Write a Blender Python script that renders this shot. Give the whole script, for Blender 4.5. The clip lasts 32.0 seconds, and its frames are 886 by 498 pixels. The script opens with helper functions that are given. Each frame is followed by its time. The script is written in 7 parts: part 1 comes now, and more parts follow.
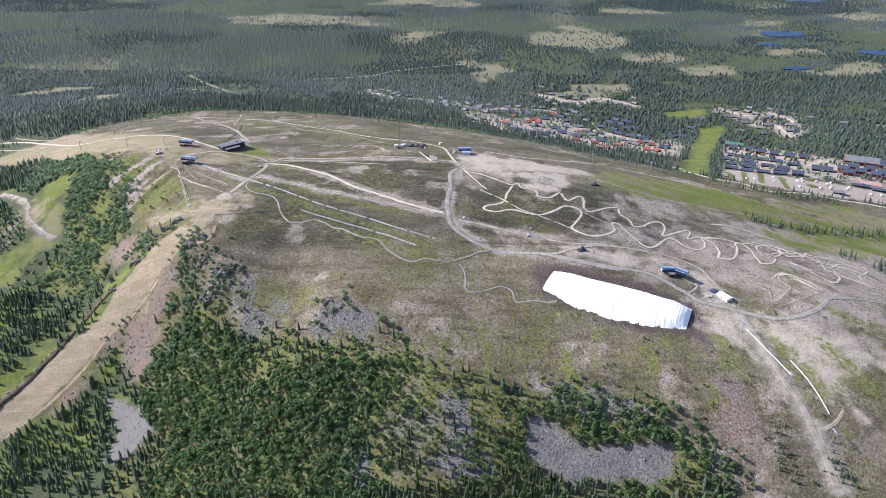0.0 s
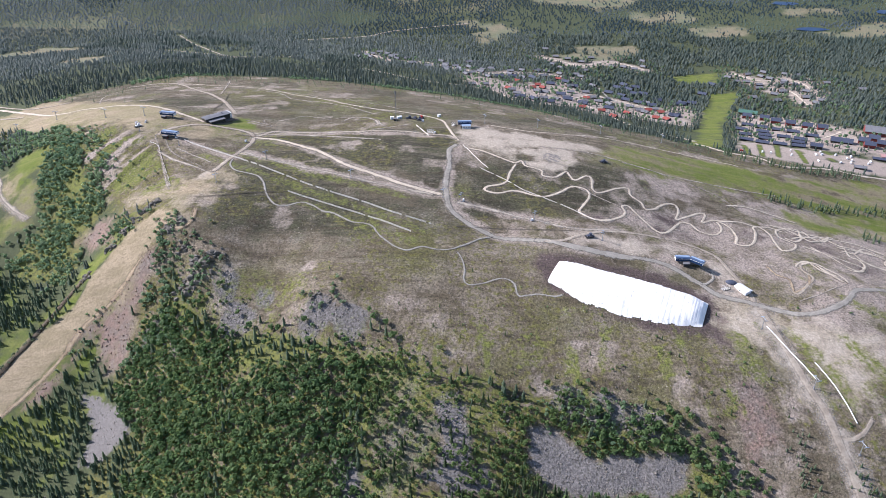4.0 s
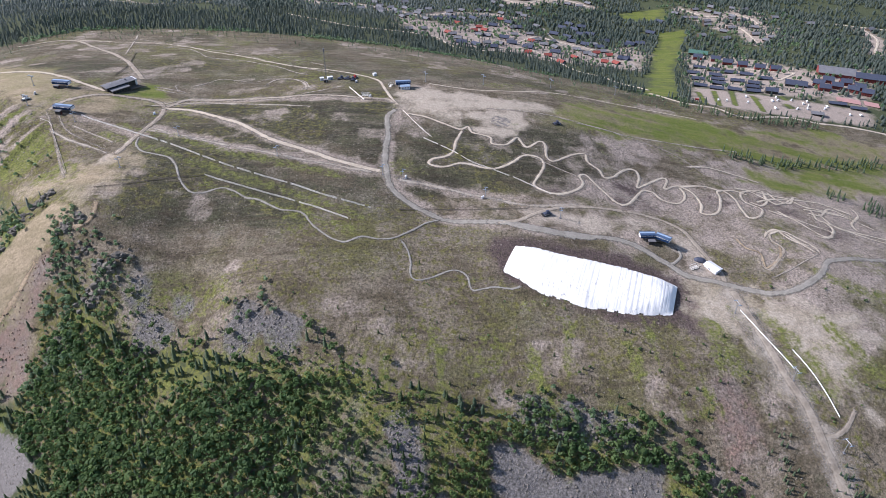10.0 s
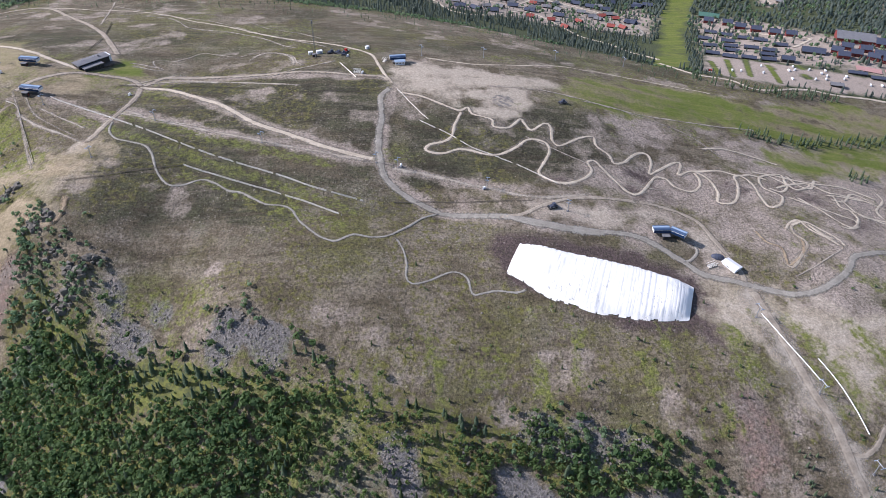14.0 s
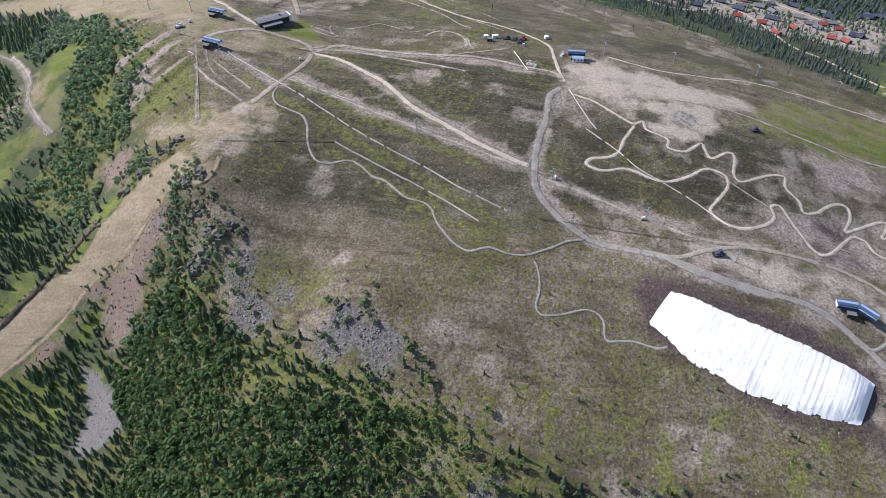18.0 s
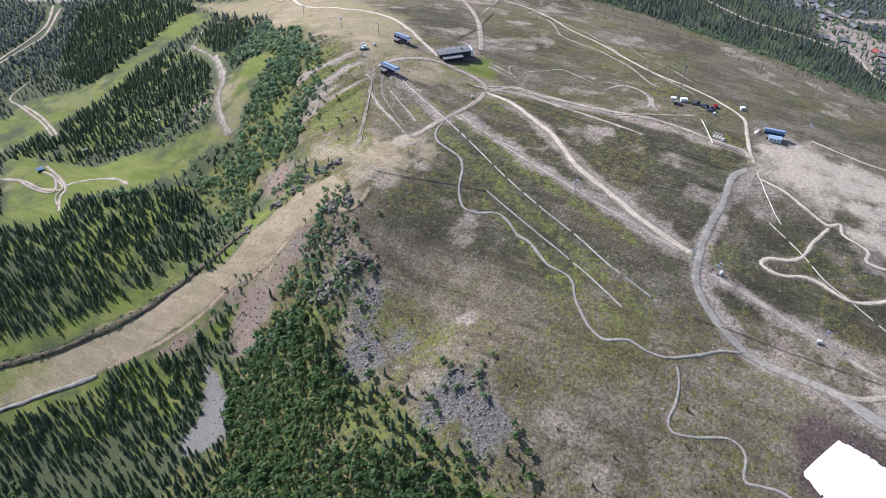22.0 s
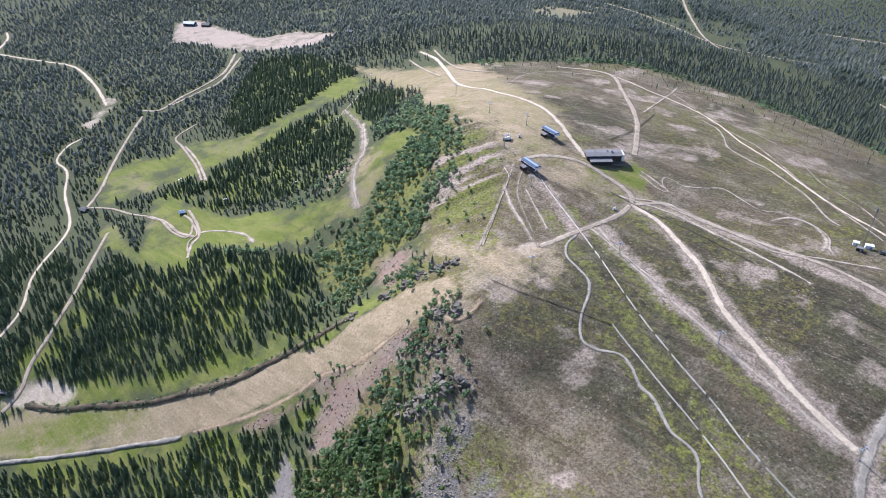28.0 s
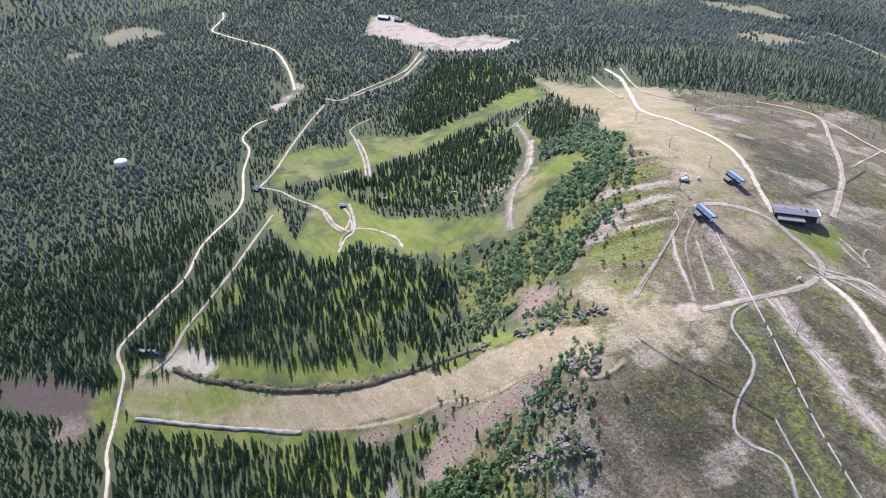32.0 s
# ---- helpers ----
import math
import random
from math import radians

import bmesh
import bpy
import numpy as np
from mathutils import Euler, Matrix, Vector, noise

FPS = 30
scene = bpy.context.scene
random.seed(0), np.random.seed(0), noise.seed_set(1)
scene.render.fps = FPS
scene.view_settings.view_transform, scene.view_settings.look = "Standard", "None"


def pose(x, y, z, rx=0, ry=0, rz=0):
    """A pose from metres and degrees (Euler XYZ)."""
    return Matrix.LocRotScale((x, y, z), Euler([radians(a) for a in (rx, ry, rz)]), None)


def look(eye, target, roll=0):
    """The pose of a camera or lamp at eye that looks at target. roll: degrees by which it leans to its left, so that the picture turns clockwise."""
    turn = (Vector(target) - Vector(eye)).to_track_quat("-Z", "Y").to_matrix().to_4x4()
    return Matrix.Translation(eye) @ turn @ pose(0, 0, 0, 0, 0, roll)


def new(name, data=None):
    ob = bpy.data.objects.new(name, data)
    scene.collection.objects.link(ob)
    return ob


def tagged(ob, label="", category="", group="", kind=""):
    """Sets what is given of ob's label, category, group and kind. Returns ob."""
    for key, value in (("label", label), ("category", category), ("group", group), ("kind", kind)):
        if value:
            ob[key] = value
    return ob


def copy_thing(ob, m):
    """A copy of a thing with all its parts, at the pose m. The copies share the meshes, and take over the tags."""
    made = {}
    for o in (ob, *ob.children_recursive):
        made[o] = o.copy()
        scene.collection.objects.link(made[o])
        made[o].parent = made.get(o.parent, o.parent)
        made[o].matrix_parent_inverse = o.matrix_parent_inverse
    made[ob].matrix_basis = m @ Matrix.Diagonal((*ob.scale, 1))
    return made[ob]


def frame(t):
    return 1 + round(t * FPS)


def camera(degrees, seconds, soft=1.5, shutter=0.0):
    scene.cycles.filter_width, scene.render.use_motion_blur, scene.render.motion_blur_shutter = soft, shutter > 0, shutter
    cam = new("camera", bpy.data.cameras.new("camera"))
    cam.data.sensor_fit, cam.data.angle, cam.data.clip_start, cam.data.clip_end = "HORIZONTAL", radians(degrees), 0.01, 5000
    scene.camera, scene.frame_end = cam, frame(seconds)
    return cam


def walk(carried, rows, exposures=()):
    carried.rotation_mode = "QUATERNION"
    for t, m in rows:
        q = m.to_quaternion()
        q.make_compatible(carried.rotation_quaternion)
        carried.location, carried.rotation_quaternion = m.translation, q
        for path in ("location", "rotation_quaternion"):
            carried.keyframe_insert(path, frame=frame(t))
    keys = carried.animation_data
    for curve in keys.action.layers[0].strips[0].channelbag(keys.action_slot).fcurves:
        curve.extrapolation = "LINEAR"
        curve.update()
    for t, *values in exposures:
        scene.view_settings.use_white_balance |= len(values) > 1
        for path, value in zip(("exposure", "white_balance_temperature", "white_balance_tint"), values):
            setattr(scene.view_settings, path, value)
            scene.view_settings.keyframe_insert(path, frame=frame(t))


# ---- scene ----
cam = camera(64.29, 32.0, soft=0.7)
# The flight: seconds, place, heading to the left of north, tilt and roll in degrees
FLIGHT = [
    (0, 0.02, -0.03, 400.04, -0.01, -27.47, 0.24),
    (0.5, 0.25, 5.53, 400.34, 0.01, -28.33, 0.23),
    (1, 0.51, 11.14, 400.47, 0.01, -29.33, 0.22),
    (1.5, 0.79, 16.71, 400.49, 0.03, -30.38, 0.21),
    (2, 1.11, 22.26, 400.41, 0.05, -31.18, 0.19),
    (2.5, 1.46, 27.79, 400.21, 0.07, -31.07, 0.20),
    (3, 1.83, 33.32, 399.96, 0.09, -30.99, 0.18),
    (3.5, 2.24, 38.83, 399.74, 0.11, -30.88, 0.15),
    (5.5, 3.94, 60.64, 399.62, 0.03, -30.74, -0.00),
    (6, 4.00, 65.97, 399.57, -0.03, -30.71, 0.01),
    (6.5, 3.93, 71.20, 399.48, -1.42, -30.70, 0.01),
    (7, 3.85, 76.41, 399.38, -4.90, -30.63, -0.14),
    (7.5, 3.89, 81.65, 399.33, -4.93, -30.58, -0.12),
    (8, 4.03, 86.94, 399.31, -4.96, -31.79, -0.18),
    (8.5, 4.24, 92.26, 399.28, -4.97, -33.94, -0.23),
    (9, 4.57, 97.61, 399.31, -4.98, -35.59, -0.23),
    (9.5, 5.02, 102.96, 399.39, -5.07, -35.99, -0.21),
    (10, 5.50, 108.40, 399.53, -5.16, -35.99, -0.24),
    (10.5, 6.03, 113.83, 399.68, -5.18, -35.98, -0.21),
    (11, 6.52, 119.14, 399.75, -5.23, -35.98, -0.19),
    (11.5, 6.99, 124.36, 399.79, -5.23, -35.98, -0.18),
    (12, 7.40, 129.51, 399.78, -5.25, -35.97, -0.14),
    (12.5, 7.85, 134.64, 399.75, -5.32, -36.14, -0.13),
    (13, 8.28, 139.72, 399.68, -5.34, -37.29, -0.12),
    (13.5, 8.70, 144.76, 399.55, -5.32, -38.59, -0.11),
    (14, 9.17, 149.82, 399.44, -5.34, -39.49, -0.09),
    (14.5, 9.74, 154.96, 399.38, -5.36, -40.05, -0.06),
    (16.5, 13.00, 176.18, 399.73, -5.38, -41.73, -0.05),
    (17, 13.97, 181.37, 399.87, -3.67, -41.80, -0.18),
    (17.5, 14.97, 186.47, 400.01, 4.47, -41.92, -0.03),
    (18, 15.98, 191.48, 400.13, 10.82, -42.05, 0.09),
    (18.5, 16.80, 196.39, 400.21, 14.09, -42.12, 0.07),
    (19, 17.35, 201.20, 400.26, 18.32, -42.20, 0.05),
    (19.5, 17.73, 205.95, 400.27, 20.04, -42.18, 0.19),
    (20, 17.83, 210.56, 400.27, 20.03, -40.91, 0.26),
    (20.5, 17.62, 215.03, 400.23, 19.98, -40.25, 0.23),
    (21, 17.15, 219.44, 400.15, 21.44, -40.24, 0.22),
    (21.5, 16.43, 223.83, 400.07, 25.38, -40.25, 0.27),
    (22, 15.54, 228.24, 399.99, 27.61, -40.26, 0.31),
    (22.5, 14.54, 232.58, 399.92, 27.85, -40.04, 0.34),
    (23, 13.45, 236.90, 399.85, 27.90, -37.98, 0.34),
    (23.5, 12.21, 241.18, 399.76, 27.90, -35.87, 0.27),
    (24, 10.88, 245.46, 399.69, 30.54, -35.82, 0.23),
    (24.5, 9.49, 249.80, 399.66, 31.22, -35.78, 0.20),
    (26.5, 3.53, 267.31, 400.23, 33.44, -35.66, -0.33),
    (27, 1.65, 271.31, 400.25, 35.50, -35.62, -0.36),
    (27.5, -0.43, 275.11, 400.21, 38.38, -35.55, -0.28),
    (28, -2.68, 278.74, 400.16, 41.62, -35.50, -0.22),
    (28.5, -4.98, 282.21, 400.16, 43.28, -35.46, -0.17),
    (29, -7.37, 285.60, 400.21, 43.35, -35.41, -0.21),
    (29.5, -9.81, 288.86, 400.27, 44.46, -35.38, -0.21),
    (30, -12.18, 292.05, 400.32, 46.20, -35.42, -0.19),
    (30.5, -14.58, 295.11, 400.38, 48.83, -35.45, -0.14),
    (31, -16.92, 298.07, 400.46, 53.02, -35.49, -0.00),
    (31.5, -19.11, 300.97, 400.47, 55.98, -35.51, 0.02),
    (32, -21.13, 303.83, 400.34, 57.31, -35.44, 0.03),
]


def aim(x, y, z, heading, tilt, roll):
    h, t = radians(heading), radians(tilt)
    way = Vector((-math.sin(h) * math.cos(t), math.cos(h) * math.cos(t), math.sin(t)))
    eye = Vector((x, y, z))
    return look(eye, eye + way * 100, -roll)


walk(cam, [(row[0], aim(*row[1:])) for row in FLIGHT], [(0, 0.68, 5930, 18), (6, 0.56, 6000, 19), (10, 0.38, 6000, 19), (14, 0.33, 6000, 19), (17, 0.30, 6000, 18), (20, 0.42, 5900, 16), (24, 0.58, 5880, 16), (28, 0.70, 5880, 19), (32, 0.82, 5880, 19)])

# ---- light ----
SUN_AZ, SUN_EL = radians(286.0), radians(36.0)   # compass bearing (clockwise from +y), height
world = bpy.data.worlds.new("sky")
scene.world = world
world.use_nodes = True
_nt = world.node_tree
_sky = _nt.nodes.new("ShaderNodeTexSky")
_sky.sky_type, _sky.sun_disc = "NISHITA", False
_sky.sun_elevation, _sky.sun_rotation = SUN_EL, SUN_AZ
_bg = _nt.nodes["Background"]
_bg.inputs["Strength"].default_value = 0.115
_nt.links.new(_sky.outputs[0], _bg.inputs["Color"])
_sun = bpy.data.lights.new("sun", "SUN")
_sun.energy, _sun.angle, _sun.color = 5.0, radians(0.5), (1.0, 0.965, 0.91)
_so = new("sun", _sun)
_so.matrix_world = look((math.sin(SUN_AZ) * math.cos(SUN_EL) * 900, math.cos(SUN_AZ) * math.cos(SUN_EL) * 900,
                         math.sin(SUN_EL) * 900), (0, 0, 0))

# ---- materials ----
def _mix(nt, a, b, fac):
    m = nt.nodes.new("ShaderNodeMix")
    m.data_type = "RGBA"
    for sock, v in ((m.inputs[0], fac), (m.inputs[6], a), (m.inputs[7], b)):
        if isinstance(v, (int, float)):
            sock.default_value = v
        elif isinstance(v, tuple):
            sock.default_value = (*v[:3], 1)
        else:
            nt.links.new(v, sock)
    return m.outputs[2]


def _math(nt, op, a, b=0.0, c=0.0, clamp=False):
    m = nt.nodes.new("ShaderNodeMath")
    m.operation, m.use_clamp = op, clamp
    for sock, v in zip(m.inputs, (a, b, c)):
        if isinstance(v, (int, float)):
            sock.default_value = v
        else:
            nt.links.new(v, sock)
    return m.outputs[0]


def _noise(nt, vec, scale, detail=4.0, rough=0.6):
    n = nt.nodes.new("ShaderNodeTexNoise")
    n.inputs["Scale"].default_value, n.inputs["Detail"].default_value = scale, detail
    n.inputs["Roughness"].default_value = rough
    nt.links.new(vec, n.inputs["Vector"])
    return n.outputs[0]


def _ramp(nt, fac, lo, hi):
    r = nt.nodes.new("ShaderNodeMapRange")
    r.inputs[1].default_value, r.inputs[2].default_value = lo, hi
    nt.links.new(fac, r.inputs[0])
    return r.outputs[0]


def _start(name):
    m = bpy.data.materials.new(name)
    m.use_nodes = True
    nt = m.node_tree
    return m, nt, nt.nodes["Principled BSDF"]


def surface(name, color, other=None, scale=0.6, fine=6.0, rough=0.85, metal=0.0, bump=0.3, spread=0.35, source=""):
    """A weathered surface: two colours mixed by coarse and fine noise, with relief. source: object / island / tint brings
    a shift of its own for each object, loose piece or plant."""
    m, nt, p = _start(name)
    tc = nt.nodes.new("ShaderNodeTexCoord")
    vec = tc.outputs["Object"]
    if other is None:
        other = tuple(c * (1 - spread) for c in color)
    coarse = _noise(nt, vec, scale, 3)
    grain = _noise(nt, vec, fine, 5)
    f = _math(nt, "ADD", _math(nt, "MULTIPLY", _ramp(nt, coarse, 0.3, 0.7), 0.6), _math(nt, "MULTIPLY", grain, 0.4))
    if source == "object":
        o = nt.nodes.new("ShaderNodeObjectInfo")
        f = _math(nt, "ADD", _math(nt, "MULTIPLY", f, 0.5), _math(nt, "MULTIPLY", o.outputs["Random"], 0.5))
    elif source == "island":
        o = nt.nodes.new("ShaderNodeNewGeometry")
        f = _math(nt, "ADD", _math(nt, "MULTIPLY", f, 0.4), _math(nt, "MULTIPLY", o.outputs["Random Per Island"], 0.6))
    elif source == "tint":
        o = nt.nodes.new("ShaderNodeAttribute")
        o.attribute_name = "tint"
        g = nt.nodes.new("ShaderNodeNewGeometry")
        f = _math(nt, "ADD", _math(nt, "MULTIPLY", g.outputs["Random Per Island"], 0.35),
                  _math(nt, "MULTIPLY", o.outputs["Fac"], 0.65))
    col = _mix(nt, color, other, f)
    nt.links.new(col, p.inputs["Base Color"])
    p.inputs["Roughness"].default_value, p.inputs["Metallic"].default_value = rough, metal
    p.inputs["Specular IOR Level"].default_value = 0.3
    if bump:
        b = nt.nodes.new("ShaderNodeBump")
        b.inputs["Strength"].default_value, b.inputs["Distance"].default_value = bump, 0.1
        nt.links.new(grain, b.inputs["Height"])
        nt.links.new(b.outputs[0], p.inputs["Normal"])
    return m


def ground_material():
    m, nt, p = _start("fell_ground")
    tc = nt.nodes.new("ShaderNodeTexCoord")
    vec = tc.outputs["Object"]
    big, mid = _noise(nt, vec, 0.016, 5, 0.62), _noise(nt, vec, 0.060, 6, 0.66)
    small, fine = _noise(nt, vec, 0.28, 5, 0.65), _noise(nt, vec, 1.1, 5, 0.75)
    cover, heather = [], None
    for name in ("cover_d", "cover_a", "cover_b", "cover_c"):
        a = nt.nodes.new("ShaderNodeAttribute")
        a.attribute_name = name
        s = nt.nodes.new("ShaderNodeSeparateColor")
        nt.links.new(a.outputs["Color"], s.inputs[0])
        cover += list(s.outputs[:3])
        heather = a.outputs["Alpha"] if heather is None else heather
    soil, tan, lush, grass, sand, scree, straw, floor, red, moss, pale, marsh = cover
    # heath: brown dwarf shrubs, olive moss, pale lichen and stones, with streaks running down the slope
    mp = nt.nodes.new("ShaderNodeMapping")
    mp.inputs["Rotation"].default_value = (0, 0, radians(43))
    mp.inputs["Scale"].default_value = (0.22, 1.6, 1.0)
    nt.links.new(vec, mp.inputs["Vector"])
    streak = _noise(nt, mp.outputs[0], 0.10, 5, 0.62)
    rills = _noise(nt, mp.outputs[0], 0.42, 4, 0.7)
    other = nt.nodes.new("ShaderNodeMapping")
    other.inputs["Location"].default_value = (431.0, 77.0, 19.0)
    nt.links.new(vec, other.inputs["Vector"])
    blotch = _noise(nt, other.outputs[0], 0.034, 6, 0.68)
    heath = _mix(nt, (0.108, 0.088, 0.057), (0.215, 0.178, 0.132), _ramp(nt, mid, 0.40, 0.60))
    heath = _mix(nt, heath, (0.118, 0.114, 0.046), _math(nt, "MULTIPLY", _ramp(nt, big, 0.50, 0.62), 0.75))
    shrub = _mix(nt, (0.046, 0.042, 0.029), (0.086, 0.084, 0.048), _ramp(nt, mid, 0.40, 0.62))
    heath = _mix(nt, heath, shrub, _ramp(nt, _math(nt, "ADD", heather, _math(nt, "MULTIPLY", _math(nt, "SUBTRACT", mid, 0.5), 2.0)), 0.3, 0.8))
    heath = _mix(nt, heath, (0.078, 0.062, 0.042), _math(nt, "MULTIPLY", _ramp(nt, streak, 0.47, 0.36), 0.75))
    heath = _mix(nt, heath, (0.190, 0.160, 0.122), _math(nt, "MULTIPLY", _ramp(nt, streak, 0.54, 0.68), 0.6))
    heath = _mix(nt, heath, (0.250, 0.215, 0.172), _math(nt, "MULTIPLY", _ramp(nt, blotch, 0.54, 0.68), 0.48))
    heath = _mix(nt, heath, (0.290, 0.252, 0.205), _math(nt, "MULTIPLY", _ramp(nt, small, 0.56, 0.70), 0.32))
    heath = _mix(nt, heath, (0.050, 0.046, 0.028), _math(nt, "MULTIPLY", _ramp(nt, fine, 0.54, 0.68), 0.7))

    def lay(base, col_a, col_b, weight, noise_, sharp=0.35):
        # a cover grows in from its weight, broken up by noise at its edge
        w = _math(nt, "ADD", weight, _math(nt, "MULTIPLY", _math(nt, "SUBTRACT", noise_, 0.5), 2.0))
        w = _ramp(nt, w, 0.5 - sharp / 2, 0.5 + sharp / 2)
        w = _math(nt, "MULTIPLY", w, _ramp(nt, weight, 0.02, 0.2))
        return _mix(nt, base, _mix(nt, col_a, col_b, _ramp(nt, fine, 0.35, 0.68)), w)

    c = lay(heath, (0.044, 0.056, 0.028), (0.092, 0.102, 0.052), floor, small)
    c = lay(c, (0.112, 0.104, 0.032), (0.165, 0.156, 0.052), moss, small)
    c = lay(c, _mix(nt, (0.225, 0.188, 0.122), (0.140, 0.160, 0.095), _ramp(nt, big, 0.42, 0.58)), (0.165, 0.152, 0.095), marsh, mid, 0.7)
    c = lay(c, (0.385, 0.322, 0.272), (0.262, 0.214, 0.178), pale, mid, 0.6)
    c = lay(c, (0.120, 0.088, 0.080), (0.068, 0.052, 0.048), soil, mid, 0.5)
    c = lay(c, _mix(nt, (0.305, 0.252, 0.160), (0.190, 0.176, 0.078), _ramp(nt, mid, 0.46, 0.62)), (0.215, 0.182, 0.108), straw, mid, 0.5)
    c = lay(c, _mix(nt, (0.090, 0.124, 0.020), (0.186, 0.184, 0.062), _ramp(nt, streak, 0.40, 0.64)), (0.124, 0.148, 0.032), grass, mid, 0.5)
    c = lay(c, (0.440, 0.380, 0.305), (0.330, 0.280, 0.222), sand, mid, 0.5)
    c = lay(c, _mix(nt, _mix(nt, (0.345, 0.278, 0.190), (0.222, 0.184, 0.112), _ramp(nt, streak, 0.42, 0.58)), (0.190, 0.152, 0.098), _ramp(nt, rills, 0.50, 0.66)), (0.270, 0.218, 0.142), tan, mid, 0.5)
    c = lay(c, _mix(nt, (0.265, 0.180, 0.142), (0.225, 0.190, 0.160), _ramp(nt, mid, 0.42, 0.58)), (0.150, 0.112, 0.096), red, small, 0.7)
    c = lay(c, (0.212, 0.196, 0.184), (0.112, 0.104, 0.098), scree, small)
    c = lay(c, (0.180, 0.190, 0.052), (0.108, 0.122, 0.036), lush, small, 0.5)
    # single stones and tussocks
    vo = nt.nodes.new("ShaderNodeTexVoronoi")
    vo.inputs["Scale"].default_value, vo.inputs["Randomness"].default_value = 0.8, 1.0
    nt.links.new(vec, vo.inputs["Vector"])
    sep = nt.nodes.new("ShaderNodeSeparateColor")
    nt.links.new(vo.outputs["Color"], sep.inputs[0])
    rare = _math(nt, "GREATER_THAN", _math(nt, "ADD", sep.outputs[0], _math(nt, "MULTIPLY", _math(nt, "SUBTRACT", blotch, 0.5), 2.6)), 0.86)
    size = _math(nt, "MULTIPLY_ADD", sep.outputs[2], 0.36, 0.12)
    stone = _math(nt, "MULTIPLY", rare, _math(nt, "LESS_THAN", vo.outputs["Distance"], size))
    open_ = _math(nt, "SUBTRACT", 1.0, _math(nt, "MAXIMUM", _math(nt, "MAXIMUM", _math(nt, "MAXIMUM", grass, floor), _math(nt, "MAXIMUM", sand, straw)), tan), clamp=True)
    c = _mix(nt, c, (0.300, 0.270, 0.230), _math(nt, "MULTIPLY", _math(nt, "MULTIPLY", stone, open_), 0.45))
    tuss = _math(nt, "MULTIPLY", _math(nt, "LESS_THAN", sep.outputs[1], 0.22), _math(nt, "LESS_THAN", vo.outputs["Distance"], 0.6))
    c = _mix(nt, c, (0.050, 0.050, 0.024), _math(nt, "MULTIPLY", _math(nt, "MULTIPLY", tuss, open_), 0.4))
    grit = nt.nodes.new("ShaderNodeHueSaturation")
    nt.links.new(c, grit.inputs["Color"])
    nt.links.new(_math(nt, "ADD", 1.0, _math(nt, "MULTIPLY", _math(nt, "SUBTRACT", _ramp(nt, _noise(nt, vec, 0.62, 6, 0.85), 0.38, 0.62), 0.5), _math(nt, "MULTIPLY_ADD", open_, 0.55, 0.45))), grit.inputs["Value"])
    c = grit.outputs[0]
    nt.links.new(c, p.inputs["Base Color"])
    p.inputs["Roughness"].default_value = 0.95
    p.inputs["Specular IOR Level"].default_value = 0.15
    b = nt.nodes.new("ShaderNodeBump")
    b.inputs["Distance"].default_value = 1.2
    nt.links.new(_math(nt, "MULTIPLY_ADD", open_, 0.7, 0.25), b.inputs["Strength"])
    nt.links.new(_math(nt, "ADD", small, _math(nt, "MULTIPLY", fine, 0.5)), b.inputs["Height"])
    nt.links.new(b.outputs[0], p.inputs["Normal"])
    return m


def road_surface(name, color, other, ruts=0.25, soft=0.4, patchy=0.6, cover=1.0):
    """Gravel or sand whose ragged edges give way to the ground below; two wheel ruts run along it."""
    m, nt, p = _start(name)
    tc = nt.nodes.new("ShaderNodeTexCoord")
    vec = tc.outputs["Object"]
    at = nt.nodes.new("ShaderNodeAttribute")
    at.attribute_name = "across"
    off = at.outputs["Fac"]
    blot, grain = _noise(nt, vec, 0.16, 4), _noise(nt, vec, 0.9, 5, 0.7)
    col = _mix(nt, color, other, _ramp(nt, blot, 0.36, 0.64))
    col = _mix(nt, col, tuple(c * 0.55 for c in other), _math(nt, "MULTIPLY", _ramp(nt, grain, 0.5, 0.68), 0.6))
    rut = _math(nt, "SUBTRACT", 1.0, _math(nt, "MULTIPLY", _math(nt, "ABSOLUTE", _math(nt, "SUBTRACT", off, 0.42)), 6.0), clamp=True)
    col = _mix(nt, col, tuple(min(1, c * 1.25) for c in color), _math(nt, "MULTIPLY", rut, ruts))
    nt.links.new(col, p.inputs["Base Color"])
    p.inputs["Roughness"].default_value, p.inputs["Specular IOR Level"].default_value = 0.95, 0.15
    wear = _math(nt, "ADD", _math(nt, "MULTIPLY", _math(nt, "SUBTRACT", _noise(nt, vec, 0.55, 6, 0.75), 0.5), 1.7),
                 _math(nt, "MULTIPLY", _math(nt, "SUBTRACT", _noise(nt, vec, 0.09, 3, 0.6), 0.5), patchy))
    keep = _math(nt, "MULTIPLY", _ramp(nt, _math(nt, "ADD", off, wear), 1.0, soft), cover)
    tr, mx = nt.nodes.new("ShaderNodeBsdfTransparent"), nt.nodes.new("ShaderNodeMixShader")
    nt.links.new(keep, mx.inputs[0])
    nt.links.new(tr.outputs[0], mx.inputs[1])
    nt.links.new(p.outputs[0], mx.inputs[2])
    nt.links.new(mx.outputs[0], nt.nodes["Material Output"].inputs["Surface"])
    return m


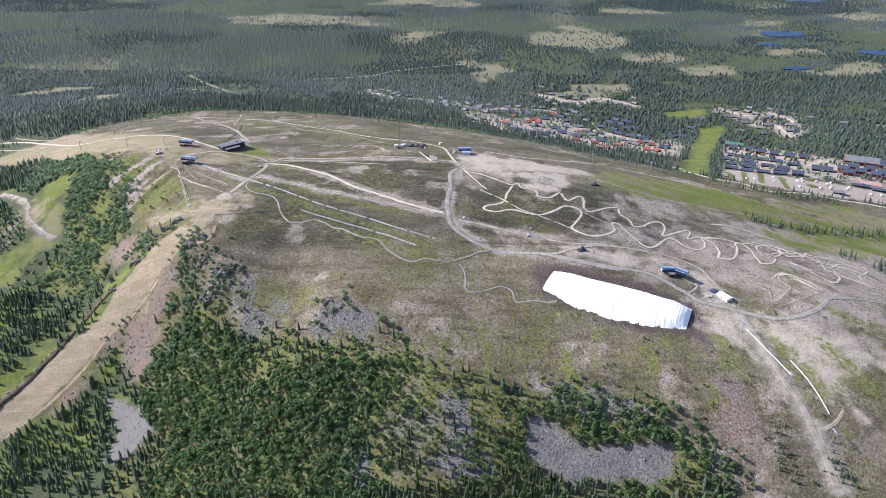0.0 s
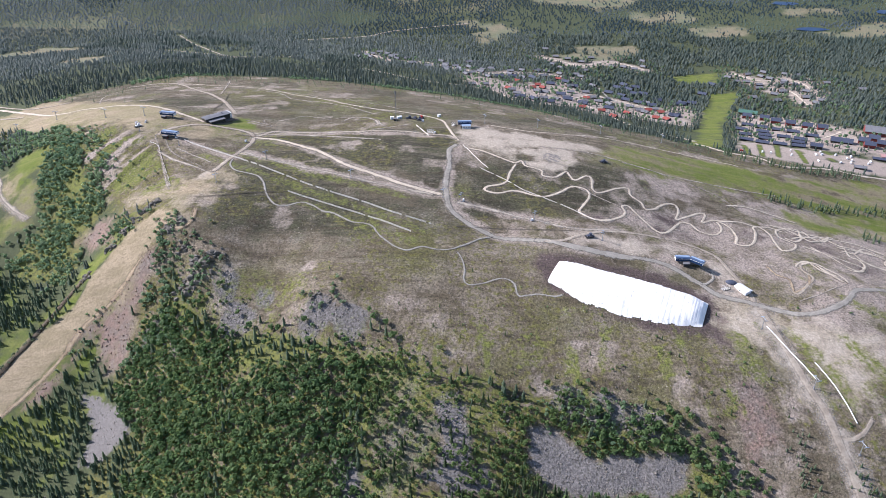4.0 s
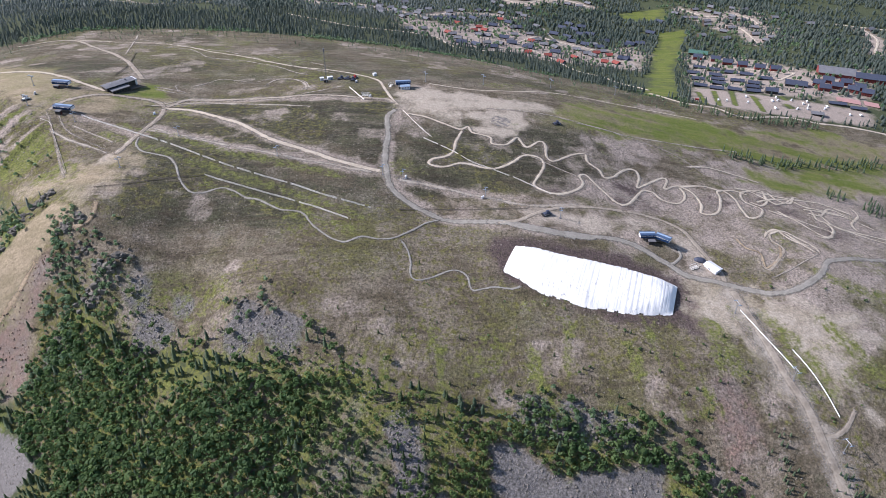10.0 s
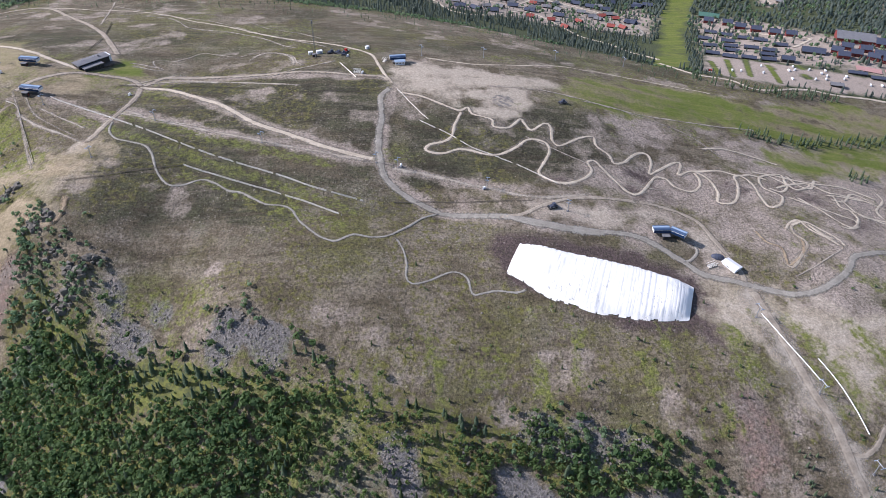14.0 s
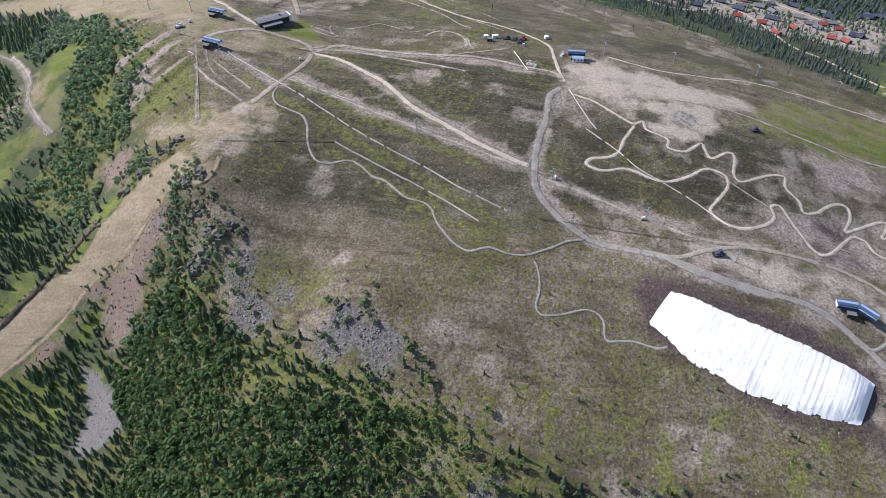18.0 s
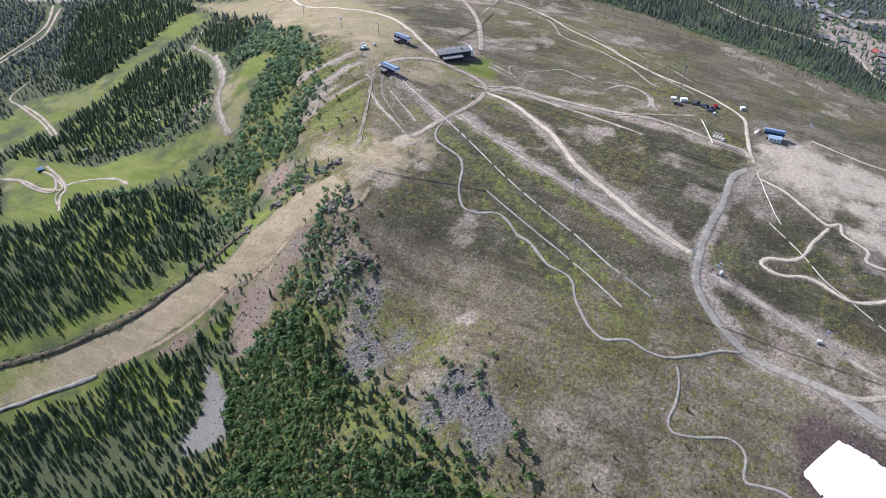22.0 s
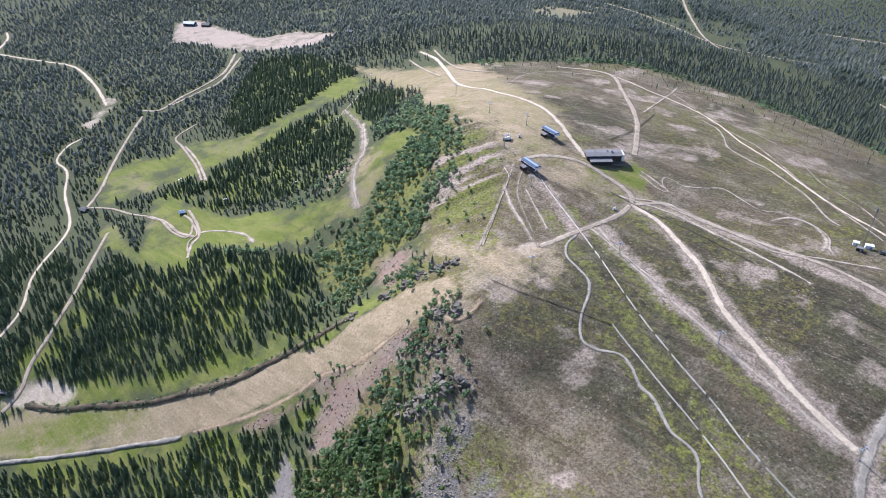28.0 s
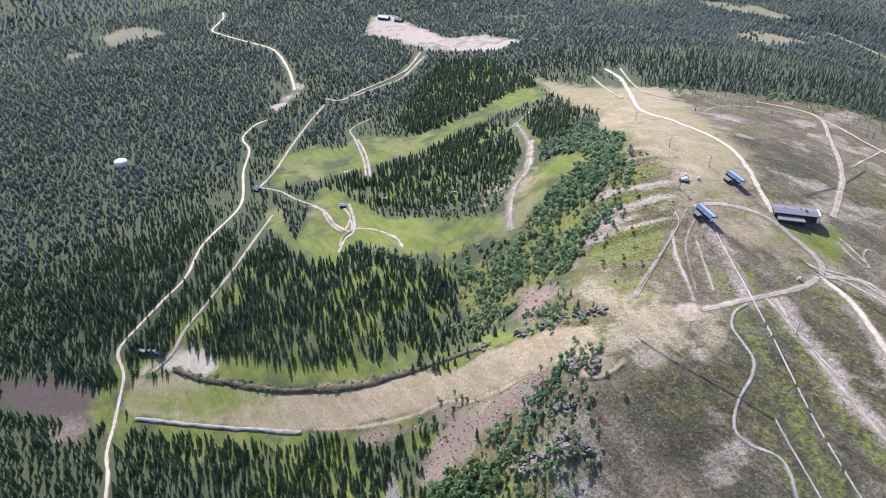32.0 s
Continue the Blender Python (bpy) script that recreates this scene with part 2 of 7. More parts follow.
def leaf(name, dark, light, source):
    """Needles or leaves: dull on top, letting some light through."""
    m = surface(name, dark, light, 0.6, 3.0, 0.7, bump=0.0, source=source)
    nt = m.node_tree
    p = nt.nodes["Principled BSDF"]
    tl, mx = nt.nodes.new("ShaderNodeBsdfTranslucent"), nt.nodes.new("ShaderNodeMixShader")
    nt.links.new(p.inputs["Base Color"].links[0].from_socket, tl.inputs["Color"])
    mx.inputs[0].default_value = 0.58
    nt.links.new(p.outputs[0], mx.inputs[1])
    nt.links.new(tl.outputs[0], mx.inputs[2])
    nt.links.new(mx.outputs[0], nt.nodes["Material Output"].inputs["Surface"])
    return m


M_GROUND = ground_material()
M_GRAVEL = road_surface("gravel_grey", (0.330, 0.305, 0.262), (0.230, 0.210, 0.178), 0.3)
M_SAND = road_surface("sandy_track", (0.55, 0.475, 0.375), (0.41, 0.35, 0.275), 0.2)
M_PATH = road_surface("fine_gravel", (0.34, 0.318, 0.275), (0.235, 0.218, 0.188), 0.0)
M_VERGE = road_surface("trampled_verge", (0.400, 0.350, 0.290), (0.250, 0.215, 0.172), 0.0, -0.1, 1.6, 0.8)
M_FAINT = road_surface("faint_track", (0.500, 0.440, 0.365), (0.350, 0.305, 0.248), 0.0, 0.0, 1.5, 0.85)
M_BERM = road_surface("dark_earth", (0.150, 0.118, 0.085), (0.080, 0.066, 0.044), 0.0)
M_BANK = road_surface("sandy_bank", (0.420, 0.330, 0.225), (0.290, 0.222, 0.150), 0.0, 0.0, 1.2)
M_DIRT = road_surface("worn_dirt", (0.40, 0.345, 0.275), (0.25, 0.21, 0.165), 0.3)
M_WATER = surface("lake_water", (0.010, 0.035, 0.100), (0.008, 0.028, 0.080), 0.02, 0.3, 0.3, bump=0.05)
M_WATER.node_tree.nodes["Principled BSDF"].inputs["Specular IOR Level"].default_value = 0.08


def cover_cloth():
    """White geotextile; patchy grey streaks in its colour paint crease shading and dirt."""
    m = surface("white_geotextile", (0.97, 0.945, 0.90), (0.84, 0.825, 0.79), 0.12, 0.8, 0.75, bump=0.4)
    nt = m.node_tree
    p = nt.nodes["Principled BSDF"]
    tc, mp = nt.nodes.new("ShaderNodeTexCoord"), nt.nodes.new("ShaderNodeMapping")
    mp.inputs["Rotation"].default_value = (0, 0, radians(14))
    mp.inputs["Scale"].default_value = (1.5, 0.28, 1.0)
    nt.links.new(tc.outputs["Object"], mp.inputs["Vector"])
    crease = _ramp(nt, _noise(nt, mp.outputs[0], 0.55, 5, 0.7), 0.56, 0.66)
    patch = _ramp(nt, _noise(nt, tc.outputs["Object"], 0.045, 4, 0.6), 0.48, 0.60)
    old = p.inputs["Base Color"].links[0].from_socket
    nt.links.new(_mix(nt, old, (0.33, 0.33, 0.32), _math(nt, "MULTIPLY", _math(nt, "MULTIPLY", crease, patch), 0.8)), p.inputs["Base Color"])
    return m


M_COVER = cover_cloth()
M_BLUE = surface("blue_roof_panel", (0.24, 0.33, 0.45), (0.32, 0.41, 0.53), 0.3, 4.0, 0.4, bump=0.05)
M_ROOFBLUE = surface("dark_blue_roof_panel", (0.040, 0.072, 0.140), (0.065, 0.105, 0.180), 0.3, 4.0, 0.35, bump=0.05)
M_WHITE = surface("white_steel", (0.78, 0.79, 0.80), (0.66, 0.67, 0.69), 0.4, 5.0, 0.45, bump=0.05)
M_GLASS = surface("blue_glazing", (0.012, 0.03, 0.075), (0.02, 0.045, 0.10), 0.4, 4.0, 0.12, bump=0.0)
M_DARK = surface("dark_wood_wall", (0.035, 0.032, 0.03), (0.055, 0.048, 0.042), 0.5, 8.0, 0.8)
M_ROOFGREY = surface("grey_felt_roof", (0.19, 0.19, 0.20), (0.13, 0.13, 0.14), 0.3, 5.0, 0.85)
M_STEEL = surface("galvanised_steel", (0.42, 0.44, 0.46), (0.30, 0.31, 0.33), 0.5, 6.0, 0.5, metal=0.6, bump=0.1)
M_BLACK = surface("black_rubber", (0.02, 0.02, 0.022), (0.035, 0.035, 0.037), 0.5, 6.0, 0.75)
M_WOOD = surface("weathered_pale_wood", (0.88, 0.85, 0.79), (0.58, 0.55, 0.49), 0.6, 7.0, 0.85, source="object")
M_WOODDARK = surface("weathered_dark_wood", (0.17, 0.145, 0.12), (0.10, 0.085, 0.07), 0.6, 7.0, 0.9, source="object")
M_PIPE = surface("white_pipe", (0.80, 0.80, 0.78), (0.64, 0.64, 0.62), 0.4, 4.0, 0.6, bump=0.1)
M_ROCK = surface("grey_rock", (0.245, 0.218, 0.188), (0.112, 0.099, 0.086), 0.5, 3.0, 0.9, bump=0.8, source="island")
M_STONE = surface("lichen_stone", (0.250, 0.222, 0.184), (0.130, 0.114, 0.092), 0.5, 3.0, 0.9, bump=0.8, source="island")
M_CRAG = surface("dark_crag", (0.215, 0.195, 0.165), (0.090, 0.083, 0.070), 0.35, 2.0, 0.9, bump=0.9, source="island")
M_REDROCK = surface("red_brown_rock", (0.27, 0.185, 0.135), (0.16, 0.115, 0.09), 0.4, 2.5, 0.9, bump=0.8, source="island")
M_BARK = surface("bark", (0.10, 0.08, 0.065), (0.06, 0.05, 0.04), 1.0, 9.0, 0.9)
# forest spruce: bluer than the near needles, the blue standing in for haze
M_SPRUCE_HAZED = leaf("spruce_needles_hazed", (0.070, 0.110, 0.098), (0.190, 0.220, 0.180), "tint")
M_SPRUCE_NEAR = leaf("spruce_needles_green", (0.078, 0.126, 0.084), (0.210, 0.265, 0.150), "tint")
M_SPRUCE_ONE = leaf("spruce_needles_single", (0.048, 0.080, 0.036), (0.115, 0.160, 0.066), "object")
M_BIRCH = leaf("birch_leaves", (0.108, 0.200, 0.118), (0.275, 0.355, 0.185), "tint")
M_BIRCH_SLOPE = leaf("birch_scrub_leaves", (0.068, 0.138, 0.060), (0.205, 0.280, 0.100), "tint")
M_BIRCH_ONE = leaf("birch_leaves_single", (0.078, 0.142, 0.050), (0.205, 0.275, 0.095), "object")
# valley forest: leaf green with some haze blue mixed into the colour
M_PINE_HAZED = leaf("pine_and_birch_hazed", (0.120, 0.156, 0.148), (0.270, 0.300, 0.268), "tint")
# far stands: aerial haze painted in as blue in the leaf colours
M_FARSPRUCE_HAZED = leaf("far_spruce_needles_hazed", (0.034, 0.066, 0.088), (0.070, 0.112, 0.130), "tint")
M_FARPINE_HAZED = leaf("far_pine_needles_hazed", (0.098, 0.138, 0.176), (0.190, 0.228, 0.262), "tint")
M_FARBIRCH_HAZED = leaf("far_birch_leaves_hazed", (0.125, 0.190, 0.178), (0.200, 0.270, 0.220), "tint")
M_SCRUB = leaf("olive_forest_scrub", (0.085, 0.118, 0.060), (0.200, 0.225, 0.105), "tint")
M_RED = surface("red_roof", (0.33, 0.080, 0.060), (0.22, 0.060, 0.050), 0.5, 5.0, 0.7)
M_REDWALL = surface("red_ochre_wall", (0.20, 0.045, 0.04), (0.14, 0.035, 0.032), 0.5, 6.0, 0.8)
M_NAVY = surface("dark_blue_roof", (0.045, 0.055, 0.085), (0.075, 0.085, 0.12), 0.5, 5.0, 0.6)
M_BROWN = surface("brown_wall", (0.10, 0.07, 0.05), (0.065, 0.048, 0.038), 0.5, 6.0, 0.85)
M_GREENROOF = surface("green_roof", (0.06, 0.14, 0.11), (0.09, 0.18, 0.14), 0.5, 5.0, 0.6)
M_PANE = surface("window_pane", (0.02, 0.025, 0.03), (0.03, 0.035, 0.04), 0.5, 3.0, 0.1, bump=0.0)
M_REDPAINT = surface("red_machine_paint", (0.45, 0.03, 0.025), (0.33, 0.03, 0.025), 0.8, 6.0, 0.4, bump=0.05)
M_COURT = surface("pink_court", (0.46, 0.26, 0.24), (0.40, 0.23, 0.21), 0.1, 2.0, 0.9)

# ---- terrain: spot heights of the fell, joined by a thin plate ----
SPOTS_TOP = [
    (40, 498, 139), (85, 463, 138), (180, 433, 122), (11, 476, 142), (-49, 496, 147), (-218, 555, 154),
    (-214, 690, 158), (-171, 652, 155), (37, 558, 149), (-44, 706, 153), (-175, 589, 160), (-243, 641, 163),
    (23, 688, 153), (184, 482, 128), (-194, 563, 158), (-35, 556, 153), (-276, 912, 124), (-244, 928, 122),
    (-162, 465, 141), (-182, 461, 129), (-85, 426, 136), (143, 616, 143), (-138, 486, 142), (-201, 503, 150),
    (-317, 637, 155), (-341, 747, 152), (-249, 770, 150),
]
SPOTS_FRONT = [
    (287, 453, 118), (233, 331, 103), (140, 323, 97), (224, 363, 112), (73, 337, 103), (1, 339, 107),
    (-81, 403, 121), (167, 367, 117), (214, 416, 119), (-112, 433, 124), (64, 414, 128), (95, 390, 123),
    (-92, 382, 112), (24, 332, 102), (200, 521, 124), (321, 614, 98), (353, 707, 95), (367, 613, 88),
    (-50, 340, 98), (-140, 380, 92), (-150, 300, 45), (60, 270, 72), (220, 260, 75),
]
SPOTS_SIDE = [
    (556, 886, 60), (292, 897, 62), (277, 1059, 33), (456, 1111, 20), (-356, 573, 109), (-417, 641, 122),
    (-546, 527, 48), (-300, 503, 93), (-314, 465, 70), (-477, 409, 36), (-462, 350, 14), (-580, 363, 24),
    (-665, 488, 26), (-796, 694, 30), (-902, 632, 22), (-664, 957, 88), (-1142, 896, 6), (-270, 526, 122),
    (-262, 488, 112), (-247, 443, 76), (-235, 402, 54), (-280, 520, 107), (-472, 1102, 95), (-500, 560, 56),
    (-430, 480, 62),
]
SPOTS_FAR = [
    (-200, 1400, 30), (-900, 1500, 15), (700, 1300, 15), (1100, 900, 25), (900, 350, 30), (500, 100, 30),
    (0, 100, 20), (-500, 100, 0), (-1100, 300, 5), (-1500, 900, 5), (520, 560, 55), (460, 330, 70),
]
_sp = np.array(SPOTS_TOP + SPOTS_FRONT + SPOTS_SIDE + SPOTS_FAR, float)


def _tps(r2):
    return 0.5 * r2 * np.log(r2 + 1e-9)


_q = _sp[:, :2] / 300.0
_n = len(_q)
_A = np.zeros((_n + 3, _n + 3))
_A[:_n, :_n] = _tps(((_q[:, None] - _q[None]) ** 2).sum(-1)) + 0.002 * np.eye(_n)
_A[:_n, _n], _A[:_n, _n + 1:] = 1, _q
_A[_n:, :_n] = _A[:_n, _n:].T
_W = np.linalg.solve(_A, np.concatenate([_sp[:, 2], np.zeros(3)]))



def smooth(a, b, x):
    s = np.clip((x - a) / (b - a), 0, 1)
    return s * s * (3 - 2 * s)


def fell(x, y):
    """Height of the bare terrain at arrays x, y."""
    x, y = np.atleast_1d(np.asarray(x, float)), np.atleast_1d(np.asarray(y, float))
    out = np.empty(x.shape)
    for i in range(0, x.size, 20000):
        s = slice(i, i + 20000)
        g = np.stack([x.ravel()[s], y.ravel()[s]], -1) / 300.0
        d = ((g[:, None] - _q[None]) ** 2).sum(-1)
        out.ravel()[s] = _tps(d) @ _W[:_n] + _W[_n] + g @ _W[_n + 1:]
    r = np.hypot(x + 100, y - 620)
    far = 14 + 10 * np.sin(x / 530 + 1) * np.cos(y / 610)
    w = smooth(800, 1500, r)
    z = out * (1 - w) + far * w
    return np.maximum(z, 0)

# ---- plan: outlines of the ground covers, in metres ----
ZONE = {}
ZONE["gully"] = [
    (-215, 524), (-236, 509), (-260, 490), (-273, 473), (-309, 462), (-333, 439), (-372, 402), (-409, 371),
    (-451, 341), (-473, 312), (-453, 293), (-432, 305), (-389, 344), (-344, 385), (-312, 411), (-284, 443),
    (-247, 461), (-222, 483), (-200, 500), (-197, 512),
]
ZONE["gully_low"] = [
    (-532, 225), (-507, 261), (-470, 295), (-444, 285), (-436, 260), (-452, 250), (-462, 257), (-498, 220),
]
ZONE["yard"] = [
    (-473, 341), (-470, 354), (-459, 363), (-435, 370), (-434, 360), (-457, 339), (-468, 318), (-482, 311),
    (-484, 325),
]
ZONE["red_a"] = [(-296, 539), (-278, 545), (-262, 541), (-258, 524), (-244, 510), (-250, 505), (-276, 522)]
ZONE["red_b"] = [(-274, 455), (-261, 461), (-242, 466), (-229, 475), (-217, 485), (-209, 484), (-207, 473), (-213, 463), (-218, 455), (-220, 442), (-217, 427), (-236, 424), (-247, 451), (-266, 452)]
ZONE["red_c"] = [(-302, 412), (-298, 423), (-283, 435), (-270, 444), (-262, 446), (-271, 432), (-285, 419)]
ZONE["lowgrass"] = [(290, 586), (329, 579), (387, 587), (448, 604), (481, 655), (363, 623), (312, 609)]
ZONE["meadow_a"] = [(-520, 470), (-608, 530), (-577, 545), (-508, 547), (-463, 562), (-419, 570), (-401, 581), (-389, 590), (-393, 607), (-407, 631), (-399, 657), (-368, 659), (-361, 630), (-356, 609), (-350, 589), (-348, 571), (-362, 566), (-378, 555), (-382, 539), (-416, 520), (-476, 510), (-464, 483), (-476, 466), (-523, 460), (-565, 461), (-643, 490)]
ZONE["meadow_b"] = [(-648, 495), (-709, 526), (-718, 572), (-680, 589), (-685, 628), (-634, 651), (-616, 684), (-612, 727), (-619, 789), (-595, 803), (-553, 775), (-561, 750), (-572, 713), (-573, 670), (-575, 643), (-595, 613), (-603, 583), (-618, 545), (-632, 513)]
ZONE["meadow_c"] = [
    (-460, 291), (-463, 316), (-407, 370), (-378, 396), (-361, 386), (-396, 347), (-438, 307),
]
ZONE["piste_top"] = [(-651, 827), (-559, 818), (-500, 829), (-471, 853), (-393, 805), (-309, 755), (-265, 723), (-250, 692), (-250, 658), (-270, 649), (-317, 678), (-368, 699), (-401, 700), (-449, 748), (-541, 779)]
ZONE["lawn_top"] = [
    (-219, 662), (-203, 672), (-189, 672), (-174, 678), (-190, 707), (-205, 709), (-199, 699), (-206, 687),
    (-220, 678),
]
ZONE["junction"] = [
    (-277, 565), (-246, 559), (-216, 555), (-202, 573), (-180, 573), (-162, 559), (-170, 536), (-187, 525),
    (-183, 499), (-196, 491), (-213, 503), (-202, 517), (-243, 542),
]
ZONE["liftyard"] = [
    (7, 669), (36, 690), (72, 683), (105, 675), (150, 675), (158, 665), (132, 645), (97, 641), (72, 638), (60, 612),
    (44, 629), (22, 636),
]
ZONE["baseyard"] = [
    (99, 502), (127, 510), (170, 511), (193, 507), (206, 490), (215, 457), (213, 436), (191, 443), (195, 467),
    (178, 499), (152, 480), (117, 485),
]
ZONE["eastbare"] = [
    (191, 443), (213, 436), (239, 423), (269, 415), (292, 413), (255, 349), (238, 356), (234, 386), (224, 406),
    (204, 399), (187, 391), (178, 408),
]
ZONE["moundskirt"] = [
    (72, 473), (90, 474), (147, 462), (177, 452), (192, 434), (189, 412), (189, 387), (174, 399), (131, 406),
    (91, 424), (68, 442),
]
ZONE["loopbare_a"] = [
    (192, 529), (233, 511), (291, 529), (284, 467), (254, 441), (232, 460), (211, 479),
]
ZONE["trackfield"] = [
    (137, 554), (208, 564), (281, 565), (378, 556), (385, 521), (326, 492), (275, 507), (231, 507), (168, 508),
    (113, 522),
]
ZONE["greenrun"] = [(170, 694), (216, 702), (288, 711), (337, 688), (444, 726), (510, 700), (448, 604), (387, 587), (329, 579), (290, 586), (312, 609), (365, 626), (314, 636), (258, 632), (192, 623), (134, 631)]
ZONE["villagepiste"] = [
    (457, 1207), (506, 1219), (384, 958), (321, 791), (278, 784), (383, 1038),
]
ZONE["clearing"] = [
    (425, 1334), (518, 1359), (493, 1279), (421, 1288),
]
ZONE["village_a"] = [
    (39, 1285), (115, 1221), (226, 1292), (256, 1133), (318, 1110), (388, 1144), (398, 1074), (345, 974),
    (287, 1003), (221, 1012), (165, 1036), (91, 1047), (35, 1156),
]
ZONE["carpark"] = [
    (369, 871), (403, 847), (456, 821), (509, 799), (541, 781), (521, 751), (467, 751), (419, 755), (360, 760),
    (330, 781),
]
ZONE["resort"] = [
    (446, 1083), (499, 1045), (534, 976), (563, 924), (648, 950), (550, 795), (505, 814), (448, 831), (374, 871),
]
ZONE["scree_a"] = [(51, 339), (62, 342), (72, 335), (81, 326), (91, 321), (95, 326), (108, 324), (139, 324), (137, 308), (121, 300), (105, 305), (91, 303), (72, 305), (56, 311), (48, 321)]
ZONE["scree_b"] = [
    (-91, 418), (-73, 421), (-46, 413), (-47, 402), (-78, 396),
]
ZONE["scree_d"] = [(0, 347), (13, 345), (20, 333), (18, 320), (26, 314), (5, 307), (-3, 313), (-1, 329)]
ZONE["scree_e"] = [
    (-14, 315), (6, 320), (27, 320), (33, 308), (6, 303),
]
ZONE["scree_f"] = [
    (-257, 420), (-240, 419), (-223, 401), (-203, 380), (-222, 370), (-237, 373), (-236, 392),
]
ZONE["scree_g"] = [
    (-60, 327), (-46, 328), (-41, 309), (-47, 301), (-57, 311),
]
ZONE["redslope"] = [(172, 365), (188, 366), (194, 343), (191, 326), (181, 332), (178, 301), (169, 296), (175, 333), (171, 350)]
ZONE["moss_a"] = [
    (-163, 460), (-133, 457), (-93, 450), (-85, 425), (-106, 425), (-133, 431), (-156, 445),
]
ZONE["spruce_a"] = [
    (-465, 317), (-510, 353), (-528, 409), (-536, 459), (-471, 496), (-393, 523), (-361, 532), (-329, 517),
    (-306, 489), (-322, 461), (-341, 440), (-384, 400), (-439, 367), (-476, 352),
]
ZONE["spruce_b"] = [
    (-437, 284), (-430, 304), (-387, 343), (-341, 384), (-300, 417), (-264, 428), (-233, 422), (-220, 413),
    (-418, 278),
]
ZONE["spruce_c"] = [(-604, 525), (-602, 563), (-590, 610), (-572, 640), (-573, 670), (-557, 709), (-516, 706), (-454, 666), (-418, 630), (-419, 610), (-434, 592), (-464, 577), (-507, 561), (-532, 538), (-564, 519)]
ZONE["spruce_d"] = [(-687, 667), (-749, 721), (-826, 824), (-741, 849), (-612, 809), (-585, 778), (-595, 738), (-607, 693), (-626, 653)]
ZONE["spruce_e"] = [(-531, 718), (-529, 746), (-475, 750), (-447, 720), (-430, 674), (-463, 677)]
ZONE["birch_scarp"] = [(-364, 686), (-376, 669), (-368, 631), (-350, 593), (-344, 575), (-340, 561), (-350, 552), (-358, 532), (-335, 520), (-297, 503), (-287, 516), (-286, 537), (-277, 560), (-286, 580), (-302, 595), (-320, 621), (-321, 641), (-335, 672)]
ZONE["birch_gully"] = [
    (-230, 420), (-216, 451), (-213, 483), (-206, 497), (-193, 478), (-189, 452), (-180, 428),
]
ZONE["birch_front"] = [
    (-213, 433), (-192, 444), (-156, 420), (-122, 395), (-84, 381), (-54, 381), (-30, 355), (-47, 338), (-54, 302),
    (-197, 335), (-190, 364), (-222, 412),
]
ZONE["birch_mid"] = [
    (-86, 394), (-32, 391), (6, 372), (42, 354), (79, 359), (120, 348), (158, 330), (168, 294), (-47, 301),
    (-43, 337),
]
ZONE["spruce_f"] = [
    (-326, 393), (-280, 397), (-257, 420), (-247, 379), (-269, 360), (-309, 357),
]
ZONE["bare"] = [
    (-538, 810), (-485, 800), (-470, 850), (-430, 880), (-340, 985), (-200, 975), (-60, 950), (60, 915), (150, 885),
    (230, 835), (285, 781), (330, 765), (420, 750), (560, 728), (600, 600), (520, 430), (430, 300), (300, 215),
    (180, 235), (150, 300), (100, 345), (0, 375), (-90, 400), (-150, 425), (-180, 450), (-205, 500), (-225, 545),
    (-250, 590), (-300, 640), (-400, 720),
]
ZONE["mound"] = [
    (73, 444), (90, 430), (117, 416), (143, 411), (170, 410), (183, 436), (167, 449), (127, 458), (87, 467),
]
ZONE["park_a"] = [(-1068, 819), (-1164, 884), (-1147, 919), (-1041, 909), (-928, 899), (-892, 938), (-795, 937), (-786, 888), (-857, 850), (-907, 834), (-999, 840)]
ZONE["park_b"] = [(-856, 575), (-887, 611), (-922, 641), (-890, 642), (-862, 610), (-837, 578)]
ZONE["ledges"] = [(-357, 685), (-320, 684), (-277, 652), (-264, 639), (-217, 559), (-233, 555), (-272, 568), (-296, 594), (-315, 620), (-321, 653)]
MARSHES = [(-420, 2335, 200, 60), (-68, 2095, 90, 45), (375, 2060, 120, 110), (540, 1820, 75, 60), (895, 1808, 85, 34),
    (970, 1665, 75, 48), (655, 1680, 60, 45), (1310, 2300, 90, 70), (53, 2640, 70, 60), (95, 1700, 30, 95), (-548, 1205, 45, 52), (325, 1540, 60, 55),
    (985, 2270, 60, 45), (-800, 1420, 75, 50), (-1270, 465, 65, 24), (-90, 2700, 130, 60), (640, 2500, 110, 60)]



def _hash(ix, iy, seed):
    h = (ix * 374761393 + iy * 668265263 + seed * 974634777) & 0x7FFFFFFF
    h = ((h ^ (h >> 13)) * 1274126177) & 0x7FFFFFFF
    return ((h ^ (h >> 16)) & 0xFFFF) / 65535.0


def vnoise(x, y, size, seed=0):
    u, v = np.asarray(x) / size, np.asarray(y) / size
    i, j = np.floor(u).astype(np.int64), np.floor(v).astype(np.int64)
    a, b = u - i, v - j
    a, b = a * a * (3 - 2 * a), b * b * (3 - 2 * b)
    return ((_hash(i, j, seed) * (1 - a) + _hash(i + 1, j, seed) * a) * (1 - b)
            + (_hash(i, j + 1, seed) * (1 - a) + _hash(i + 1, j + 1, seed) * a) * b)


def fbm(x, y, size, seed=0, octaves=4):
    s, amp, tot = 0.0, 1.0, 0.0
    for k in range(octaves):
        s = s + amp * vnoise(x, y, size / 2 ** k, seed + k)
        tot += amp
        amp *= 0.55
    return s / tot


